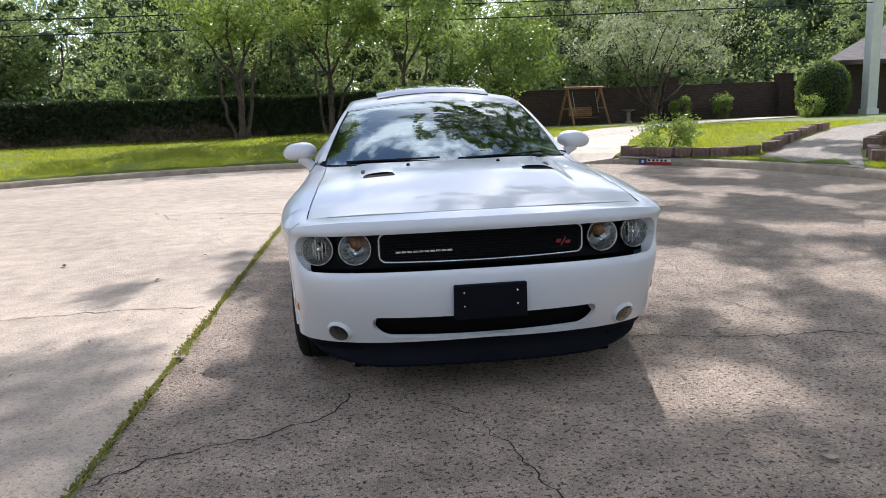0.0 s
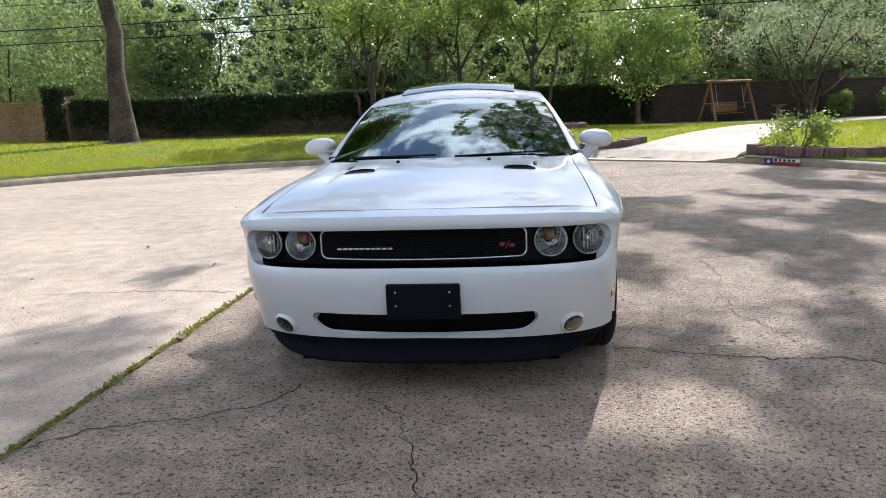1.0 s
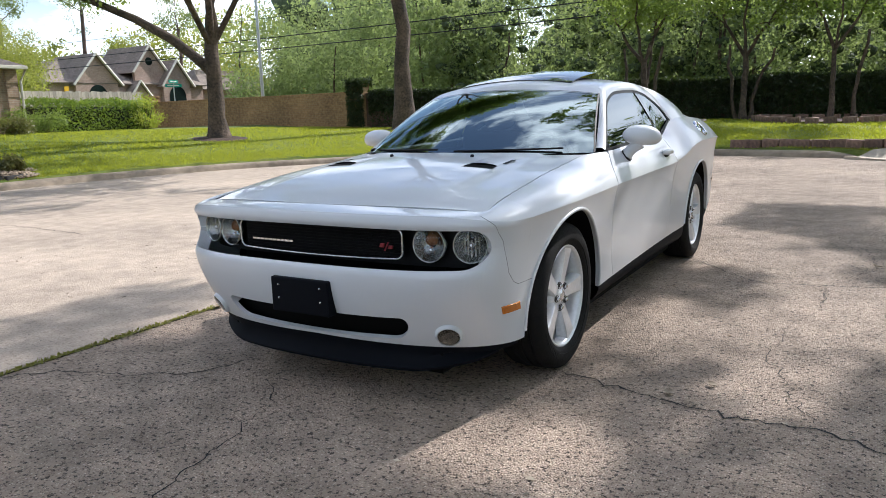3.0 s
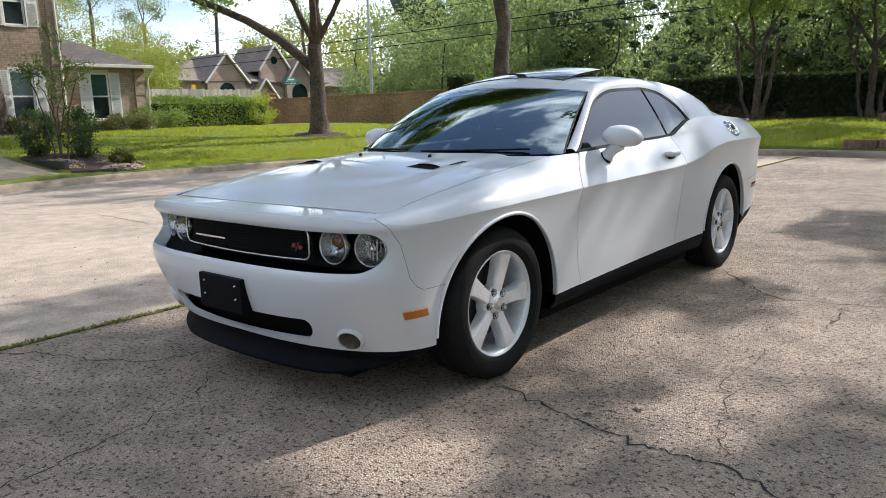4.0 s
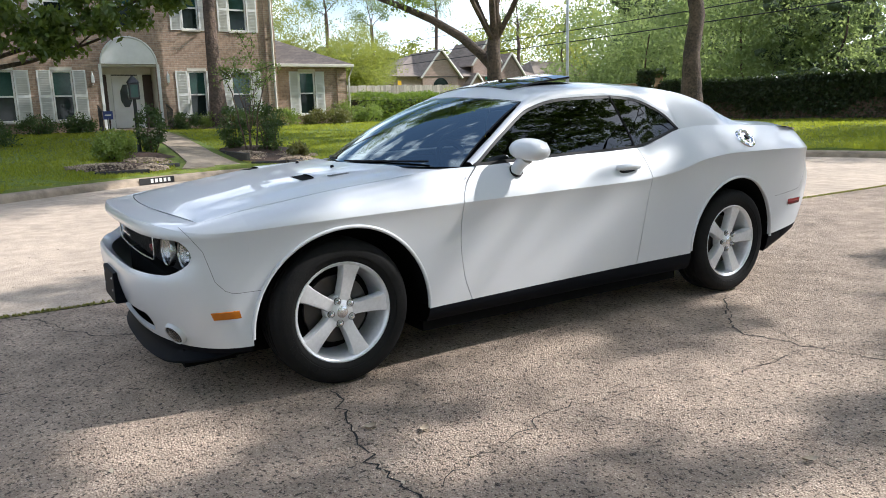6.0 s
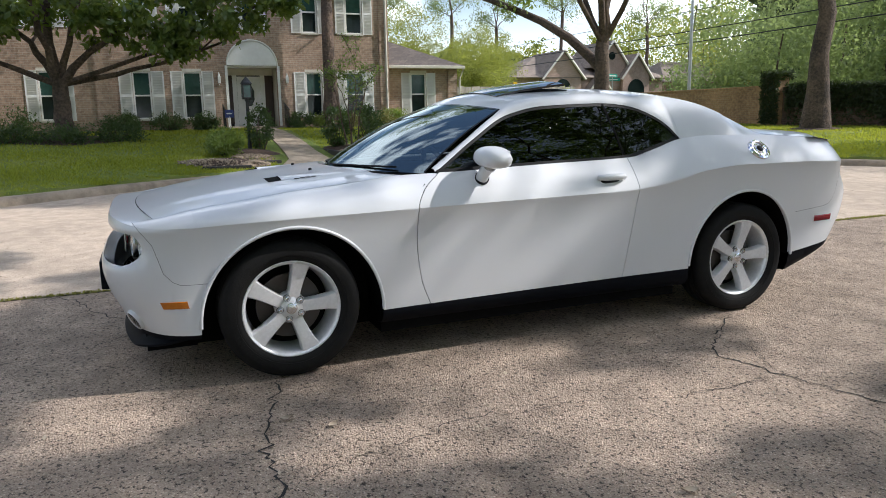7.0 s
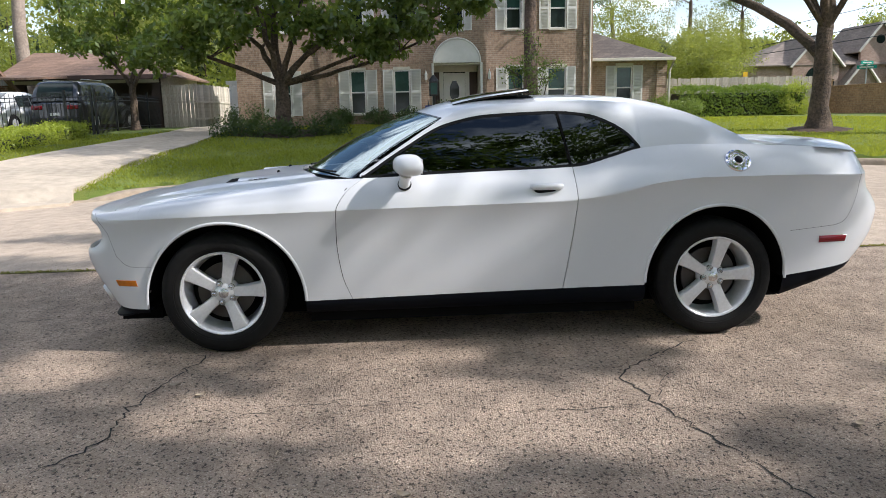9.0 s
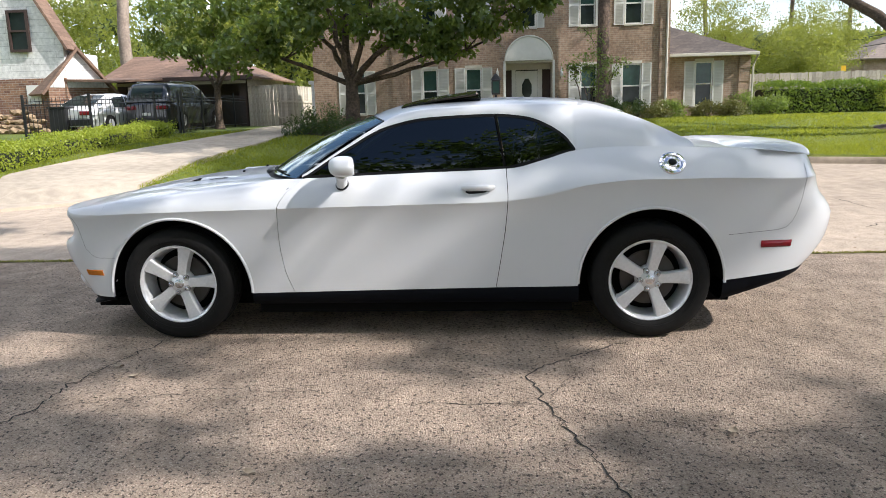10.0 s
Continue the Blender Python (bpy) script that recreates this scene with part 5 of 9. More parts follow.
def curve(xs, ys):
    """Smooth monotone interpolation through a few stations."""
    xs, ys = np.array(xs, float), np.array(ys, float)
    h, d = np.diff(xs), np.diff(ys) / np.diff(xs)
    m = np.zeros(len(xs))
    for i in range(1, len(xs) - 1):
        if d[i - 1] * d[i] > 0:
            w1, w2 = 2 * h[i] + h[i - 1], h[i] + 2 * h[i - 1]
            m[i] = (w1 + w2) / (w1 / d[i - 1] + w2 / d[i])
    m[0], m[-1] = d[0], d[-1]

    def f(x):
        x = np.clip(np.asarray(x, float), xs[0], xs[-1])
        i = np.clip(np.searchsorted(xs, x) - 1, 0, len(h) - 1)
        t = (x - xs[i]) / h[i]
        return (2 * t**3 - 3 * t**2 + 1) * ys[i] + (t**3 - 2 * t**2 + t) * h[i] * m[i] + (-2 * t**3 + 3 * t**2) * ys[i + 1] + (t**3 - t**2) * h[i] * m[i + 1]
    return f


Wc = curve([-0.9, -0.62, -0.45, -0.2, 0.0, 0.35, 0.7, 1.4, 2.0, 2.5, 2.95, 3.3, 3.6, 3.8], [0.884, 0.896, 0.911, 0.936, 0.945, 0.940, 0.932, 0.928, 0.932, 0.950, 0.957, 0.946, 0.921, 0.896])
Zc = curve([-0.62, -0.18, 0.65, 1.38, 1.95, 2.2, 2.52, 2.8, 3.2, 3.7], [0.788, 0.806, 0.82, 0.83, 0.84, 0.866, 0.935, 0.958, 0.958, 0.945])
KA = curve([-0.5, 0.7, 1.8, 2.5, 3.0, 3.8], [0.45, 0.45, 0.45, 0.62, 0.75, 0.75])
Zbelt = curve([0.78, 1.4, 2.02, 2.24, 2.44, 2.65, 3.1, 3.45, 3.9], [0.990, 1.008, 1.024, 1.07, 1.122, 1.138, 1.128, 1.108, 1.055])
Xs = curve([-0.62, 0.0, 0.4, 0.60, 0.70, 0.80], [0.775, 0.757, 0.745, 0.745, 0.772, 0.81])
Zs = curve([-0.62, -0.45, -0.2, 0.0, 0.35, 0.62, 0.80], [0.832, 0.864, 0.897, 0.922, 0.953, 0.980, 0.988])
Zcen = curve([-0.72, -0.45, -0.1, 0.2, 0.45], [0.846, 0.905, 0.953, 0.982, 1.0])
ROOF = curve([1.08, 1.14, 1.24, 1.40, 1.58, 2.04, 2.43, 2.66, 2.78], [1.326, 1.356, 1.396, 1.429, 1.445, 1.453, 1.437, 1.398, 1.352])
SILL = curve([0.4, 2.5], [0.292, 0.325])


def side_x(y, z):
    """Half width of the body side at a station and height."""
    d = z - Zc(y)
    low = Wc(y) - 0.034 * (1 - np.exp(np.minimum(d, 0) / 0.11)) - 0.05 * np.minimum(d, 0) ** 2
    up = KA(y) * np.maximum(d, 0) + 1.2 * np.maximum(d, 0) ** 2
    return low - up


def glass_x(y, z):
    zb = Zbelt(y)
    d = z - zb
    return side_x(y, zb) - 0.014 - 0.44 * d - 0.33 * d * d


def grid_part(name, P, mat, parent, flip=False, lip=0.0, label="", sharp=None, close=False):
    """A smooth sheet from a grid of points, with its edges folded inwards to give it thickness."""
    P = np.asarray(P, float)
    if flip:
        P = P[:, ::-1]
    n, m, _ = P.shape
    du = np.gradient(P, axis=0); dv = np.gradient(P, axis=1)
    N = np.cross(du, dv)
    N /= np.linalg.norm(N, axis=2)[:, :, None] + 1e-12
    V = P.reshape(-1, 3).tolist()
    idx = np.arange(n * m).reshape(n, m)
    F = [(idx[i, j], idx[i + 1, j], idx[i + 1, j + 1], idx[i, j + 1]) for i in range(n - 1) for j in range(m - 1)]
    if lip:
        ring = [(i, 0) for i in range(n)] + [(n - 1, j) for j in range(1, m)] + [(i, m - 1) for i in range(n - 2, -1, -1)] + [(0, j) for j in range(m - 2, 0, -1)]
        o = len(V)
        for i, j in ring:
            V.append((P[i, j] - N[i, j] * lip).tolist())
        k = len(ring)
        for q in range(k):
            a, b = ring[q], ring[(q + 1) % k]
            F.append((idx[b], idx[a], o + q, o + (q + 1) % k))
    V = [tuple(v) for v in V]
    F = [tuple(int(q) for q in f) for f in F]
    return link_mesh(name, V, F, mat, parent, label, True, sharp or (38 if lip else None))


def mirrored(P, s):
    P = np.array(P, float)
    P[..., 0] *= s
    return P


def both(name, P, mat, parent, lip=0.0, label="", flip=False, sharp=None):
    """The same sheet on each side of the car."""
    return [grid_part(name, mirrored(P, s), mat, parent, flip=(s < 0) ^ flip, lip=lip, label=label, sharp=sharp) for s in (1, -1)]


def ribbon(name, pts, nrm, width, mat, parent, label=""):
    pts, nrm = [Vector(p) for p in pts], [Vector(q).normalized() for q in nrm]
    V, F = [], []
    for i, p in enumerate(pts):
        d = (pts[min(i + 1, len(pts) - 1)] - pts[max(i - 1, 0)]).normalized()
        a = d.cross(nrm[i]).normalized()
        V += [p + a * width / 2, p - a * width / 2]
    for i in range(len(pts) - 1):
        F.append((2 * i, 2 * i + 1, 2 * i + 3, 2 * i + 2))
    return link_mesh(name, V, F, mat, parent, label)


def cosine(a, b, n):
    return a + (b - a) * (0.5 - 0.5 * np.cos(np.linspace(0, np.pi, n)))


car = thing("car", (0, 0, 0), "white two-door muscle coupe with tinted windows parked on the road", "car")

# door seams, as stations of height
YF = curve([0.28, 0.44, 0.65, 0.82, 0.91, 0.99], [0.73, 0.672, 0.648, 0.655, 0.705, 0.81])
YR = curve([0.30, 0.50, 0.70, 0.87, 1.03], [1.955, 1.99, 2.02, 2.033, 2.025])
GAP = 0.002


def arch(y, c, zc, ry, rz):
    t = np.clip(1 - ((y - c) / ry) ** 2, 0, 1)
    return zc + rz * np.sqrt(t)


def lower_edge(y):
    z = SILL(np.clip(y, 0.4, 2.5))
    z = np.where(np.abs(y - 0.005) < 0.455, np.maximum(arch(y, 0.005, 0.30, 0.455, 0.468), 0.27), z)
    z = np.where(np.abs(y - 2.87) < 0.425, np.maximum(arch(y, 2.87, 0.34, 0.425, 0.452), 0.3), z)
    return np.where(y > 3.29, 0.352 + (y - 3.29) * 0.125, z)


ROWS_LOW = np.concatenate([np.linspace(0, 0.9, 12), [0.95, 0.985, 1.0]])
ROWS_UP = np.array([0.02, 0.06, 0.14, 0.25, 0.4, 0.55, 0.7, 0.85, 1.0])


def fender():
    ys = np.concatenate([cosine(-0.45, 0.46, 40), np.linspace(0.49, 0.72, 9)])
    P = []
    for y0 in ys:
        zb = float(lower_edge(y0)) if y0 < 0.459 else float(SILL(y0))
        zt = float(Zc(y0))
        col = []
        wr = min(max((y0 - 0.46) / 0.26, 0), 1)
        for v in ROWS_LOW:
            z = zb + (zt - zb) * v
            y = y0 + wr * (float(YF(z)) - GAP - 0.72)
            col.append((float(side_x(y, z)), y, z))
        for v in ROWS_UP:
            z1 = zt + (0.988 - zt) * v
            for _ in range(3):
                yy = y0 + wr * (float(YF(z1)) - GAP - 0.72)
                kk = min(max((yy + 0.1) / 0.75, 0), 1)
                z1 = (1 - v) ** 2 * float(Zc(yy)) + 2 * v * (1 - v) * (float(Zs(yy)) - 0.012 - 0.018 * kk) + v * v * float(Zs(yy))
            zs, xs = float(Zs(yy)), float(Xs(yy)) + 0.003
            zc, wc = float(Zc(yy)), float(Wc(yy))
            k = min(max((yy + 0.1) / 0.75, 0), 1)
            p1 = (wc - 0.026 - 0.034 * k, zs - 0.012 - 0.018 * k)
            x = (1 - v) ** 2 * wc + 2 * v * (1 - v) * p1[0] + v * v * xs
            z = (1 - v) ** 2 * zc + 2 * v * (1 - v) * p1[1] + v * v * zs
            col.append((x, yy, z))
        P.append(col)
    both("fender", P, M_PAINT, car, lip=0.02)


fender()


def door():
    us = np.linspace(0, 1, 30)
    P = []
    for u in us:
        col = []
        y0 = 0.70 + u * 1.31
        zb, zt, zq = float(SILL(y0)), float(Zc(y0)), float(Zbelt(max(y0, 0.80)))
        for z in [zb + (zt - zb) * v for v in ROWS_LOW] + [zt + (zq - zt) * v for v in ROWS_UP]:
            y = (1 - u) * (float(YF(z)) + GAP) + u * (float(YR(z)) - GAP)
            col.append((float(side_x(y, z)), y, z))
        P.append(col)
    return both("door", P, M_PAINT, car, lip=0.02)


doors = door()


def quarter():
    ys = np.concatenate([np.linspace(2.0, 2.443, 11), cosine(2.446, 3.294, 40), [3.31, 3.36, 3.42, 3.47]])
    P = []
    for y0 in ys:
        zb = float(lower_edge(y0))
        if y0 < 2.445:
            zb = float(SILL(y0))
        wl = min(max((2.43 - y0) / 0.43, 0), 1)
        zt, zq = float(Zc(y0)), float(Zbelt(y0))
        col = []
        for z in [zb + (zt - zb) * v for v in ROWS_LOW] + [zt + (zq - zt) * v for v in ROWS_UP]:
            y = y0 + wl * (float(YR(z)) + GAP - 2.0)
            col.append((float(side_x(y, z)), y, z))
        P.append(col)
    both("quarter_panel", P, M_PAINT, car, lip=0.02)


quarter()

# dark backing behind the door seams
for s in (1, -1):
    for f in (YF, YR):
        zz = np.linspace(0.30, 0.93 if f is YF else 1.0, 14)
        ribbon("seam_backing", [(s * (float(side_x(f(z), z)) - 0.012), float(f(z)), z) for z in zz], [(s, 0, 0)] * 14, 0.03, M_GAP, car)

# ---- front clip ----
YEND = -0.45
YFRONT = curve([0.24, 0.30, 0.36, 0.45, 0.55, 0.595, 0.620, 0.640, 0.70, 0.762, 0.775, 0.795, 0.82, 0.845], [-0.79, -0.817, -0.84, -0.87, -0.887, -0.885, -0.867, -0.845, -0.815, -0.817, -0.829, -0.837, -0.833, -0.817])
NEXP = curve([0.24, 0.36, 0.5, 0.6, 0.85], [2.2, 2.7, 3.4, 3.8, 3.6])


def nose(a, z, inset=0.0):
    """Plan of the front at a height; a runs from the middle (0) to the wheel arch (1)."""
    n = float(NEXP(z))
    yf = float(YFRONT(z)) + inset
    t = a * math.pi / 2
    y = yf + (YEND - yf) * (1 - math.cos(t) ** (2 / n) if a < 1 else 1.0)
    return ((float(side_x(y, z)) - inset) * math.sin(t) ** (2 / n), y, z)


def nose_a(x, z):
    lo, hi = 0.0, 1.0
    for _ in range(16):
        m = (lo + hi) / 2
        lo, hi = (m, hi) if nose(m, z)[0] < x else (lo, m)
    return (lo + hi) / 2


def round_slot(x, x_end, r, z_mid, half, bend=0.0):
    """Upper and lower edge of a slot with round ends."""
    if x >= x_end:
        return z_mid, z_mid
    k = 1.0 if x < x_end - r else math.sqrt(max(0, 1 - ((x - x_end + r) / r) ** 2))
    return z_mid - half * k, z_mid + half * k


A_ALL = np.unique(np.concatenate([np.linspace(0, 1, 46), [nose_a(x, 0.36) for x in (0.43, 0.445, 0.46, 0.475, 0.487, 0.494, 0.498, 0.50)], [nose_a(x, 0.70) for x in (0.767, 0.788, 0.803, 0.815, 0.823, 0.828, 0.830)]]))


def nose_top(a):
    t = min(max((a - 0.30) / 0.70, 0), 1)
    t = t * t * (3 - 2 * t)
    return 0.832 + (float(Zc(YEND)) - 0.832) * t


def front_bumper():
    low, mid, brow = [], [], []
    for a in A_ALL:
        x36, x70 = nose(a, 0.36)[0], nose(a, 0.70)[0]
        i0, i1 = round_slot(x36, 0.50, 0.05, 0.348 + 0.008 * (x36 / 0.50) ** 2, 0.053)
        g0, g1 = round_slot(x70, 0.830, 0.075, 0.697, 0.076)
        g0 -= 0.008 * max(0, 1 - (x70 / 0.8) ** 2)
        bot = 0.280 - 0.010 * min(1, x36 / 0.7)
        if i1 - i0 < 0.001:
            i0 = i1 = 0.345 + 0.012
        low.append([nose(a, bot + (i0 - bot) * v) for v in np.linspace(0, 1, 5)])
        mid.append([nose(a, i1 + (g0 - i1) * v) for v in (0, 0.04, 0.12, 0.25, 0.4, 0.55, 0.68, 0.78, 0.86, 0.92, 0.96, 1)])
        brow.append([nose(a, g1 + (nose_top(a) - g1) * v) for v in np.linspace(0, 1, 9)])
    for P, depth in ((low, 0.02), (mid, 0.06), (brow, 0.10)):
        full = [[(-x, y, z) for x, y, z in c] for c in P[:0:-1]] + P
        grid_part("front_bumper" if P is not brow else "nose_brow", full, M_PAINT, car, lip=depth, sharp=45)
    # top of the nose, from the brow back to the bonnet seam and the fender
    top = []
    a1 = 0.52
    for a in A_ALL:
        x0, y0, z0 = nose(a, nose_top(a))
        if a <= a1:
            x = 0.772 * a / a1
            q = (x, -0.70 + 0.08 * (x / 0.772) ** 2 - GAP, 0.846 - 0.014 * (x / 0.772) ** 2)
        else:
            y = -0.62 + (a - a1) / (1 - a1) * 0.17
            q = (float(Xs(y)) + GAP, y, float(Zs(y)))
        wc, zc = float(Wc(YEND)), float(Zc(YEND))
        p1 = ((x0 * 0.84 + q[0] * 0.16), (y0 * 0.84 + q[1] * 0.16), max(z0 + 0.004, q[2] - 0.012))
        col = []
        for v in np.linspace(0, 1, 8):
            col.append(tuple((1 - v) ** 2 * p + 2 * v * (1 - v) * r + v * v * s for p, r, s in zip((x0, y0, z0), p1, q)))
        top.append(col)
    full = [[(-x, y, z) for x, y, z in c] for c in top[:0:-1]] + top
    grid_part("nose_panel", full, M_PAINT, car, lip=0.0)


front_bumper()


def nose_sheet(name, x_end, z0, z1, inset, mat, label="", rows=6, cols=40, flat=None):
    """A dark sheet set back behind an opening of the nose."""
    P = []
    for x in np.linspace(-x_end, x_end, cols):
        col = []
        for z in np.linspace(z0, z1, rows):
            a = nose_a(abs(x), z)
            p = nose(a, z) if flat is None else nose(nose_a(abs(x), flat), flat)
            col.append((x, p[1] + inset, z))
        P.append(col)
    return grid_part(name, P, mat, car, label=label)


nose_sheet("grille_mask", 0.852, 0.60, 0.80, 0.118, M_TRIM, "black mask behind the headlamps", flat=0.70)
nose_sheet("lower_intake", 0.57, 0.27, 0.44, 0.06, M_GAP, "black lower air intake")


def nose_y(x, z):
    return nose(nose_a(abs(x), z), z)[1]


def rounded_loop(x0, x1, z0, z1, r, n=8):
    pts = []
    for cx, cz, s in ((x1 - r, z1 - r, 0), (x0 + r, z1 - r, 1), (x0 + r, z0 + r, 2), (x1 - r, z0 + r, 3)):
        for i in range(n + 1):
            t = (s + i / n) * math.pi / 2
            pts.append((cx + r * math.cos(t), cz + r * math.sin(t)))
    out = []
    for (xa, za), (xb, zb) in zip(pts, pts[1:] + pts[:1]):
        k = max(1, int(math.hypot(xb - xa, zb - za) / 0.04))
        out += [(xa + (xb - xa) * i / k, za + (zb - za) * i / k) for i in range(k)]
    return out


def grille():
    g = part("grille", bmesh.new(), M_MESH, car, "black mesh grille with a thin silver frame")
    loop = rounded_loop(-0.458, 0.458, 0.640, 0.766, 0.03)
    loop = [(x, z - (0.010 * (1 - (x / 0.45) ** 2) if z < 0.70 else 0)) for x, z in loop]
    pts = [(x, nose_y(x, 0.70) + 0.048, z) for x, z in loop]
    v, f = tube_data(pts + [pts[0], pts[1]], [0.0046] * (len(pts) + 2), 6, 0, False)
    link_mesh("frame", v, f, M_BADGE, g, "thin silver frame", True)
    P = [[(x, nose_y(x, 0.70) + 0.076, z) for z in np.linspace(0.636, 0.764, 8)] for x in np.linspace(-0.45, 0.45, 30)]
    grid_part("mesh", P, M_MESH, g)
    for k in range(9):
        z = 0.645 + k * 0.0135
        pts = [(x, nose_y(x, 0.70) + 0.070, z) for x in np.linspace(-0.44, 0.44, 16)]
        v, f = tube_data(pts, [0.0022] * 16, 4)
        link_mesh("bar", v, f, M_MESH, g)
    # lettering and emblem as plain shapes
    for k in range(10):
        x = -0.385 + k * 0.0255
        box("badge_bar", x, x + 0.021, nose_y(x, 0.68) + 0.056, nose_y(x, 0.68) + 0.062, 0.676, 0.6845, M_BADGE, g, "silver bar badge")
    for pts in ([(0.338, 0.682), (0.360, 0.682), (0.366, 0.699), (0.344, 0.699)], [(0.382, 0.678), (0.404, 0.678), (0.408, 0.692), (0.386, 0.692)], [(0.362, 0.668), (0.367, 0.668), (0.387, 0.706), (0.382, 0.706)]):
        y = nose_y(0.38, 0.70) + 0.056
        V = [(x, y, z) for x, z in pts] + [(x, y + 0.006, z) for x, z in pts]
        link_mesh("emblem", V, [(0, 1, 2, 3), (7, 6, 5, 4), (0, 4, 5, 1), (1, 5, 6, 2), (2, 6, 7, 3), (3, 7, 4, 0)], M_BADGE_RED, g, "red slanted emblem")

grille()


def disc_bm(profile, sides=28):
    """A turned shape about the local -y axis: (radius, depth) pairs from the middle out."""
    bm = bmesh.new()
    rings = []
    for r, d in profile:
        if r < 1e-5:
            rings.append([bm.verts.new((0, d, 0))])
        else:
            rings.append([bm.verts.new((r * math.cos(2 * math.pi * k / sides), d, r * math.sin(2 * math.pi * k / sides))) for k in range(sides)])
    for A, B in zip(rings, rings[1:]):
        for k in range(sides):
            q = (k + 1) % sides
            if len(A) == 1:
                bm.faces.new((A[0], B[q], B[k]))
            elif len(B) == 1:
                bm.faces.new((A[k], A[q], B[0]))
            else:
                bm.faces.new((A[k], A[q], B[q], B[k]))
    bmesh.ops.recalc_face_normals(bm, faces=bm.faces[:])
    return bm


def aim(ob, loc, direction):
    """Points the shape's -y axis along a direction."""
    q = Vector(direction).normalized().to_track_quat("-Y", "Z")
    ob.matrix_basis = Matrix.Translation(loc) @ q.to_matrix().to_4x4()
    return ob


def headlamp(x, inner):
    z = 0.700
    y = nose_y(x, 0.70) + 0.078
    tilt = (math.copysign(0.10 + 0.14 * (abs(x) > 0.6), x), -1, 0.02)
    r = 0.074
    h = part("headlamp", disc_bm([(0, 0.042), (0.02, 0.040), (r * 0.5, 0.030), (r * 0.75, 0.014), (r * 0.93, -0.004)]), M_LAMP_IN, car, "round headlamp with a faceted silver reflector", True, 30)
    aim(h, (x, y, z), tilt)
    part("ring", disc_bm([(r * 0.90, 0.004), (r * 0.95, -0.012), (r * 1.0, -0.010), (r * 1.04, 0.012)]), M_LAMP_IN, h, "bright ring", True)
    if inner:
        pr = part("projector", disc_bm([(0, 0.006), (0.012, 0.007), (0.022, 0.012), (0.026, 0.030)]), M_AMBER_IN, h, "amber inner bulb", True)
        pr.location = (0, 0, 0.018)
        part("bulb", disc_bm([(0, 0.004), (0.008, 0.006), (0.012, 0.020)]), M_CHROME, h, "", True).location = (0, 0, -0.022)
    else:
        part("bulb", disc_bm([(0, -0.004), (0.010, 0.002), (0.014, 0.016)]), M_CHROME, h, "", True)
        for k in range(7):
            xx = -0.045 + 0.015 * k
            hh = math.sqrt(max(0, 0.058 ** 2 - xx ** 2))
            fc = box("facet", -0.0035, 0.0035, -0.002, 0.002, -hh * 0.9, hh * (0.35 + 0.2 * (k % 3)), M_LAMP_IN, h)
            fc.matrix_basis = pose(xx, 0.020 - 0.35 * (0.05 - abs(xx)) + 0.012, 0, 0, 0, (-22, 18, -10, 0, 10, -18, 22)[k])
    lens = part("lens", disc_bm([(0, -0.016), (r * 0.5, -0.013), (r * 0.95, -0.006)]), M_LENS, h, "clear lens", True)
    lens.visible_shadow = False


for s in (1, -1):
    headlamp(0.564 * s, True)
    headlamp(0.732 * s, False)


def fog_lamp(s):
    x, z = 0.655 * s, 0.332
    a = nose_a(abs(x), z)
    p, q, u = Vector(nose(a - 0.02, z)), Vector(nose(a + 0.02, z)), Vector(nose(a, z + 0.03)) - Vector(nose(a, z - 0.03))
    nrm = (q - p).cross(u).normalized()
    nrm = Vector((abs(nrm.x) * s, -abs(nrm.y), nrm.z)).normalized()
    c = Vector((x, nose(a, z)[1], z)) + nrm * 0.003
    f = part("fog_lamp", disc_bm([(0.044, 0.0), (0.047, -0.012), (0.051, -0.013), (0.057, -0.004), (0.061, 0.016)]), M_PAINT, car, "small round fog lamp in a white bezel", True, 40)
    aim(f, c, nrm)
    part("reflector", disc_bm([(0, -0.003), (0.024, -0.005), (0.0455, -0.0085)]), M_FOG, f, "", True)
    for k in range(5):
        xx = -0.022 + 0.011 * k
        box("facet", xx - 0.0025, xx + 0.0025, -0.0075, -0.0045, -0.026, 0.026, M_LAMP_IN, f)
    lens = part("lens", disc_bm([(0, -0.016), (0.029, -0.0145), (0.047, -0.012)]), M_LENS, f, "clear lens", True)
    lens.visible_shadow = False


for s in (1, -1):
    fog_lamp(s)


def chin():
    P, L = [], []
    for a in np.linspace(-1, 1, 60):
        s = -1 if a < 0 else 1
        b = abs(a)
        x0 = nose(b, 0.30)[0]
        top = 0.280 - 0.010 * min(1, x0 / 0.7)
        col = []
        for k, (dy, z) in enumerate(((0.012, top + 0.004), (0.024, top - 0.03), (0.026, 0.215), (0.008, 0.185), (-0.006, 0.172), (-0.002, 0.160), (0.04, 0.155), (0.16, 0.16))):
            lift = 0.085 * max(0, (b - 0.35) / 0.65) ** 1.1 * (k > 1)
            px, py, _ = nose(b, 0.30, 0.010 + dy + 0.06 * max(0, (b - 0.4) / 0.6) * (k > 1))
            col.append((s * px, py, min(z + lift, top + 0.004)))
        P.append(col)
    grid_part("chin_spoiler", P, M_CHIN, car, label="black plastic chin spoiler", sharp=50, flip=True)


chin()


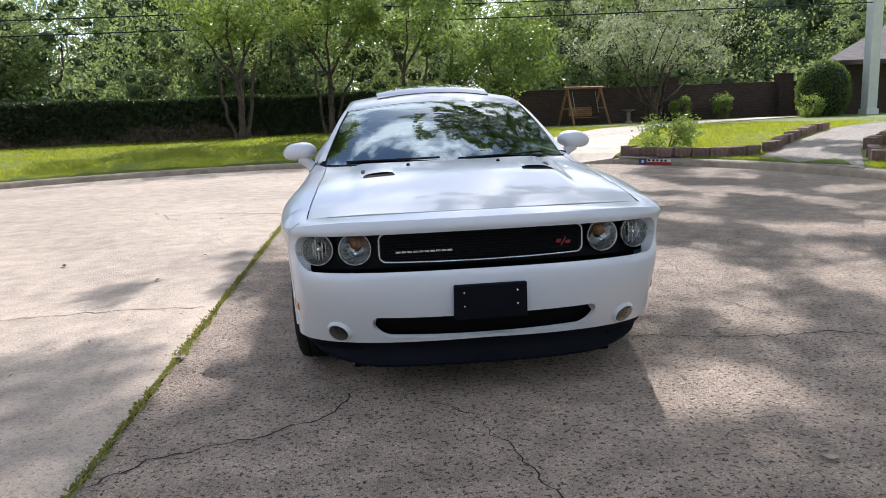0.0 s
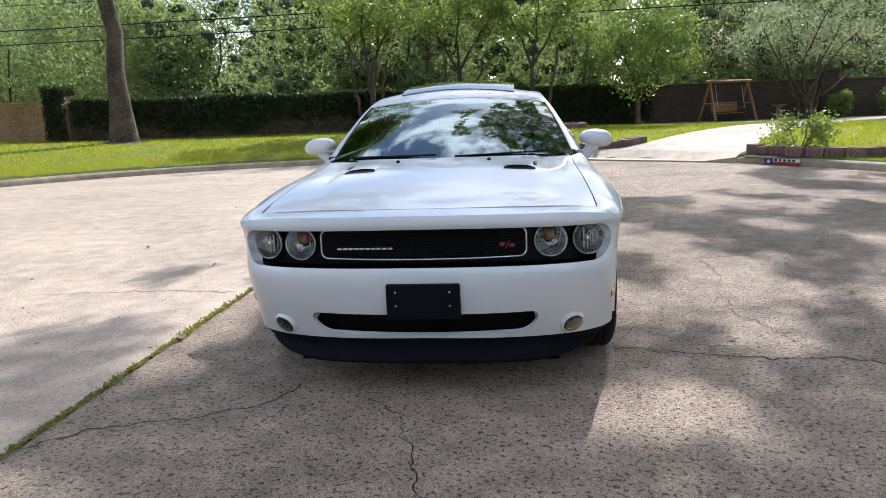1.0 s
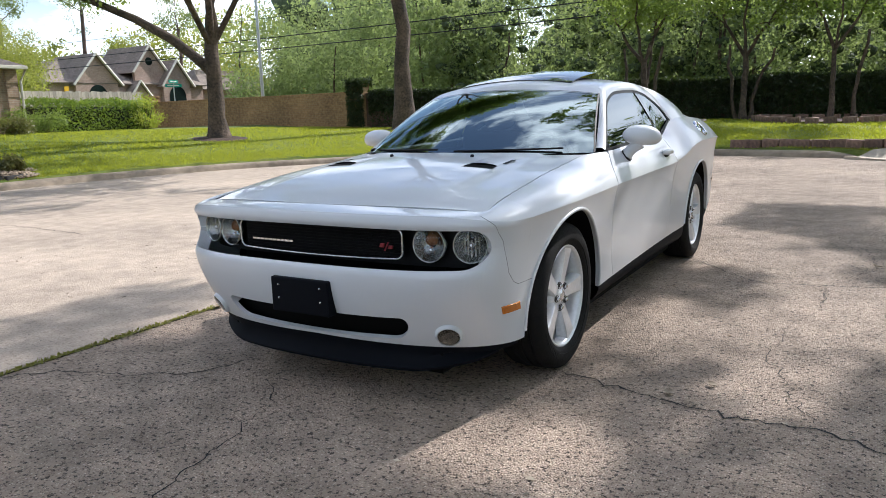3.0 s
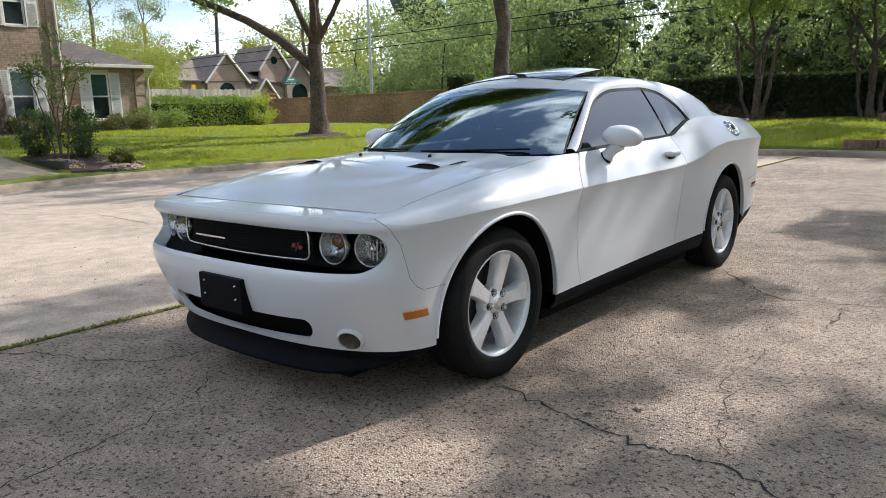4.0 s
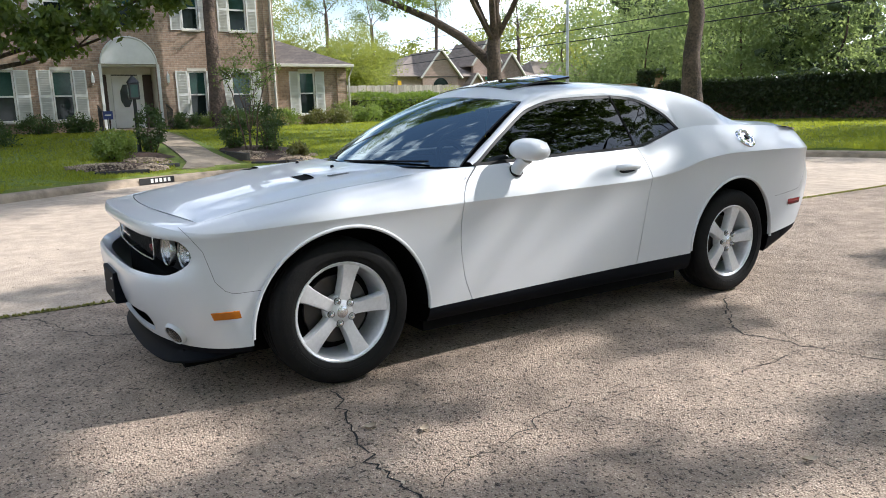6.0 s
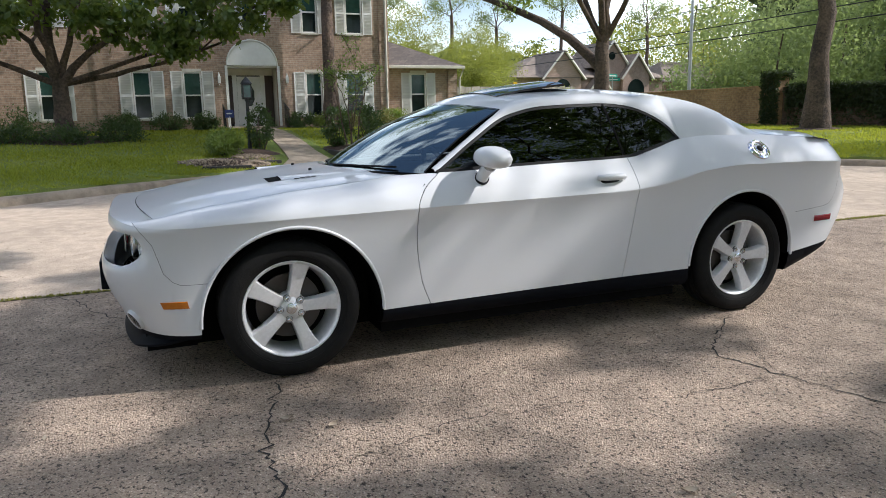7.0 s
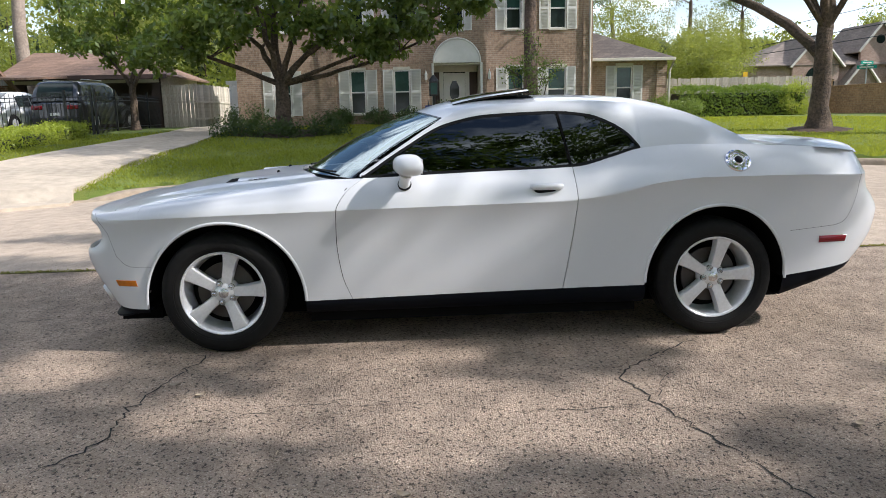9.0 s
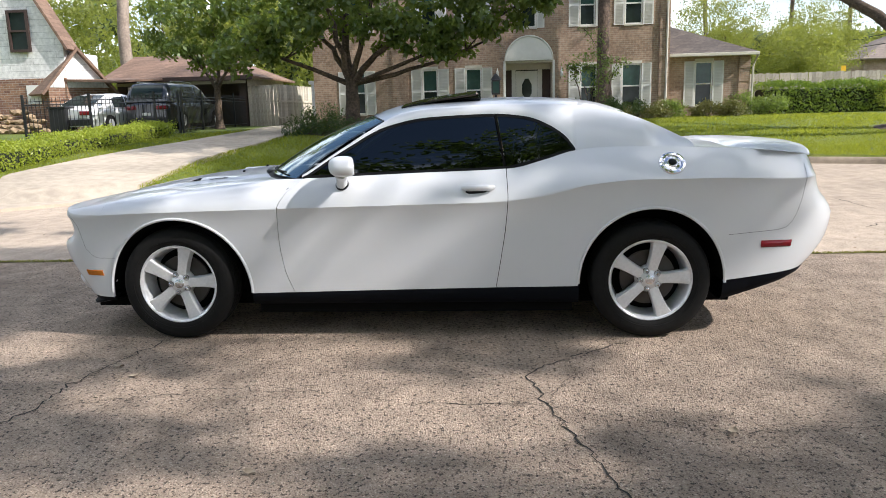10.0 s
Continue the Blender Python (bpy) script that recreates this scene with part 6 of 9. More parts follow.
def plate_holder():
    y = nose_y(0, 0.5)
    h = box("plate_holder", -0.148, 0.172, y - 0.026, y + 0.03, 0.392, 0.548, M_CHIN, car, "blank dark plate holder", bevel=0.008)
    for x in (-0.105, 0.128):
        for z in (0.515, 0.455):
            b = part("bolt", disc_bm([(0, -0.004), (0.004, -0.003), (0.006, 0.002)], 10), M_BADGE, h)
            aim(b, (x, y - 0.027, z), (0, -1, 0))


plate_holder()

# seam of the bumper to the fender, side marker lamps
for s in (1, -1):
    seam = []
    for z, a in ((0.828, 0.66), (0.78, 0.75), (0.72, 0.82), (0.65, 0.875), (0.585, 0.92), (0.540, 0.95), (0.524, 0.972), (0.522, 0.985), (0.522, 1.0)):
        x, y, zz = nose(a, z)
        seam.append((s * (x + 0.0012), y - 0.0015, zz))
    fine = []
    for p, q in zip(seam, seam[1:]):
        for k in range(6):
            fine.append(tuple(pa + (qa - pa) * k / 6 for pa, qa in zip(p, q)))
    fine2 = []
    for x, y, z in fine:
        lo, hi = 0.3, 1.0
        for _ in range(30):
            m = (lo + hi) / 2
            if nose(m, z)[1] < y:
                lo = m
            else:
                hi = m
        fine2.append((s * (nose(lo, z)[0] + 0.0012), nose(lo, z)[1] - 0.001, z))
    fine2 += [(s * (float(side_x(y, 0.522)) + 0.0015), y, 0.522) for y in (-0.445, -0.43, -0.415, -0.402)]
    ribbon("bumper_seam", fine2, [(s, -0.4, 0)] * len(fine2), 0.0022, M_SEAM, car)
    mk = []
    for a in np.linspace(0.84, 0.975, 8):
        col = []
        for v in (0, 0.06, 0.5, 0.94, 1):
            z = 0.408 + 0.036 * v - 0.010 * (a - 0.9)
            x, y, zz = nose(a, z)
            o = 0.004 if 0 < v < 1 else 0.0
            col.append((s * (x + o), y - o * 0.4, zz))
        mk.append(col)
    grid_part("side_marker", mk, M_AMBER, car, flip=s < 0, label="amber side marker lamp", lip=0.006)

# ---- bonnet ----
def bonnet_z(x, y):
    u = min(1.0, abs(x) / float(Xs(y)))
    zs, zc = float(Zs(y)) if y > -0.62 else 0.832 + (y + 0.62) * -0.02, float(Zcen(y))
    b = max(0.0, min(1.0, (0.575 - abs(x)) / 0.06))
    b = b * b * (3 - 2 * b)
    t = max(0.0, min(1.0, (y + 0.62) / 0.5))
    return zs + (zc - zs) * (1 - u * u) ** 0.85 + 0.012 * b * t * (1 - max(0, u - 0.9) * 5)


def bonnet():
    P = []
    for u in np.concatenate([np.linspace(-1, -0.62, 12), np.linspace(-0.60, 0.60, 25), np.linspace(0.62, 1, 12)]):
        col = []
        for v in np.linspace(0, 1, 30):
            xa = 0.772 * u
            y0 = -0.70 + 0.08 * u * u + GAP
            y1 = 0.37 + 0.25 * u * u
            y = y0 + (y1 - y0) * v
            x = u * (float(Xs(max(y, -0.62))) - 0.003)
            col.append((x, y, bonnet_z(x, y) - 0.004 * max(0.0, 1 - v * 9)))
        P.append(col)
    return grid_part("bonnet", P, M_PAINT, car, lip=0.02)


bonnet_ob = bonnet()
for s in (1, -1):
    yy = np.linspace(-0.62, 0.62, 24)
    ribbon("seam_backing", [(s * float(Xs(y)), y, float(Zs(y)) - 0.012) for y in yy], [(0, 0, 1)] * 24, 0.05, M_GAP, car)
xx = np.linspace(-0.77, 0.77, 24)
ribbon("seam_backing", [(x, -0.70 + 0.08 * (x / 0.772) ** 2, 0.834 - 0.014 * (x / 0.772) ** 2) for x in xx], [(0, 0, 1)] * 24, 0.05, M_GAP, car)


def bonnet_scoop(s):
    c = 0.432 * s
    P = []
    for y in (0.03, 0.035, 0.045, 0.07, 0.11, 0.16, 0.22, 0.28, 0.34):
        h = 0.011 * max(0.0, 1 - (y - 0.03) / 0.31) ** 1.3
        col = []
        for k in np.linspace(-1, 1, 11):
            e = (1 - k * k) ** 0.6
            x = c + 0.080 * k
            col.append((x, y, bonnet_z(x, y) + h * e + 0.0008))
        P.append(col)
    sc = grid_part("bonnet_scoop", P, M_PAINT, bonnet_ob, flip=True)
    V = []
    for k in np.linspace(-0.92, 0.92, 9):
        x = c + 0.080 * k
        e = (1 - k * k) ** 0.6
        V += [(x, 0.029, bonnet_z(x, 0.03) + 0.0005), (x, 0.0292, bonnet_z(x, 0.03) + 0.0100 * e)]
    link_mesh("inlet", V, [(2 * i, 2 * i + 2, 2 * i + 3, 2 * i + 1) for i in range(8)], M_GAP, sc, "black inlet")
    P = [[(c + 0.080 * k * (1 + 0.02 * j), 0.029 - 0.017 * j, bonnet_z(c + 0.074 * k, 0.029 - 0.017 * j) + 0.0016) for k in np.linspace(-1, 1, 9)] for j in range(5)]
    grid_part("ramp", P, M_GAP, sc)
    # maker's lettering on the scoop as plain bars
    for k in range(4):
        x = (0.500 + 0.005) * s
        y0 = 0.10 + k * 0.030
        box("badge_bar", min(x, x + 0.022 * s), max(x, x + 0.022 * s), y0, y0 + 0.022, bonnet_z(x, y0) + 0.0012, bonnet_z(x, y0) + 0.0032, M_TRIM, sc, "dark bar badge")


for s in (1, -1):
    bonnet_scoop(s)
    n = part("washer_nozzle", disc_bm([(0, -0.012), (0.008, -0.011), (0.012, 0.0)], 10), M_TRIM, bonnet_ob, "", True)
    aim(n, (0.26 * s, 0.24, bonnet_z(0.26, 0.24) + 0.002), (0, -0.3, 1))

# ---- glasshouse ----
WBASE = lambda u: Vector((0.768 * u, 0.40 + 0.35 * u * u, 0.993 - 0.008 * u * u))
WTOP = lambda u: Vector((0.613 * u, 1.14 + 0.14 * u * u, 1.357 - 0.042 * u * u))


def windscreen():
    P = []
    for u in np.linspace(-1, 1, 25):
        col = []
        for v in np.linspace(0, 1, 14):
            p = WBASE(u).lerp(WTOP(u), v) + Vector((0, -0.02, 0.03)) * (4 * v * (1 - v)) * (1 - 0.4 * u * u)
            col.append(tuple(p))
        P.append(col)
    w = grid_part("windscreen", P, M_WS, car, label="windscreen mirroring sky and trees")
    w.visible_shadow = False
    us = np.linspace(-1, 1, 30)
    ribbon("windscreen_seal", [tuple(WTOP(u) + Vector((0, -0.004, 0.003))) for u in us], [(0, -0.4, 1)] * 30, 0.008, M_TRIM, car)
    for s in (1, -1):
        vs = np.linspace(0, 1, 14)
        ribbon("windscreen_seal", [tuple(WBASE(s).lerp(WTOP(s), v) + Vector((0, -0.02, 0.03)) * (4 * v * (1 - v)) * 0.6 + Vector((-0.004 * s, -0.003, 0.004))) for v in vs], [(s * 0.6, -0.5, 0.7)] * 14, 0.009, M_TRIM, car)
    # cowl under the glass with two wipers
    P = [[(x, 0.36 + 0.25 * (x / 0.75) ** 2 + d, 0.975 - 0.01 * d) for d in (0, 0.10, 0.2)] for x in np.linspace(-0.77, 0.77, 20)]
    grid_part("cowl", P, M_TRIM, car)
    for x0, x1 in ((-0.62, -0.06), (0.05, 0.62)):
        pts = [WBASE((x0 + (x1 - x0) * t) / 0.768) + Vector((0, 0.010 + 0.05 * t * (1 - t), 0.018 + 0.010 * t)) for t in np.linspace(0, 1, 9)]
        tube("wiper", [tuple(p) for p in pts], 0.006, M_TRIM, car, 6)


windscreen()
# window outline on the side: upper edge by station
ZW = curve([0.80, 1.05, 1.30, 1.55, 1.95, 2.15, 2.30, 2.38, 2.435], [0.995, 1.155, 1.285, 1.333, 1.345, 1.325, 1.265, 1.205, 1.135])
YRAIL = [0.76, 1.0, 1.2, 1.38, 1.6, 2.0, 2.4, 2.62, 2.74, 2.9, 3.05, 3.14]
XR = curve(YRAIL, [0.765, 0.700, 0.640, 0.578, 0.545, 0.535, 0.54, 0.553, 0.565, 0.595, 0.632, 0.660])
ZR = curve(YRAIL, [0.988, 1.142, 1.268, 1.362, 1.394, 1.407, 1.390, 1.364, 1.335, 1.272, 1.198, 1.150])


def side_frame():
    ys = np.concatenate([np.linspace(0.79, 1.6, 22), np.linspace(1.65, 2.35, 16), np.linspace(2.37, 2.45, 9), np.linspace(2.48, 3.13, 18)])
    P = []
    for y in ys:
        y = float(y)
        if y < 2.435:
            zb = float(ZW(y))
            xb = float(glass_x(y, zb)) + 0.006
        else:
            zb = float(Zbelt(y))
            xb = float(side_x(y, zb))
        xr, zr = float(XR(y)), float(ZR(y))
        if y < 1.4:
            p1 = ((xb + xr) / 2 + 0.012, (zb + zr) / 2 + 0.014)
        else:
            k = min(max((y - 2.3) / 0.3, 0), 1)
            f = min(max((y - 1.4) / 0.3, 0), 1)
            zt = max(zr - 0.012, zb + 0.5 * (zr - zb))
            xx = float(glass_x(min(y, 2.9), zt)) if y < 2.9 else xr + 0.03
            p1 = ((xb + xr) / 2 + 0.012 + f * 0.02, (zb + zr) / 2 + 0.014 + f * 0.012)
            p2 = (max(xx, xr + 0.015), zt)
            p1 = tuple(a * (1 - k) + b * k for a, b in zip(p1, p2))
        P.append([((1 - v) ** 2 * xb + 2 * v * (1 - v) * p1[0] + v * v * xr, y, (1 - v) ** 2 * zb + 2 * v * (1 - v) * p1[1] + v * v * zr) for v in np.linspace(0, 1, 10)])
    both("roof_pillar", P, M_PAINT, car)


side_frame()


def roof():
    P = []
    for u in np.linspace(-1, 1, 21):
        col = []
        ya, yb = 1.14 + 0.14 * u * u, 2.80 - 0.10 * u * u
        for y in np.linspace(ya, yb, 24):
            x = float(XR(y)) * u
            zr, zc = float(ZR(y)), float(ROOF(y))
            col.append((x, y, zr + (zc - zr) * (1 - u * u)))
        P.append(col)
    grid_part("roof", P, M_PAINT, car, lip=0.01)
    P = []
    for u in np.linspace(-1, 1, 15):
        col = []
        for v in np.linspace(0, 1, 10):
            a = Vector((float(XR(2.70)) * u, 2.80 - 0.10 * u * u, float(ZR(2.7)) + (float(ROOF(2.8)) - float(ZR(2.7))) * (1 - u * u)))
            b = Vector((0.640 * u, 3.24 - 0.10 * u * u, 1.118))
            p = a.lerp(b, v) + Vector((0, -0.02, -0.022)) * 4 * v * (1 - v)
            col.append(tuple(p))
        P.append(col)
    grid_part("rear_window", P, M_SIDEGLASS, car, flip=True)
    # tilted sunroof panel
    P = []
    for k in np.linspace(-1, 1, 11):
        col = []
        for y in np.linspace(1.36, 1.84, 8):
            x = 0.40 * k
            z = float(ZR(y)) + (float(ROOF(y)) - float(ZR(y))) * (1 - (x / float(XR(y))) ** 2)
            col.append((x, y, z + 0.006 + 0.045 * (y - 1.36) / 0.48 * (1 - 0.1 * k * k)))
        P.append(col)
    sr = grid_part("sunroof", P, M_SUNROOF, car, lip=0.012, label="dark glass sunroof tilted open")
    P = [[(0.40 * k, y, float(ZR(y)) + (float(ROOF(y)) - float(ZR(y))) * (1 - (0.4 * k / float(XR(y))) ** 2) + 0.003) for y in np.linspace(1.37, 1.87, 6)] for k in np.linspace(-1, 1, 9)]
    grid_part("sunroof_opening", P, M_GAP, sr)


M_SUNROOF = material("dark_sunroof_glass", (0.008, 0.010, 0.011), 0.03, spec=0.8, amount=0.05)
roof()


def side_windows():
    for s in (1, -1):
        for nm, y0, y1 in (("side_window", 0.83, 1.955), ("rear_side_window", 1.975, 2.432)):
            P = []
            for u in np.linspace(0, 1, 24):
                col = []
                for v in np.linspace(0, 1, 8):
                    y = y0 + (y1 - y0) * u
                    z0, z1 = float(Zbelt(y)) + 0.004, float(ZW(y)) - 0.002
                    z = z0 + max(z1 - z0, 0.002) * v
                    # the split leans back towards the sill
                    lean = (1 - v) * 0.055 * (u if nm == "side_window" else (1 - u))
                    yy = y + lean
                    col.append((s * float(glass_x(yy, z)), yy, z))
                P.append(col)
            g = grid_part(nm, P, M_SIDEGLASS, car, flip=s < 0, label="dark tinted side window")
            g.visible_shadow = False
        ys = np.concatenate([np.linspace(0.80, 2.3, 30), np.linspace(2.32, 2.435, 10)])
        up = [(s * (float(glass_x(y, ZW(y))) + 0.008), y, float(ZW(y)) - 0.008) for y in ys]
        low = [(s * (float(glass_x(y, Zbelt(y))) + 0.008), y, float(Zbelt(y)) + 0.006) for y in ys]
        ribbon("window_trim", up, [(s, 0, 0.5)] * len(up), 0.022, M_TRIM, car)
        ribbon("window_trim", low, [(s, 0, 0.4)] * len(low), 0.017, M_TRIM, car)
        sp = [(s * (float(glass_x(1.96, z)) + 0.004), 1.965 + 0.055 * (1.345 - z) / 0.32, z) for z in np.linspace(1.02, 1.345, 8)]
        ribbon("window_divider", sp, [(s, 0, 0.5)] * 8, 0.013, M_GAP, car)


side_windows()

# ---- tail ----
TEND = 3.47
YTAIL = curve([0.36, 0.45, 0.60, 0.72, 0.79, 0.86, 0.95, 1.06], [3.80, 3.91, 4.01, 4.03, 3.99, 3.93, 3.90, 3.87])


def tail(a, z):
    t = a * math.pi / 2
    yt = float(YTAIL(z))
    y = yt - (yt - TEND) * (1 - math.cos(t) ** (2 / 3.9) if a < 1 else 1.0)
    return (float(side_x(y, z)) * math.sin(t) ** (2 / 3.9), y, z)


def rear():
    P = []
    for a in np.linspace(-1, 1, 61):
        s, b = (-1 if a < 0 else 1), abs(a)
        col = []
        z0 = 0.352 + (min(tail(b, 0.40)[1], 3.85) - 3.29) * 0.125
        z1, zm = float(Zbelt(tail(b, 1.05)[1])), float(Zc(tail(b, 0.95)[1]))
        for zz in [z0 + (zm - z0) * v for v in ROWS_LOW] + [zm + (z1 - zm) * v for v in ROWS_UP]:
            x, y, z = tail(b, zz)
            col.append((s * x, y, z))
        P.append(col)
    grid_part("rear_bumper", P, M_PAINT, car, flip=True)
    side = [(float(side_x(y, 0.38)), y) for y in np.linspace(3.285, 3.46, 8)]
    rim = [(-x, y) for x, y in side] + [((-1 if a < 0 else 1) * tail(abs(a), 0.42)[0], tail(abs(a), 0.42)[1]) for a in np.linspace(-1, 1, 41)] + side[::-1]
    P = []
    for x, y in rim:
        k = min((y - 3.285) / 0.5, 1.0)
        top = 0.352 + (min(y, 3.85) - 3.29) * 0.125
        h = 0.125 - 0.08 * k
        f = (abs(x) / 0.93)
        P.append([(x * (1 - d * 0.9), y - d * 0.7 * k, z) for d, z in ((0.006, top + 0.006), (0.008, top - 0.01), (0.02, top - h * 0.6), (0.05, top - h), (0.14, top - h - 0.005), (0.4, top - h))])
    grid_part("rear_valance", P, M_CHIN, car, label="black plastic rear valance")
    # boot lid
    P = []
    for v in np.linspace(0, 1, 22):
        y = 3.10 + (3.865 - 3.10) * v
        if y < TEND:
            w = float(side_x(y, Zbelt(y)))
        else:
            c = 1 - (y - TEND) / (float(YTAIL(1.06)) - TEND)
            c = max(0.0, min(1.0, c))
            w = float(side_x(y, 1.06)) * (1 - (1 - c) ** 3.9) ** (1 / 3.9)
            w = max(w, 0.35)
        P.append([(w * u, y, float(Zbelt(y)) + 0.022 * (1 - u * u) + 0.001) for u in np.linspace(-1, 1, 15)])
    grid_part("boot_lid", P, M_PAINT, car, flip=True)
    P = []
    for v, h in ((0, 0.0), (0.06, 0.012), (0.2, 0.022), (0.45, 0.034), (0.7, 0.044), (0.9, 0.047), (0.97, 0.040), (1.0, 0.026), (1.0, 0.0)):
        y = 3.34 + (3.895 - 3.34) * v
        c = max(0.0, min(1.0, 1 - (y - TEND) / (float(YTAIL(1.06)) - TEND)))
        hw = min(0.765, (float(side_x(y, 1.08)) if y < TEND else float(side_x(y, 1.06)) * (1 - (1 - c) ** 3.9) ** (1 / 3.9)) - 0.012)
        hw = max(hw, 0.66)
        P.append([(hw * u, y - 0.07 * u ** 4, float(Zbelt(min(y, 3.87))) + 0.022 * (1 - u * u) + h * (1 - abs(u) ** 7)) for u in np.linspace(-1, 1, 21)])
    grid_part("boot_spoiler", P, M_PAINT, car, flip=True, sharp=60)
    for s in (1, -1):
        lamp = [[(s * 0.30, 3.935 + 0, z) for z in (0.82, 0.94)], [(s * 0.78, 3.86, z) for z in (0.82, 0.94)]]
        mk = []
        for y in np.linspace(3.49, 3.67, 7):
            lo, hi = 0.0, 1.0
            for _ in range(30):
                m = (lo + hi) / 2
                if tail(m, 0.57)[1] > y:
                    lo = m
                else:
                    hi = m
            mk.append([(s * (tail(lo, z)[0] + o), tail(lo, z)[1], z) for z, o in ((0.545, 0), (0.548, 0.004), (0.583, 0.004), (0.586, 0))])
        grid_part("rear_marker", mk, M_REDLENS, car, flip=s > 0, label="red side marker lamp")
        # seam of the rear bumper
        pts = []
        way = [(3.30, 0.625), (3.48, 0.640), (3.58, 0.648), (3.63, 0.662), (3.66, 0.69), (3.685, 0.74), (3.715, 0.83), (3.73, 0.92), (3.74, 1.02)]
        way = [(p[0] + (q[0] - p[0]) * k / 8, p[1] + (q[1] - p[1]) * k / 8) for p, q in zip(way, way[1:]) for k in range(8)] + way[-1:]
        for y, z in way:
            if y < TEND:
                x = float(side_x(y, z))
            else:
                lo, hi = 0.0, 1.0
                for _ in range(30):
                    m = (lo + hi) / 2
                    if tail(m, z)[1] > y:
                        lo = m
                    else:
                        hi = m
                x = tail(lo, z)[0]
            pts.append((s * (x + 0.0022), y + 0.001, z))
        ribbon("bumper_seam", pts, [(s, 0.4, 0)] * len(pts), 0.0024, M_SEAM, car)


rear()

# ---- sills, arches, underbody ----
for s in (1, -1):
    P = [[(s * (float(side_x(y, 0.33)) - o), y, z + (0.02 if y > 1 else 0) * 0) for o, z in ((0.006, float(SILL(y)) + 0.004), (0.002, float(SILL(y)) - 0.012), (0.012, 0.25), (0.04, 0.215), (0.12, 0.20))] for y in np.linspace(0.455, 2.45, 20)]
    grid_part("sill", P, M_CHIN, car, flip=s > 0, label="black plastic sill")
    for c, zc, ry, rz, w0 in ((0.005, 0.30, 0.455, 0.468, 0.60), (2.87, 0.34, 0.425, 0.452, 0.60)):
        ts = np.linspace(0.0, math.pi, 36)
        lip = [(c - ry * math.cos(t), zc + rz * math.sin(t)) for t in ts]
        pts = [(s * (float(side_x(y, z)) + 0.001), y, z) for y, z in lip]
        tube("arch_lip", pts, 0.009, M_PAINT, car, 8)
        P = [[(s * x, y, z) for x in (w0, 0.75, float(side_x(y, z)) - 0.021)] for y, z in lip]
        grid_part("wheel_well", P, M_GAP, car, flip=s < 0)
        well = [(s * w0, c, zc)] + [(s * w0, y, z) for y, z in lip] 
        link_mesh("wheel_well", well, [(0, i, i + 1) for i in range(1, len(well) - 1)], M_GAP, car)
# plain near-black boxes, hung low to deepen the shade under car and nose
box("underbody", -0.58, 0.58, -0.62, 3.42, 0.15, 0.62, M_GAP, car)
box("underbody", -0.79, 0.79, 0.47, 2.42, 0.145, 0.60, M_GAP, car)
box("underbody", -0.60, 0.60, 3.32, 3.62, 0.40, 0.85, M_GAP, car)
box("underbody", -0.60, 0.60, -0.70, -0.46, 0.145, 0.55, M_GAP, car)

# ---- wheels ----
def turned(name, profile, mat, parent, sides=64, label="", sharp=40):
    """A shape turned about the wheel's axis: (x, radius) pairs."""
    V, F = [], []
    for x, r in profile:
        V += [(x, r * math.cos(2 * math.pi * k / sides), r * math.sin(2 * math.pi * k / sides)) for k in range(sides)]
    for i in range(len(profile) - 1):
        for k in range(sides):
            q = (k + 1) % sides
            F.append((i * sides + k, i * sides + q, (i + 1) * sides + q, (i + 1) * sides + k))
    return link_mesh(name, V, F, mat, parent, label, True, sharp)


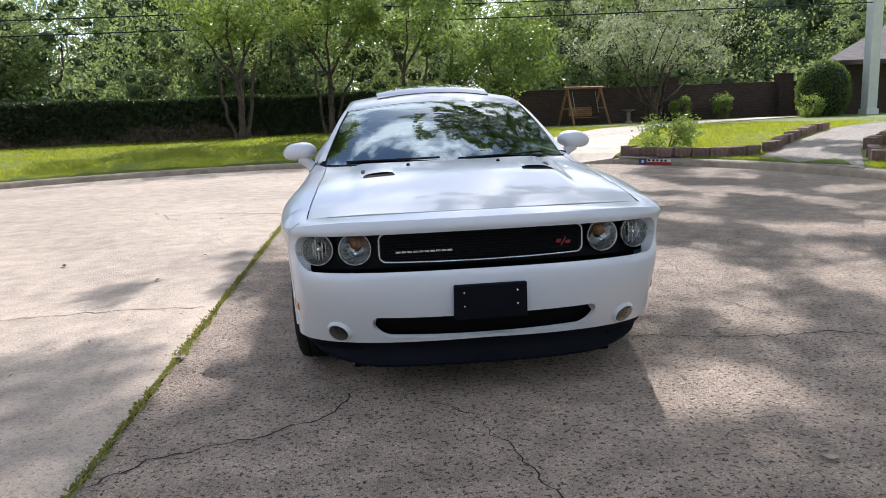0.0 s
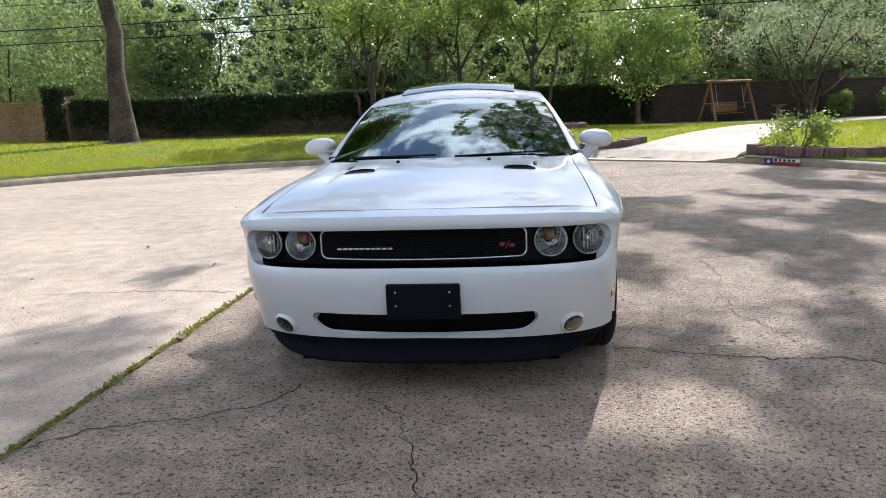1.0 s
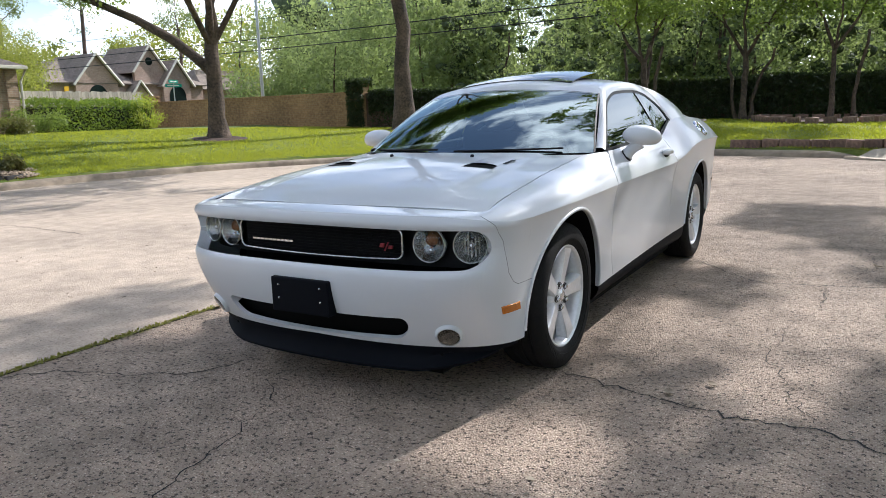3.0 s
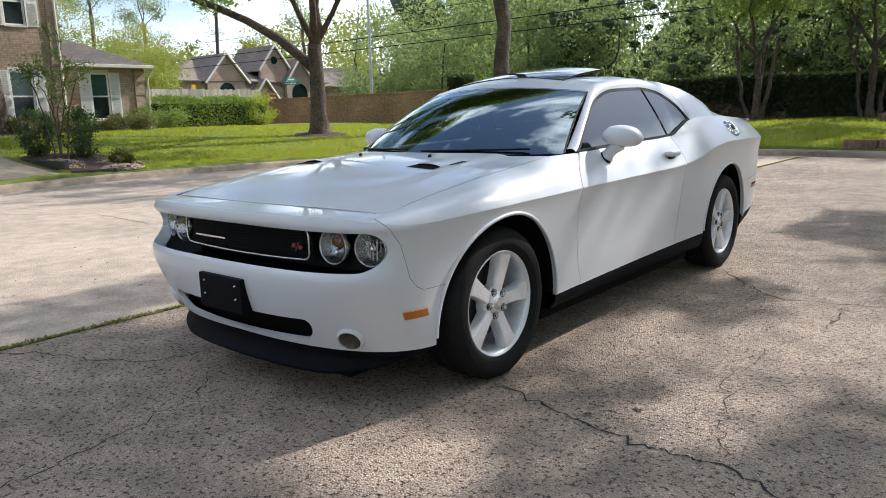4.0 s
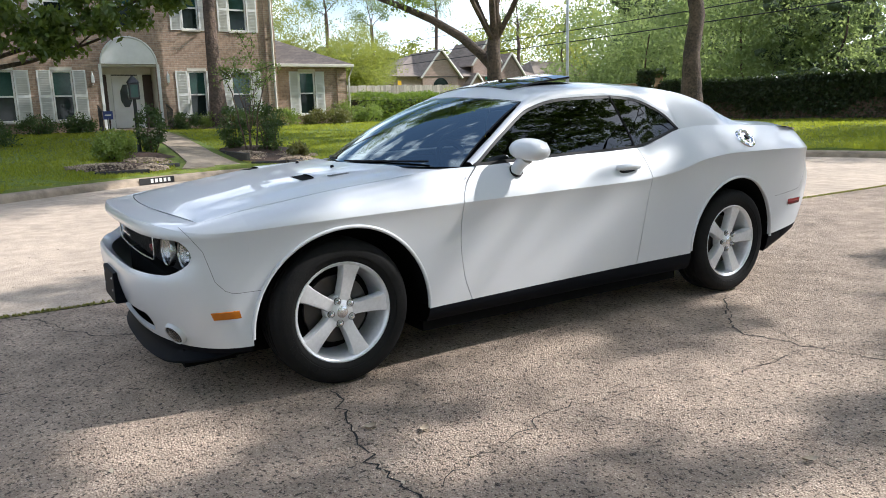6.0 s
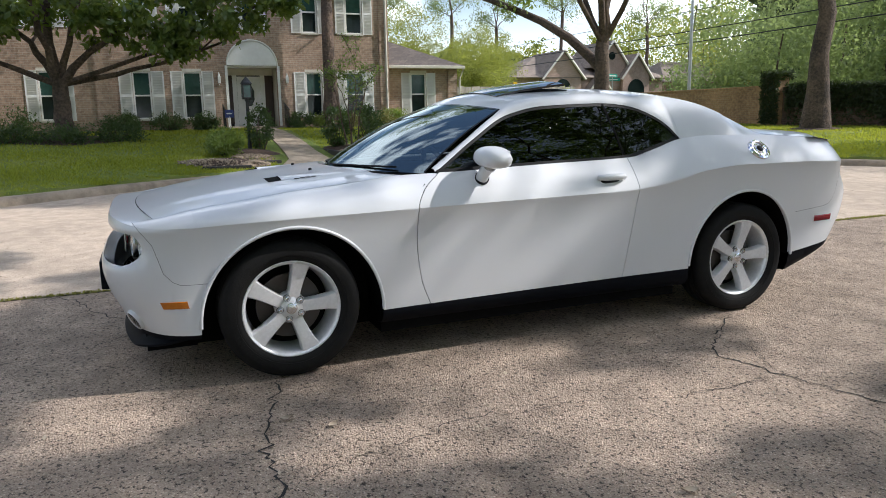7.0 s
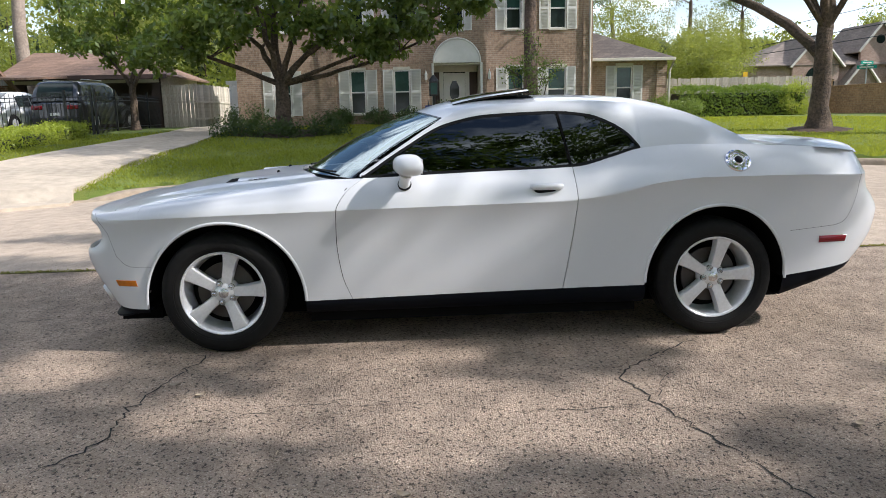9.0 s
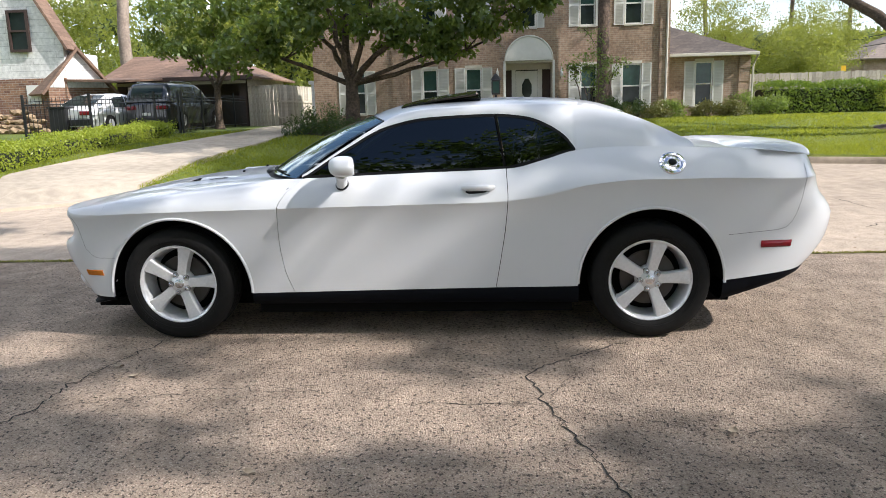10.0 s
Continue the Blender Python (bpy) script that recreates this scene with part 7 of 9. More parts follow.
def wheel(y, s, turn_deg):
    R = 0.352
    w = turned("wheel", [(0.70, 0.236), (0.845, 0.232), (0.872, 0.240), (0.884, 0.246), (0.886, 0.242), (0.880, 0.232), (0.868, 0.226), (0.84, 0.222), (0.72, 0.205)], M_ALLOY, car, label="five-spoke silver alloy wheel")
    w.matrix_basis = Matrix.Translation((0, y, R)) @ Matrix.Rotation(0 if s > 0 else math.pi, 4, "Z") @ Matrix.Rotation(radians(turn_deg), 4, "X")
    tyre = [(0.70, 0.24), (0.672, 0.27), (0.662, 0.30), (0.668, 0.330), (0.69, 0.347), (0.72, 0.352), (0.745, 0.3525), (0.749, 0.346), (0.757, 0.346), (0.761, 0.3525), (0.79, 0.353), (0.793, 0.347), (0.801, 0.347), (0.804, 0.353), (0.83, 0.3525),
            (0.834, 0.346), (0.842, 0.346), (0.846, 0.352), (0.868, 0.350), (0.888, 0.340), (0.900, 0.322), (0.905, 0.30), (0.902, 0.276), (0.8985, 0.275), (0.898, 0.268), (0.894, 0.262), (0.887, 0.248), (0.88, 0.243)]
    t = turned("tyre", tyre, M_TYRE, w, 72, "black rubber tyre", 35)
    rnd = random.Random(int(y * 10))
    for k in range(9):                       # raised moulding on the sidewall
        a = 1.9 + k * 0.075
        bm = box_bm(0.9035, 0.9062, -0.006, 0.006, 0.285, 0.308, 0.0)
        bmesh.ops.rotate(bm, verts=bm.verts[:], cent=(0, 0, 0), matrix=Matrix.Rotation(a, 3, "X"))
        part("moulding", bm, M_TYRE, t)
    turned("rotor", [(0.79, 0.02), (0.79, 0.165), (0.772, 0.165), (0.772, 0.02)], M_ROTOR, w, 40, "dark brake disc")
    turned("well", [(0.735, 0.02), (0.735, 0.215)], M_GAP, w, 40)
    turned("hub", [(0.868, 0.0005), (0.868, 0.030), (0.864, 0.036), (0.856, 0.074), (0.845, 0.080), (0.80, 0.080)], M_ALLOY, w, 40)
    cap = turned("centre_cap", [(0.8725, 0.0005), (0.8720, 0.022), (0.868, 0.029)], M_BADGE, w, 30)
    for k in range(5):
        bm = bmesh.new()
        a = 2 * math.pi * k / 5
        rows = [(0.055, 0.033, 0.862), (0.09, 0.031, 0.866), (0.14, 0.034, 0.872), (0.19, 0.040, 0.877), (0.232, 0.050, 0.879)]
        sec = []
        for r, hw, x in rows:
            ring = [(x - 0.055, r, -hw * 1.02), (x - 0.012, r, -hw * 1.0), (x - 0.002, r, -hw * 0.86), (x - 0.0005, r, -hw * 0.5), (x - 0.003, r, 0), (x - 0.0005, r, hw * 0.5), (x - 0.002, r, hw * 0.86), (x - 0.012, r, hw * 1.0), (x - 0.055, r, hw * 1.02)]
            sec.append([bm.verts.new(p) for p in ring])
        for A, B in zip(sec, sec[1:]):
            for i in range(8):
                bm.faces.new((A[i], A[i + 1], B[i + 1], B[i]))
        bmesh.ops.recalc_face_normals(bm, faces=bm.faces[:])
        bmesh.ops.rotate(bm, verts=bm.verts[:], cent=(0, 0, 0), matrix=Matrix.Rotation(a, 3, "X"))
        part("spoke", bm, M_ALLOY, w, "", True, 32)
        n = turned("lug_nut", [(0.878, 0.0005), (0.878, 0.006), (0.875, 0.0095), (0.855, 0.0105)], M_CHROME, w, 10)
        n.matrix_basis = Matrix.Rotation(a + math.pi / 5, 4, "X") @ Matrix.Translation((0.0, 0.057, 0))
        h = turned("lug_seat", [(0.863, 0.016), (0.8665, 0.017), (0.858, 0.019)], M_ROTOR, w, 14)
        h.matrix_basis = Matrix.Rotation(a + math.pi / 5, 4, "X") @ Matrix.Translation((0.0, 0.057, 0))


for s in (1, -1):
    wheel(-0.015, s, 4)
    wheel(2.870, s, 4)

# ---- mirrors, handles, filler cap ----
def ellipsoid_bm(rx, ry, rz, cut=None, n=3):
    bm = bmesh.new()
    bmesh.ops.create_icosphere(bm, subdivisions=n, radius=1.0)
    for v in bm.verts:
        x, y, z = v.co
        k = (abs(x) ** 2.6 + abs(y) ** 2.6 + abs(z) ** 2.6) ** (-1 / 2.6)
        v.co = (x * k * rx, min(y * k * ry, cut if cut is not None else 9), z * k * rz)
    return bm


for s in (1, -1):
    bm = ellipsoid_bm(0.112, 0.084, 0.058, 0.058)
    for v in bm.verts:
        v.co.z += 0.02 * v.co.y / 0.08 * 0
        v.co.x *= 1 - 0.25 * max(0, v.co.z) / 0.07
    m = part("mirror", bm, M_PAINT, car, "white door mirror on a short stalk", True, 60)
    m.matrix_basis = pose(s * 0.940, 1.072, 1.066, 0, s * 6, s * 16)
    g = part("mirror_glass", box_bm(-0.068, 0.068, 0.0582, 0.060, -0.040, 0.040, 0.0008), M_CHROME, m, "mirror glass")
    st = [(s * (0.856 + 0.075 * t), 1.045 + 0.01 * t, 0.950 + 0.075 * t ** 0.8) for t in np.linspace(0, 1, 6)]
    tube("mirror_stalk", st, [0.036, 0.033, 0.032, 0.034, 0.038, 0.042], M_PAINT, car, 14)
    base = [(s * 0.856, 1.046, 0.949), (s * 0.864, 1.045, 0.955)]
    tube("mirror_gasket", base, 0.040, M_TRIM, car, 18)
    # handle
    d = doors[0 if s > 0 else 1]
    x = float(side_x(1.86, 0.915))
    h = [(s * (x + o), y, 0.922) for y, o in ((1.772, -0.002), (1.785, 0.018), (1.81, 0.024), (1.87, 0.025), (1.91, 0.024), (1.935, 0.018), (1.945, -0.002))]
    tube("handle", h, [0.014, 0.017, 0.019, 0.019, 0.019, 0.017, 0.014], M_PAINT, d, 12, label="white pull handle")
    # flat black oval paints the shade behind the handle
    bm = disc_bm([(0, 0.0), (0.026, 0.001), (0.030, 0.004)], 20)
    for v in bm.verts:
        v.co.x *= 2.2
        v.co.z *= 0.7
    shade_oval = part("handle_shade", bm, M_TRIM, d, "", True)
    aim(shade_oval, (s * (float(side_x(1.85, 0.898)) + 0.0025), 1.85, 0.899), (s, 0, 0.35))
    lock = part("lock", disc_bm([(0, -0.003), (0.007, -0.002), (0.009, 0.001)], 12), M_TRIM, d)
    aim(lock, (s * (x + 0.027), 1.925, 0.926), (s, 0, 0.1))

cx = float(side_x(2.965, 1.043))
cap = part("fuel_cap", disc_bm([(0, -0.014), (0.024, -0.013), (0.028, -0.008), (0.042, -0.007), (0.046, -0.014), (0.056, -0.015), (0.066, -0.010), (0.072, 0.004)], 40), M_CHROME, car, "round chrome fuel filler cap", True, 30)
aim(cap, (cx + 0.003, 2.972, 1.040), (1, 0, 0.85))
cap.matrix_basis = cap.matrix_basis @ Matrix.Scale(1.1, 4)
part("cap_centre", disc_bm([(0, -0.0165), (0.020, -0.0155), (0.022, -0.012)], 24), M_TRIM, cap, "dark centre", True)
for k in range(6):
    b = part("cap_bolt", disc_bm([(0, -0.0185), (0.004, -0.018), (0.005, -0.014)], 8), M_CHROME, cap)
    b.matrix_basis = Matrix.Translation((0.056 * math.cos(k * math.pi / 3), 0, 0.056 * math.sin(k * math.pi / 3)))

# ---- cabin ----
def seat(x, y, scale=1.0):
    s = thing("seat", (x, y, 0.45))
    s.parent = car
    s.matrix_basis = pose(x, y, 0.40)
    s["label"] = "dark bucket seat"
    part("cushion", box_bm(-0.25, 0.25, -0.25, 0.28, 0.0, 0.18, 0.05), M_SEAT, s, "", True, 60)
    bm = box_bm(-0.25, 0.25, -0.08, 0.08, 0.0, 0.58, 0.05)
    bmesh.ops.rotate(bm, verts=bm.verts[:], cent=(0, 0, 0), matrix=Matrix.Rotation(radians(-16), 3, "X"))
    bmesh.ops.translate(bm, verts=bm.verts[:], vec=(0, 0.28, 0.12))
    part("backrest", bm, M_SEAT, s, "", True, 60)
    bm = ellipsoid_bm(0.13, 0.06, 0.095)
    bmesh.ops.translate(bm, verts=bm.verts[:], vec=(0, 0.50, 0.78))
    part("headrest", bm, M_SEAT_LIGHT, s, "grey headrest", True)


for x in (0.36, -0.36):
    seat(x, 1.35)
box("rear_seat", -0.58, 0.58, 2.3, 2.5, 0.5, 1.0, M_SEAT, car, bevel=0.05)
box("dashboard", -0.70, 0.70, 0.55, 0.92, 0.62, 0.955, M_SEAT, car, bevel=0.06)
box("cabin_floor", -0.70, 0.70, 0.5, 3.0, 0.36, 0.42, M_GAP, car)
for s in (1, -1):
    box("door_lining", min(s * 0.74, s * 0.77), max(s * 0.74, s * 0.77), 0.75, 2.4, 0.4, 0.96, M_SEAT, car, bevel=0.01)
ring = [(0.36 + 0.185 * math.cos(t), 1.0 - 0.07 * math.sin(t), 0.93 + 0.17 * math.sin(t)) for t in np.linspace(0, 2 * math.pi, 33)]
sw = tube("steering_wheel", ring, 0.016, M_SEAT, car, 8)
tube("wheel_boss", [(0.18, 1.0, 0.93), (0.36, 0.99, 0.91), (0.54, 1.0, 0.93)], 0.025, M_SEAT, sw, 8)
rm = part("rear_view_mirror", box_bm(-0.11, 0.11, -0.012, 0.012, -0.03, 0.03, 0.01), M_TRIM, car)
rm.matrix_basis = pose(0, 1.13, 1.27, -12, 0, 0)
tube("mirror_arm", [(0, 1.13, 1.27), (0, 1.10, 1.335)], 0.008, M_TRIM, car, 6)

# ---- houses ----
def wall_face(name, origin, along, z0, z1, openings, mat, parent, depth=0.18, label=""):
    """An upright wall from origin along a direction, with real openings (a0, a1, z0, z1) and their reveals."""
    ox, oy = origin
    (ex, ey) = along
    L = math.hypot(ex - ox, ey - oy)
    ux, uy = (ex - ox) / L, (ey - oy) / L
    nx, ny = uy, -ux                         # outward
    cu = sorted({0.0, L, *[o[0] for o in openings], *[o[1] for o in openings]})
    cz = sorted({z0, z1, *[o[2] for o in openings], *[o[3] for o in openings]})
    V, F, seen = [], [], {}

    def vert(a, z, d):
        k = (round(a, 4), round(z, 4), round(d, 4))
        if k not in seen:
            seen[k] = len(V)
            V.append((ox + ux * a - nx * d, oy + uy * a - ny * d, z))
        return seen[k]
    for a0, a1 in zip(cu, cu[1:]):
        for b0, b1 in zip(cz, cz[1:]):
            am, bm_ = (a0 + a1) / 2, (b0 + b1) / 2
            if any(o[0] < am < o[1] and o[2] < bm_ < o[3] for o in openings):
                continue
            F.append((vert(a0, b0, 0), vert(a1, b0, 0), vert(a1, b1, 0), vert(a0, b1, 0)))
            F.append((vert(a0, b0, depth), vert(a0, b1, depth), vert(a1, b1, depth), vert(a1, b0, depth)))
    for a0, a1, b0, b1 in openings:
        for p, q in (((a0, b0), (a1, b0)), ((a1, b0), (a1, b1)), ((a1, b1), (a0, b1)), ((a0, b1), (a0, b0))):
            F.append((vert(*p, 0), vert(*q, 0), vert(*q, depth), vert(*p, depth)))
    return link_mesh(name, V, F, mat, parent, label)


M_PANE_UP = material("upper_pane", (0.035, 0.085, 0.07), 0.08, color2=(0.02, 0.05, 0.042), spec=0.35)


def sash_window(parent, x, y0, y1, z0, z1, shutters=0.36, sill=True, outward=1.0):
    """Double-hung window in a wall that faces +x, with a pair of louvred shutters."""
    w = box("window", x - 0.12, x - 0.10, y0 + 0.04, y1 - 0.04, z0 + 0.04, z1 - 0.04, M_BLACK, parent, "double-hung window with a white frame")
    f = 0.05
    for a, b, c, d in ((y0, y0 + f, z0, z1), (y1 - f, y1, z0, z1), (y0 + f, y1 - f, z1 - f, z1), (y0 + f, y1 - f, z0, z0 + f)):
        box("frame", x - 0.10, x - 0.02, a, b, c, d, M_WHITE, w)
    zm = (z0 + z1) / 2
    box("meeting_rail", x - 0.085, x - 0.035, y0 + f, y1 - f, zm - 0.025, zm + 0.025, M_WHITE, w)
    box("pane", x - 0.078, x - 0.072, y0 + f, y1 - f, zm + 0.025, z1 - f, M_PANE_UP, w)
    box("pane", x - 0.090, x - 0.084, y0 + f, y1 - f, z0 + f, zm - 0.025, M_PANE, w)
    box("lintel", x - 0.01, x + 0.012, y0 - 0.02, y1 + 0.02, z1 + 0.004, z1 + 0.11, M_CREAM, w)
    if sill:
        box("sill", x - 0.02, x + 0.05, y0 - 0.03, y1 + 0.03, z0 - 0.06, z0 - 0.004, M_CREAM, w, bevel=0.006)
    if shutters:
        for a, b in ((y0 - shutters - 0.01, y0 - 0.01), (y1 + 0.01, y1 + shutters + 0.01)):
            s = box("shutter", x + 0.002, x + 0.022, a, b, z0 - 0.02, z1 + 0.02, M_WHITE, w, "white louvred shutter")
            for c0, c1 in ((z0, zm - 0.04), (zm + 0.04, z1)):
                n = 14
                for k in range(n):
                    zz = c0 + (c1 - c0) * (k + 0.2) / n
                    bm = bmesh.new()
                    vs = [bm.verts.new(p) for p in ((x + 0.024, a + 0.05, zz), (x + 0.024, b - 0.05, zz), (x + 0.036, b - 0.05, zz + (c1 - c0) / n * 0.7), (x + 0.036, a + 0.05, zz + (c1 - c0) / n * 0.7))]
                    bm.faces.new(vs)
                    bmesh.ops.solidify(bm, geom=bm.faces[:], thickness=0.004)
                    if k == 0:
                        first = part("louvre", bm, M_WHITE, s)
                        first_z = zz
                    else:
                        bm.free()
                        cp = new("louvre", first.data)
                        cp.parent = s
                        cp.location.z = zz - first_z
    return w


HX, HZ = -23.0, 0.72
house = thing("house", (0, 0, 0), "two-storey tan brick house with white shutters and an arched entry", "house")
GROUND = [(6.67, 7.39, 0.36), (5.14, 5.76, 0.42), (0.84, 1.45, 0.40), (-0.80, -0.22, 0.42), (-3.65, -3.0, 0.38)]
UPPER = [(5.09, 5.67, 0.38), (6.74, 7.39, 0.38), (0.84, 1.45, 0.38), (-0.80, -0.22, 0.38), (-3.65, -3.0, 0.38), (2.95, 3.5, 0.3)]
Y0, Y1, Y2 = -5.0, 8.4, 11.53
HXW = HX - 0.6                                # the wing stands back a little
ops = [(a - Y0, b - Y0, 1.34, 2.94) for a, b, _ in GROUND if b < Y1] + [(a - Y0, b - Y0, 4.36, 5.85) for a, b, _ in UPPER] + [(2.36 - Y0, 4.10 - Y0, HZ + 0.30, 3.17)]
wall_face("front_wall", (HX, Y0), (HX, Y1), HZ - 0.2, 6.6, ops, M_BRICK_HOUSE, house)
wall_face("wing_wall", (HXW, Y1 - 0.1), (HXW, Y2), HZ - 0.2, 3.24, [(9.50 - Y1 + 0.1, 10.16 - Y1 + 0.1, 1.34, 2.97)], M_BRICK_HOUSE, house)
wall_face("side_wall", (HX - 0.01, Y1), (HX - 1.0, Y1), HZ - 0.2, 3.0, [], M_BRICK_HOUSE, house)
wall_face("side_wall", (HXW, Y2), (HX - 9, Y2), HZ - 0.2, 3.24, [], M_BRICK_HOUSE, house)
wall_face("side_wall", (HX - 0.01, Y1), (HX - 6, Y1), 2.9, 6.6, [], M_BRICK_HOUSE, house)
wall_face("side_wall", (HX - 9, Y1), (HX - 5.8, Y1), HZ - 0.2, 3.24, [], M_BRICK_HOUSE, house)
wall_face("side_wall", (HX - 6, Y0), (HX, Y0), HZ - 0.2, 6.6, [], M_BRICK_HOUSE, house)
wall_face("back_wall", (HX - 9, Y2), (HX - 9, Y1), HZ - 0.2, 3.24, [], M_BRICK_HOUSE, house)
wall_face("back_wall", (HX - 6, Y1), (HX - 6, Y0), HZ - 0.2, 6.6, [], M_BRICK_HOUSE, house)
for a, b, sh in GROUND:
    sash_window(house, HX, a, b, 1.34, 2.94, sh)
sash_window(house, HXW, 9.50, 10.16, 1.34, 2.97, 0.39)
for a, b, sh in UPPER:
    sash_window(house, HX, a, b, 4.36, 5.85, sh)
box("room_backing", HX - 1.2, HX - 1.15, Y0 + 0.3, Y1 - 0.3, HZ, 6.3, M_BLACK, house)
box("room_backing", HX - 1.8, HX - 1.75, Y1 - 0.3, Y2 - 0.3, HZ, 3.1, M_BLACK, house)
for a, b in ((-1.95, -1.34), (8.02, 8.38), (11.10, 11.52)):
    px = HXW if a > 10 else HX
    box("pilaster", px - 0.02, px + 0.05, a, b, HZ - 0.1, 3.1 if a > 10 else 6.5, M_BRICK_HOUSE, house)
for k in range(8):                            # raised brick quoins
    for yq in (8.02, 11.11):
        if yq > 10 and k > 4:
            continue
        qx = HXW if yq > 10 else HX
        box("quoin", qx + 0.05, qx + 0.075, yq - 0.005, yq + 0.37, HZ + 0.05 + k * 0.48, HZ + 0.43 + k * 0.48, M_BRICK_HOUSE, house)


def prism(name, pts, x0, x1, mat, parent, label=""):
    """A flat outline in y, z carried from x0 to x1."""
    n = len(pts)
    V = [(x0, y, z) for y, z in pts] + [(x1, y, z) for y, z in pts]
    F = [tuple(range(n)), tuple(range(n, 2 * n))[::-1]] + [(i, n + i, n + (i + 1) % n, (i + 1) % n) for i in range(n)]
    bm = bmesh.new()
    vs = [bm.verts.new(v) for v in V]
    for f in F:
        bm.faces.new([vs[i] for i in f])
    bmesh.ops.recalc_face_normals(bm, faces=bm.faces[:])
    return part(name, bm, mat, parent, label)


# arched white pediment over the entry
AC, AR, AZ = 3.23, 0.885, 3.17
arc = [(AC + AR * math.cos(t), AZ + AR * math.sin(t)) for t in np.linspace(0, math.pi, 22)]
prism("pediment", arc, HX + 0.002, HX + 0.05, M_WHITE, house, "white semicircular pediment")
ring = [(HX + 0.05, y, z) for y, z in arc]
tube("arch_moulding", ring, 0.035, M_WHITE, house, 6)
entry = thing("entry")
entry.parent = house
entry["label"] = "recessed entry with a pale front door"
box("ceiling_panel", HX - 1.0, HX - 0.02, 2.36, 4.10, 3.10, 3.16, M_CREAM, entry)
box("side_panel", HX - 1.0, HX - 0.19, 2.30, 2.36, HZ + 0.3, 3.1, M_CREAM, entry)
box("side_panel", HX - 1.0, HX - 0.19, 4.10, 4.16, HZ + 0.3, 3.1, M_CREAM, entry)
box("transom_panel", HX - 0.98, HX - 0.93, 2.37, 4.09, 2.88, 3.10, M_CREAM, entry)
box("door_frame", HX - 0.99, HX - 0.92, 2.60, 2.76, HZ + 0.3, 2.88, M_WHITE, entry)
box("door_frame", HX - 0.99, HX - 0.92, 3.62, 3.78, HZ + 0.3, 2.88, M_WHITE, entry)
fd = box("front_door", HX - 0.97, HX - 0.93, 2.77, 3.61, HZ + 0.32, 2.84, M_WHITE, entry, "pale front door with an octagonal glass")
octo = [(3.19 + 0.20 * math.cos(t), 2.15 + 0.42 * math.sin(t)) for t in [math.pi / 8 + k * math.pi / 4 for k in range(8)]]
prism("door_glass", octo, HX - 0.928, HX - 0.915, M_PANE, fd)
for a, b in ((2.38, 2.60), (3.78, 4.08)):
    box("sidelight", HX - 0.96, HX - 0.90, a, b, HZ + 0.4, 2.86, M_DARKTRIM, entry, "narrow dark sidelight")
for yy in (2.30, 4.14):
    box("column", HX - 0.03, HX + 0.03, yy - 0.03, yy + 0.06, HZ + 0.3, 3.17, M_WHITE, entry)
step = box("step", HX - 1.0, HX + 0.55, 2.2, 4.25, HZ - 0.1, HZ + 0.30, M_CURB, entry, bevel=0.02)
box("step", HX + 0.55, HX + 0.95, 2.3, 4.15, HZ - 0.1, HZ + 0.15, M_CURB, entry, bevel=0.02)
for y in (2.1, 4.3):
    r = thing("railing")
    r.parent = house
    r["label"] = "black iron handrail"
    for k in range(6):
        tube("baluster", [(HX + 0.1 + 0.16 * k, y, HZ + 0.15 - 0.04 * k), (HX + 0.1 + 0.16 * k, y, HZ + 1.08 - 0.04 * k)], 0.012, M_IRON, r, 6)
    tube("rail", [(HX + 0.05, y, HZ + 1.1), (HX + 0.5, y, HZ + 1.0), (HX + 0.95, y, HZ + 0.88)], 0.02, M_IRON, r, 6)
for y in (2.05, 4.45):
    s = box("wall_lantern", HX + 0.02, HX + 0.12, y - 0.05, y + 0.05, 2.55, 2.80, M_WHITE, house, "white wall lantern", bevel=0.02)
    tube("finial", [(HX + 0.07, y, 2.8), (HX + 0.07, y, 2.93)], [0.04, 0.006], M_WHITE, s, 8)
    tube("bracket", [(HX, y, 2.5), (HX + 0.07, y, 2.52)], 0.015, M_WHITE, s, 6)
# roofs and gutters
def roof_faces(name, V, F, mat, parent, label=""):
    bm = bmesh.new()
    vs = [bm.verts.new(v) for v in V]
    for f in F:
        bm.faces.new([vs[i] for i in f])
    bmesh.ops.recalc_face_normals(bm, faces=bm.faces[:])
    bmesh.ops.solidify(bm, geom=bm.faces[:], thickness=0.08)
    return part(name, bm, mat, parent, label)


roof_faces("roof", [(HX + 0.4, Y0 - 0.4, 6.55), (HX + 0.4, Y1 + 0.4, 6.55), (HX - 6.4, Y1 + 0.4, 6.55), (HX - 6.4, Y0 - 0.4, 6.55), (HX - 3, Y0 + 3.0, 8.2), (HX - 3, Y1 - 3.0, 8.2)],
           [(0, 1, 5, 4), (1, 2, 5), (2, 3, 4, 5), (3, 0, 4)], M_ROOF, house, "grey shingle hip roof")
roof_faces("wing_roof", [(HXW + 0.38, Y1 + 0.0, 3.26), (HXW + 0.38, Y2 + 0.17, 3.26), (HX - 9.3, Y2 + 0.17, 3.26), (HX - 9.3, Y1, 3.26), (HX - 3.6, Y1 + 0.0, 4.82), (HX - 6.0, Y1 + 0.0, 4.82)],
           [(0, 1, 4), (1, 2, 5, 4), (2, 3, 5)], M_ROOF, house, "grey shingle wing roof")
box("gutter", HXW + 0.30, HXW + 0.42, Y1 + 0.05, Y2 + 0.19, 3.14, 3.26, M_CREAM, house, bevel=0.02)
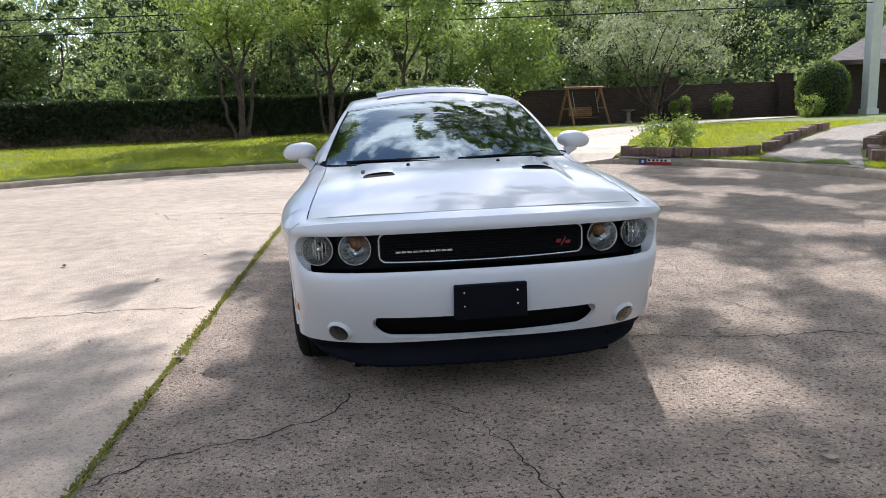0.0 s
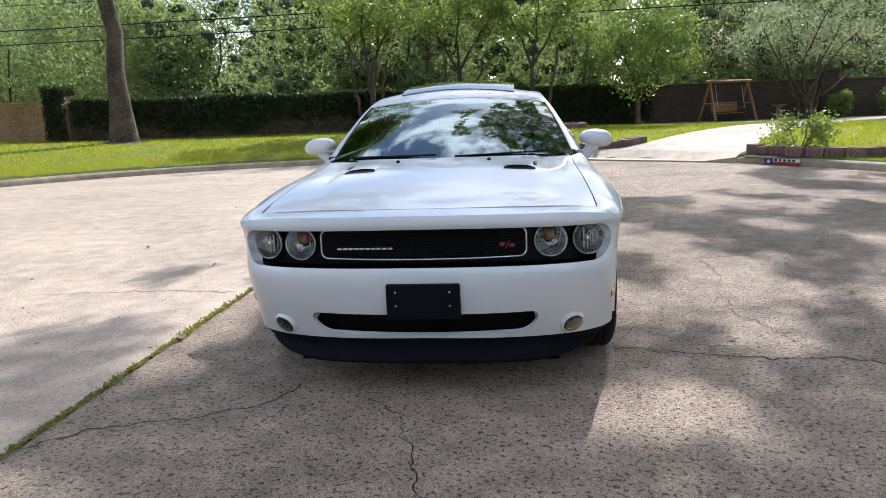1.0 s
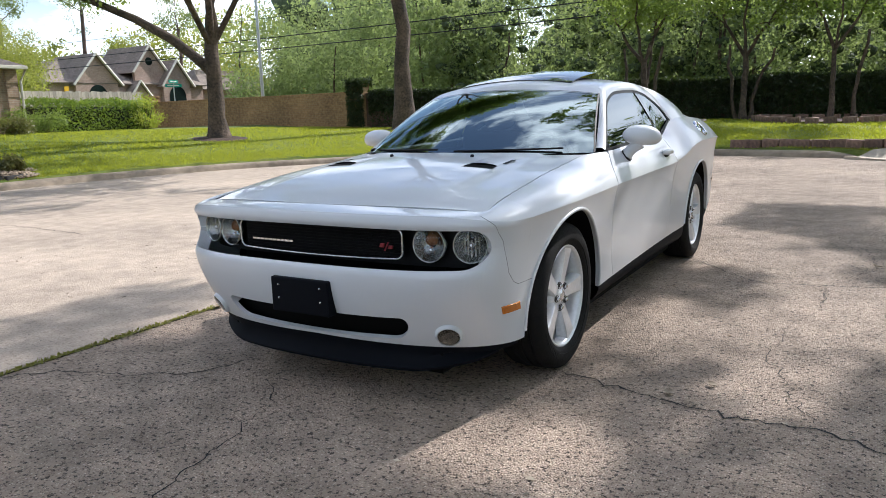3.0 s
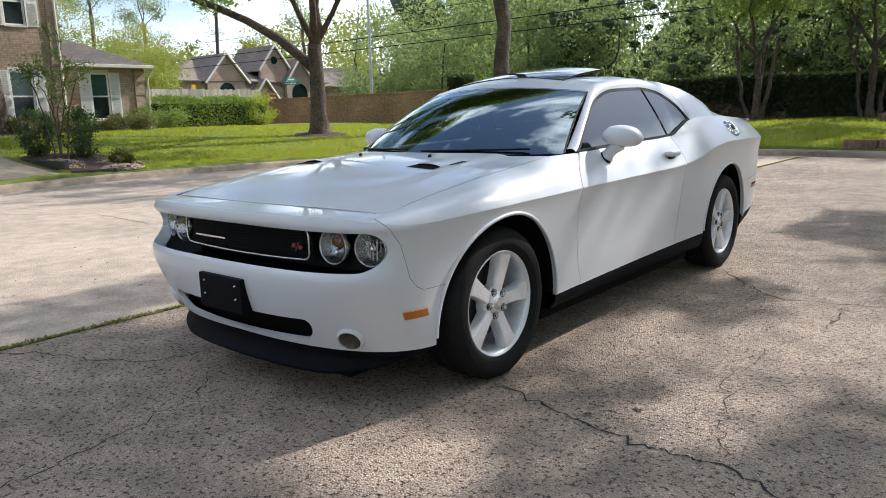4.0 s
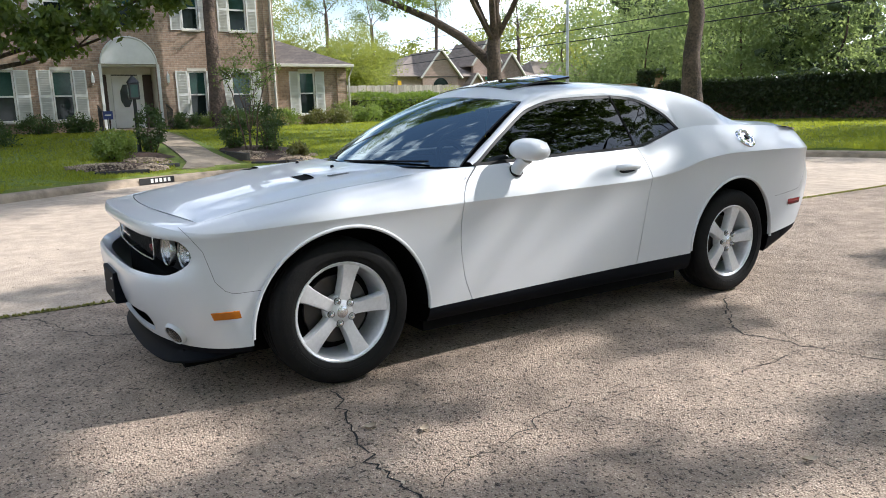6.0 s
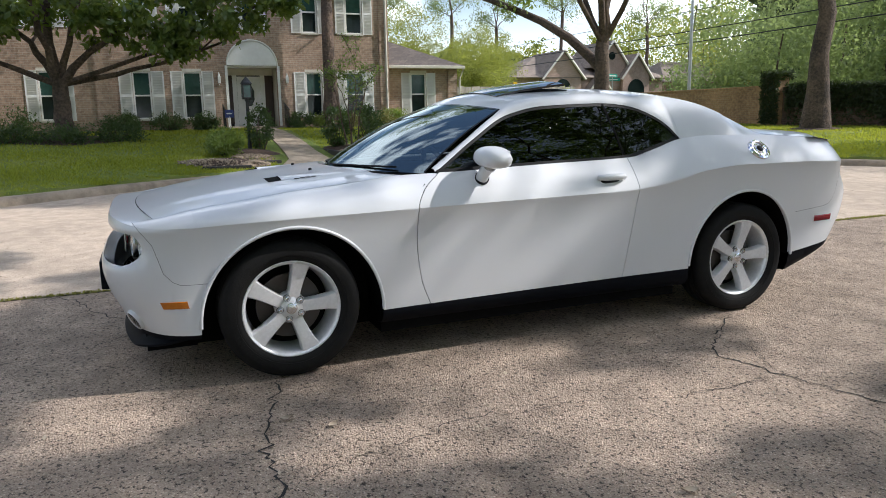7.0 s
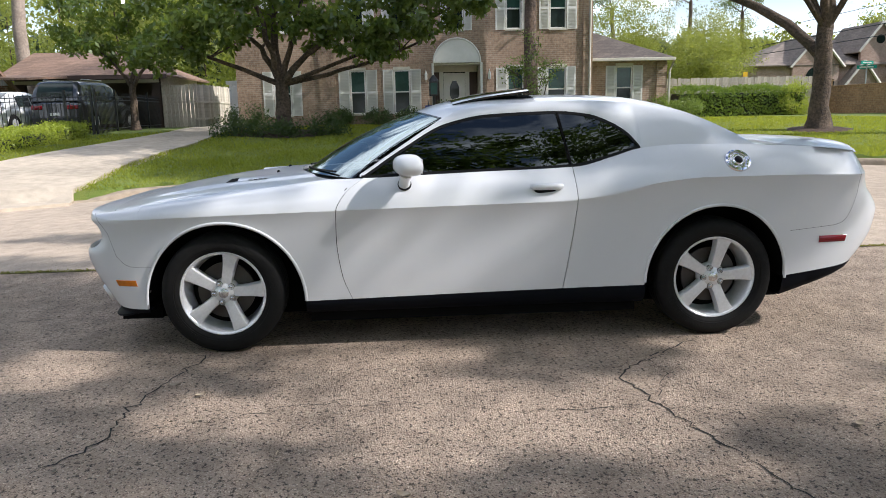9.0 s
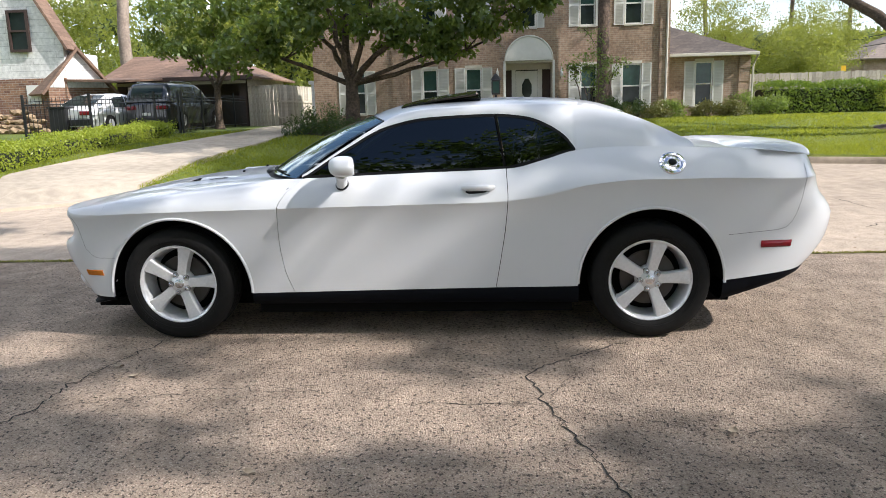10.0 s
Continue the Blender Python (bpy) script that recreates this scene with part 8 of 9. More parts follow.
box("soffit", HXW - 0.05, HXW + 0.30, Y1 + 0.02, Y2 + 0.16, 3.16, 3.20, M_WHITE, house)
tube("downspout", [(HX + 0.08, Y1 - 0.12, HZ), (HX + 0.08, Y1 - 0.12, 6.5)], 0.045, M_CREAM, house, 6)
tube("downspout", [(HXW + 0.34, Y2 + 0.14, 3.14), (HXW + 0.08, Y2 + 0.08, 2.75), (HXW + 0.08, Y2 + 0.06, HZ)], 0.04, M_CREAM, house, 6)

# lamp post and small signs on the lawn
lp = thing("lamp_post", (-15.45, 1.98, gz(-15.45, 1.98) - 0.16), "black lamp post with a glass lantern beside the walk", "lamp post")
tube("post", [(0, 0, 0), (0, 0, 0.4), (0, 0, 1.45)], [0.06, 0.045, 0.04], M_IRON, lp, 10)
lantern = part("lantern", box_bm(-0.12, 0.12, -0.12, 0.12, 1.45, 1.85, 0.02), M_IRON, lp, "dark lantern housing")
for a in range(4):
    pane = part("pane", box_bm(0.121, 0.124, -0.085, 0.085, 1.50, 1.80), M_PANE_UP, lantern)
    pane.matrix_basis = pose(0, 0, 0, 0, 0, 90 * a)
tube("cap", [(0, 0, 1.85), (0, 0, 1.93), (0, 0, 2.02)], [0.16, 0.10, 0.02], M_IRON, lp, 8)
yard = thing("yard_sign", (-20.5, 2.05, gz(-20.5, 2.05)), "small blue yard sign on a stake", "sign")
tube("stake", [(0, 0, 0), (0, 0, 0.5)], 0.012, M_STEEL, yard, 6)
box("panel", -0.01, 0.01, -0.14, 0.14, 0.45, 0.70, M_BLUE, yard, bevel=0.004)
box("text_bar", 0.0105, 0.012, -0.09, 0.09, 0.56, 0.60, M_WHITE, yard)

# painted address plates on the kerb, numbers as bars
def kerb_plate(x, y, flag):
    e = 0.05
    gx, gy = float(road_sdf(x + e, y) - road_sdf(x - e, y)), float(road_sdf(x, y + e) - road_sdf(x, y - e))
    k = math.hypot(gx, gy)
    d = float(road_sdf(x, y))
    x, y = x - gx / k * d, y - gy / k * d
    p = thing("kerb_plate", (x, y, 0.072), "painted address plate on the kerb face", "address plate", turn=math.degrees(math.atan2(gy, gx)) - 90)
    box("plate", -0.40, 0.40, -0.030, -0.016, -0.065, 0.062, M_BLUE if flag else M_BLACK, p)
    if flag:
        box("stripe", -0.20, 0.40, -0.036, -0.0302, -0.004, 0.058, M_WHITE, p)
        box("stripe", -0.20, 0.40, -0.036, -0.0302, -0.061, -0.006, M_RED, p)
        box("star", -0.33, -0.27, -0.036, -0.0302, -0.03, 0.03, M_WHITE, p)
    for q in range(5):
        box("digit_bar", -0.16 + 0.10 * q, -0.10 + 0.10 * q, -0.041, -0.0365, 0.006 if flag else -0.035, 0.048 if flag else 0.040, M_BLACK if flag else M_WHITE, p)


kerb_plate(5.62, 11.15, True)
kerb_plate(-11.72, 1.55, False)

# ---- stacked block edging ----
def block_row(pts, label, size=0.36, h=0.19, base=0.0, wobble=0.018, group="bed edging"):
    """A curb of rough concrete blocks laid end to end."""
    row = thing("block_edging", (0, 0, 0), label, "edging", group, "structure")
    first = None
    rnd = random.Random(len(pts) + int(pts[0][0] * 10))
    for (x0, y0), (x1, y1) in zip(pts, pts[1:]):
        L = math.hypot(x1 - x0, y1 - y0)
        n = max(1, round(L / size))
        ang = math.degrees(math.atan2(y1 - y0, x1 - x0))
        for k in range(n):
            t = (k + 0.5) / n
            x, y = x0 + (x1 - x0) * t, y0 + (y1 - y0) * t
            if first is None:
                bm = box_bm(-size * 0.49, size * 0.49, -0.10, 0.10, -0.06, h, 0.012)
                for v in bm.verts:
                    v.co += Vector((rnd.uniform(-1, 1), rnd.uniform(-1, 1), rnd.uniform(-1, 1))) * 0.006
                b = first = part("block", bm, M_BLOCK, row)
            else:
                b = new("block", first.data)
                b.parent = row
            b.matrix_basis = pose(x + rnd.gauss(0, wobble), y + rnd.gauss(0, wobble), max(gz(x, y), kerb_height(x, y)) + base + rnd.uniform(-0.01, 0.012), rnd.uniform(-3, 3), rnd.uniform(-3, 3), ang + rnd.uniform(-5, 5))
    return row


block_row([(-0.9, 15.72), (0.6, 15.45), (2.3, 14.85), (3.0, 15.0), (3.65, 15.7)], "row of brown concrete blocks along the kerb")
block_row([(5.35, 12.35), (5.55, 11.75), (6.25, 10.75), (7.05, 9.95), (7.35, 10.25)], "brown block edge of the shrub bed")
block_row([(7.5, 10.1), (8.5, 11.15), (9.6, 12.3), (11.2, 13.9)], "uneven brown block edge beside the gravel path")
block_row([(7.85, 7.3), (8.35, 8.1)], "low brown blocks at the mouth of the gravel path")
block_row([(8.95, 9.1), (9.5, 9.5), (11.0, 10.9), (12.4, 12.1)], "uneven brown block edge beside the gravel path")
ring = [(0.75 + 1.95 * math.cos(t), 22.6 + 1.3 * math.sin(t)) for t in np.linspace(0, 2 * math.pi, 25)]
block_row(ring, "round tree bed edged with brown blocks", group="round bed")
bed_round = link_mesh("mulch_bed", [(x, y, gz(x, y) + 0.06) for x, y in ring[:-1]], [tuple(range(24))], M_BLOCK)
tagged(bed_round, "brick-paved round bed on the lawn", "flower bed", "", "structure")
tree("crape_myrtle", 0.9, 23.0, "slim dark tree in the round bed", 2.4, 0.09, [(-1.0, 0, 2.0, 0.06), (1.2, 0.2, 2.0, 0.06), (0.2, -0.6, 2.4, 0.05)], [(90, (0, 0.4, 5.0), (2.9, 1.8, 1.9))], 0.13, M_LEAF, M_BARK, 70, 111, 0.6, extra_trunks=[((0.6, 0.2), (0.9, 0.3, 2.8), 0.07)])
tree("holly_tree", 5.2, 26.6, "dense dark evergreen hanging over the wall", 1.5, 0.12, [(-0.8, 0, 2.0, 0.06), (0.9, 0.2, 2.0, 0.06)], [(110, (0, 0, 3.2), (2.4, 1.4, 1.9))], 0.13, M_LEAF, M_BARK, 80, 112, 0.6)

# ---- porch swing, bird bath ----
sw_t = thing("porch_swing", (9.15, 28.2, gz(9.15, 28.2)), "cedar porch swing hanging in an A-frame on the lawn", "swing", turn=24)
for sx in (-0.95, 0.95):
    for sy in (-0.55, 0.55):
        tube("leg", [(sx * 1.08, sy, 0), (sx, 0.0, 1.62)], 0.055, M_CEDAR, sw_t, 4, smooth=False)
    tube("brace", [(sx * 1.04, -0.3, 0.72), (sx * 1.04, 0.3, 0.72)], 0.04, M_CEDAR, sw_t, 4, smooth=False)
tube("top_beam", [(-1.15, 0, 1.64), (1.15, 0, 1.64)], 0.06, M_CEDAR, sw_t, 4, smooth=False)
bench = thing("bench")
bench.parent = sw_t
bench["label"] = "slatted cedar bench"
bench.location.z = -0.14
for k in range(5):
    box("seat_slat", -0.66, 0.66, -0.22 + 0.09 * k, -0.15 + 0.09 * k, 0.45, 0.475, M_CEDAR, bench)
for k in range(5):
    box("back_slat", -0.66, 0.66, 0.235, 0.26, 0.52 + 0.085 * k, 0.59 + 0.085 * k, M_CEDAR, bench)
for sx in (-0.68, 0.66):
    box("arm", sx, sx + 0.05, -0.25, 0.26, 0.66, 0.70, M_CEDAR, bench)
    tube("chain", [(sx + 0.02, -0.2, 0.68), (sx * 0.98, 0, 1.62)], 0.012, M_STEEL, bench, 5)
bb = thing("bird_bath", (11.1, 27.9, gz(11.1, 27.9)), "grey concrete bird bath on the lawn", "bird bath")
tube("pedestal", [(0, 0, 0), (0, 0, 0.06), (0, 0, 0.12), (0, 0, 0.5)], [0.17, 0.16, 0.08, 0.09], M_CURB, bb, 12)
tube("bowl", [(0, 0, 0.5), (0, 0, 0.56), (0, 0, 0.60)], [0.10, 0.28, 0.31], M_CURB, bb, 16)

# ---- house on the east side: eave, wall, tall column ----
east = thing("house", (0, 0, 0), "low dark brick house with a tall white column", "house")
box("wall", 20.0, 30, 27.0, 28.6, 0.4, 2.75, M_BRICK_DARK, east)
roof_faces("roof", [(19.0, 26.0, 2.72), (34, 26.0, 2.72), (34, 32, 4.8), (26.3, 32, 4.8)], [(0, 1, 2, 3)], M_ROOF, east)
box("fascia", 19.0, 32, 25.94, 26.0, 2.60, 2.76, M_DARKTRIM, east)
box("column", 20.50, 20.95, 25.2, 25.65, 0.4, 9.0, M_WHITE, east, "tall square white column", bevel=0.03)
box("column_base", 20.45, 21.0, 25.15, 25.70, 0.4, 0.72, M_WHITE, east, bevel=0.02)

# ---- wooden fences ----
def board_fence(name, p0, p1, top, label, mat=None, width=0.145):
    f = thing(name, (0, 0, 0), label, "fence")
    (x0, y0), (x1, y1) = p0, p1
    L = math.hypot(x1 - x0, y1 - y0)
    ang = math.degrees(math.atan2(y1 - y0, x1 - x0))
    rnd = random.Random(int(L * 100))
    n = int(L / (width + 0.006))
    zb = min(gz(x0, y0), gz(x1, y1)) - 0.05
    bm = box_bm(-width / 2, width / 2, -0.011, 0.011, 0, top - zb, 0.004)
    first = part("board", bm, mat or M_WOOD, f)
    for k in range(n):
        t = (k + 0.5) / n
        b = first if k == 0 else new("board", first.data)
        b.parent = f
        b.matrix_basis = pose(x0 + (x1 - x0) * t, y0 + (y1 - y0) * t, zb + rnd.uniform(-0.03, 0.02), 0, rnd.uniform(-0.6, 0.6), ang + rnd.uniform(-2, 2))
    for z in (0.35, 1.1):
        r = box("rail", 0, L, 0.014, 0.06, z, z + 0.09, mat or M_WOOD, f)
        r.matrix_basis = pose(x0, y0, zb, 0, 0, ang)
    return f


board_fence("board_fence", (-28.6, 11.6), (-28.6, 20.4), 2.66, "weathered grey board fence between house and wall")
board_fence("board_fence", (-28.05, -9.35), (-28.05, -8.0), 2.77, "tall weathered board fence beside the garage")
board_fence("board_fence", (-33.2, -7.6), (-28.0, -7.97), 2.80, "long weathered board fence with its rails outside")
shed = thing("garden_shed", (-30.5, -6.58, gz(-30.5, -6.58)), "narrow white painted shed with a flat cap beside the fence", "shed")
part("body", box_bm(-0.5, 0.5, -0.30, 0.30, -0.05, 1.88, 0.01), M_SIDING, shed)
part("cap", box_bm(-0.56, 0.56, -0.42, 0.38, 1.88, 2.04, 0.01), M_WHITE, shed)
part("door", box_bm(0.50, 0.525, -0.22, 0.24, 0.06, 1.78, 0.006), M_WHITE, shed)

# ---- metal fence along the neighbour's drive ----
def metal_fence(x0, y0, x1, y1, label):
    """Iron pickets between two rails, with a post every two metres."""
    f = thing("metal_fence", (0, 0, 0), label, "fence", "iron fences")
    n = int(math.hypot(x1 - x0, y1 - y0) / 0.13)
    fv, ff = tube_data([(0, 0, 0), (0, 0, 1.30), (0, 0, 1.36)], [0.011, 0.011, 0.002], 4)
    first = link_mesh("picket", fv, ff, M_IRON, f)
    for k in range(n + 1):
        x, y = x0 + (x1 - x0) * k / n, y0 + (y1 - y0) * k / n
        pk = first if k == 0 else new("picket", first.data)
        pk.parent = f
        pk.location = (x, y, gz(x, y))
        if k % 16 == 0 or k == n:
            box("post", x - 0.035, x + 0.035, y - 0.035, y + 0.035, gz(x, y) - 0.05, gz(x, y) + 1.45, M_IRON, f)
    for z in (0.12, 1.10, 1.22):
        tube("rail", [(x0 + (x1 - x0) * q, y0 + (y1 - y0) * q, gz(x0 + (x1 - x0) * q, y0 + (y1 - y0) * q) + z) for q in (0, 0.5, 1)], 0.016, M_IRON, f, 4, smooth=False)


metal_fence(-18.6, -13.9, -19.8, -9.05, "black iron picket fence before the parked cars")
metal_fence(-19.85, -8.95, -28.2, -9.5, "black iron picket fence along the grass strip by the driveway")

# ---- garage behind ----
gar = thing("garage", (0, 0, 0), "open double garage with a brown shingle roof", "garage")
wall_face("front_wall", (-28.0, -15.5), (-28.0, -9.4), 0.8, 3.2, [(0.4, 2.9, 0.81, 2.85), (3.3, 5.75, 0.81, 2.85)], M_DARKTRIM, gar)
box("trim_board", -27.98, -27.94, -15.5, -9.4, 2.88, 3.02, M_CREAM, gar)
wall_face("side_wall", (-28.2, -9.4), (-34.0, -9.4), 0.8, 3.2, [], M_WOOD, gar)
wall_face("back_wall", (-34.0, -9.4), (-34.0, -15.5), 0.8, 3.2, [], M_DARKTRIM, gar)
roof_faces("roof", [(-27.4, -16, 3.18), (-27.4, -8.9, 3.18), (-34.6, -8.9, 3.18), (-34.6, -16, 3.18), (-31, -11.6, 4.45), (-31, -16, 4.45)], [(0, 1, 4, 5), (1, 2, 4), (2, 3, 5, 4)], M_ROOF_BROWN, gar)
box("fascia", -27.42, -27.36, -16, -8.9, 3.02, 3.2, M_DARKTRIM, gar)
roof_faces("carport_roof", [(-23.0, -15.8, 3.05), (-23.0, -13.0, 2.9), (-28.0, -13.0, 3.2), (-28.0, -15.8, 3.3)], [(0, 1, 2, 3)], M_ROOF_BROWN, gar)

# ---- white neighbour house ----
nb = thing("house", (0, 0, 0), "white sided house with a brick base and brown gables", "house")
nb.matrix_basis = Matrix.Translation((-1.12, -0.12, -0.30)) @ Matrix.Scale(1.22, 4)
prism("gable_wall", [(-21, 2.75), (-12.15, 2.75), (-12.15, 3.9), (-14.6, 8.2), (-21, 8.2)], -18.0, -18.2, M_SIDING, nb)
box("brick_base", -18.25, -17.95, -21, -12.15, 0.6, 2.76, M_BRICK_MIX, nb)
box("wall", -20, -18.2, -12.35, -12.15, 0.6, 3.6, M_SIDING, nb)
roof_faces("roof", [(-17.8, -11.95, 3.60), (-17.8, -15.0, 8.95), (-18.5, -15.0, 8.95), (-18.5, -11.95, 3.60)], [(0, 1, 2, 3)], M_ROOF_BROWN, nb)
wing = thing("wing")
wing.parent = nb
wing.matrix_basis = pose(-18.3, -11.93, 0, 0, 0, 52)
wing["label"] = "small gabled wing"
prism("wing_gable", [(-1.0, 2.45), (1.0, 2.45), (0, 3.66)], 0.0, -0.2, M_SIDING, wing)
box("wing_base", -3.0, -0.02, -0.95, 0.95, 0.5, 2.45, M_BRICK_MIX, wing)
roof_faces("wing_roof", [(0.2, -1.25, 2.25), (0.2, 0, 3.74), (-3, 0, 3.74), (-3, -1.25, 2.25), (0.2, 1.25, 2.25), (-3, 1.25, 2.25)], [(0, 1, 2, 3), (1, 4, 5, 2)], M_ROOF_BROWN, wing)
wn_ = box("window", -17.98, -17.94, -13.82, -13.20, 3.65, 4.85, M_PANE, nb, "dark-framed window")
for a, b, c, d in ((-13.86, -13.78, 3.6, 4.9), (-13.24, -13.16, 3.6, 4.9), (-13.78, -13.24, 4.82, 4.9), (-13.78, -13.24, 3.6, 3.68), (-13.78, -13.24, 4.22, 4.28)):
    box("frame", -17.95, -17.88, a, b, c, d, M_DARKTRIM, wn_)
box("louvre_window", -17.95, -17.92, -13.5, -13.05, 1.95, 2.55, M_WHITE, nb, "white louvred window")
stones = thing("stone_heap", (-22.3, -16.9, gz(-22.3, -16.9)), "rough piled field stones against the brick base", "stones")
rnd = random.Random(77)
stone_meshes = []
for k in range(4):
    bm = bmesh.new()
    bmesh.ops.create_icosphere(bm, subdivisions=1, radius=1.0)
    for v in bm.verts:
        v.co *= rnd.uniform(0.75, 1.15)
    first = part("stone", bm, M_FIELD_STONE, stones)
    first.location, first.scale = (0.1, -0.9 + 0.5 * k, 0.12), (0.22, 0.30, 0.16)
    stone_meshes.append(first.data)
for k in range(54):
    row = k // 12
    ob = new("stone", rnd.choice(stone_meshes))
    ob.parent = stones
    ob.matrix_basis = pose(0.12 - 0.09 * row + rnd.uniform(-0.06, 0.06), rnd.uniform(-1.6, 1.55 - 0.2 * row), 0.10 + 0.18 * row, rnd.uniform(-20, 20), rnd.uniform(-20, 20), rnd.uniform(0, 360)) @ Matrix.Diagonal((rnd.uniform(0.14, 0.24), rnd.uniform(0.18, 0.32), rnd.uniform(0.08, 0.14), 1))
bin_ = thing("wheelie_bin", (-19.6, -13.2, gz(-19.6, -13.2)), "dark wheeled rubbish bin behind the fence", "bin")
part("body", box_bm(-0.28, 0.28, -0.3, 0.3, 0.05, 0.95, 0.04), M_BLACK, bin_)
part("lid", box_bm(-0.31, 0.31, -0.34, 0.33, 0.95, 1.02, 0.02), M_BLACK, bin_)

# ---- parked cars behind the fence ----
M_SUV = material("dark_blue_paint", (0.018, 0.022, 0.032), 0.3, coat=1.0, amount=0.2)
M_WHITECAR = material("white_car_paint", (0.70, 0.70, 0.70), 0.3, coat=1.0, amount=0.1)


def far_car(loc, turn, L, W, H, paint, label, tall):
    """A parked car seen from behind: rounded body and cabin, glass set in it, wheels, lamps."""
    c = thing("parked_car", loc, label, "car", turn=turn)
    sh = (0.60 if tall else 0.62) * H
    half = W / 2
    plan = curve([-L / 2, -L / 2 + 0.08, -L / 2 + 0.5, 0, L / 2 - 0.9, L / 2 - 0.25, L / 2], [0.80, 0.92, 0.99, 1.0, 0.98, 0.88, 0.66])
    deck = curve([-L / 2, -L / 2 + 0.1, -L / 2 + 0.7, L / 2 - 1.5, L / 2 - 0.4, L / 2], [sh * 0.90, sh * 0.98, sh, sh, sh * 0.88, sh * 0.66])
    P = []
    for y in np.concatenate([cosine(-L / 2, -L / 2 + 0.6, 7), np.linspace(-L / 2 + 0.8, L / 2 - 0.8, 9), cosine(L / 2 - 0.6, L / 2, 7)]):
        w, z1 = half * float(plan(y)), float(deck(y))
        side = [(0.90, 0.24), (0.98, 0.34), (1.0, 0.50), (0.985, 0.62 * z1 + 0.1), (1.0, z1 - 0.22), (0.97, z1 - 0.07), (0.90, z1 - 0.01), (0.5, z1 + 0.02)]
        P.append([(-w * k, y, z) for k, z in side] + [(0, y, z1 + 0.025)] + [(w * k, y, z) for k, z in side[::-1]])
    grid_part("body", P, paint, c, sharp=60)
    link_mesh("end_panel", P[0], [tuple(range(17))], paint, c)
    link_mesh("end_panel", P[-1], [tuple(range(17))[::-1]], paint, c)
    yb, yf = (-L / 2 + 0.06, L / 2 - 1.15) if tall else (-L / 2 + 0.30, L / 2 - 1.2)
    top = curve([yb, yb + (0.10 if tall else 0.5), yb + (0.38 if tall else 1.25), yf - 1.15, yf - 0.75, yf], [sh, sh + (H - sh) * (0.45 if tall else 0.5), H - 0.02, H, H * 0.96, sh])

    def cabin_x(y, z):
        return half * (0.94 - 0.20 * (z - sh) / (H - sh)) * min(1.0, 0.90 + (y - yb) / 1.5)
    P = []
    for y in np.concatenate([np.linspace(yb, yb + 0.6, 8), np.linspace(yb + 0.8, yf - 1.2, 6), np.linspace(yf - 1.05, yf, 8)]):
        zt = float(top(y)) + 0.004
        x0, x1 = cabin_x(y, sh), cabin_x(y, max(zt - 0.10, sh))
        row = [(x0, sh - 0.03), ((x0 + x1) / 2 + 0.01, (sh + max(zt - 0.1, sh)) / 2), (x1, max(zt - 0.10, sh)), (x1 * 0.93, max(zt - 0.03, sh)), (x1 * 0.6, zt)]
        P.append([(-x, y, z) for x, z in row] + [(0, y, zt + 0.01)] + [(x, y, z) for x, z in row[::-1]])
    cab = grid_part("cabin", P, paint, c, sharp=50)
    # side, rear and front glass, a finger's width proud of the shell
    spans = ((yb + 0.40, yb + 1.15), (yb + 1.22, yb + 2.1), (yb + 2.17, yf - 0.75)) if tall else ((yb + 1.0, yb + 1.75), (yb + 1.82, yf - 0.75))
    for s in (1, -1):
        for a, b in spans:
            P = [[(s * (cabin_x(y, z) + 0.014), y, z) for z in np.linspace(sh + 0.03, max(float(top(y)) - 0.13, sh + 0.05), 4)] for y in np.linspace(a, b, 7)]
            grid_part("side_window", P, M_PANE, cab, flip=s < 0)
    zr = np.linspace(0.16, 0.86, 6)
    P = []
    for u in np.linspace(-0.80, 0.80, 9):
        col = []
        for q in zr:
            z = sh + (H - sh) * q
            lo, hi = yb, yb + 1.3
            for _ in range(24):
                mid = (lo + hi) / 2
                lo, hi = (mid, hi) if float(top(mid)) < z else (lo, mid)
            col.append((u * cabin_x(lo, z), lo - 0.02, z + 0.012))
        P.append(col)
    grid_part("rear_window", P, M_PANE, cab, flip=True)
    P = []
    for u in np.linspace(-0.82, 0.82, 9):
        col = []
        for q in zr:
            z = sh + (H - sh) * q
            lo, hi = yf - 1.2, yf
            for _ in range(24):
                mid = (lo + hi) / 2
                lo, hi = (mid, hi) if float(top(mid)) > z else (lo, mid)
            col.append((u * cabin_x(lo, z), lo + 0.02, z + 0.012))
        P.append(col)
    grid_part("windscreen", P, M_PANE, cab)
    for s in (-1, 1):
        for y in (-L / 2 + 0.95, L / 2 - 0.95):
            R = 0.37 if tall else 0.33
            wv = turned("wheel", [(0.0, 0.02), (0.0, R - 0.14), (0.01, R - 0.13), (0.02, R - 0.11), (0.0, R - 0.03), (-0.05, R), (-0.2, R)], M_TYRE, c, 24)
            wv.matrix_basis = Matrix.Translation((s * (half + 0.012), y, R)) @ Matrix.Rotation(0 if s > 0 else math.pi, 4, "Z")
            turned("rim", [(0.016, 0.01), (0.016, 0.08), (0.010, R - 0.16)], M_STEEL, wv, 20)
        lamp = box_bm(-0.20, 0.20, -0.06, 0.06, -0.07, 0.07, 0.03)
        tl = part("tail_lamp", lamp, M_REDLENS, c, "", True, 60)
        tl.matrix_basis = pose(s * half * 0.66, -L / 2 + 0.02, sh * 0.80, 0, 0, s * 14)
        mir = part("door_mirror", ellipsoid_bm(0.10, 0.06, 0.07, None, 2), paint, c, "", True)
        mir.location = (s * (half + 0.06), yf - 0.55, sh + 0.05)
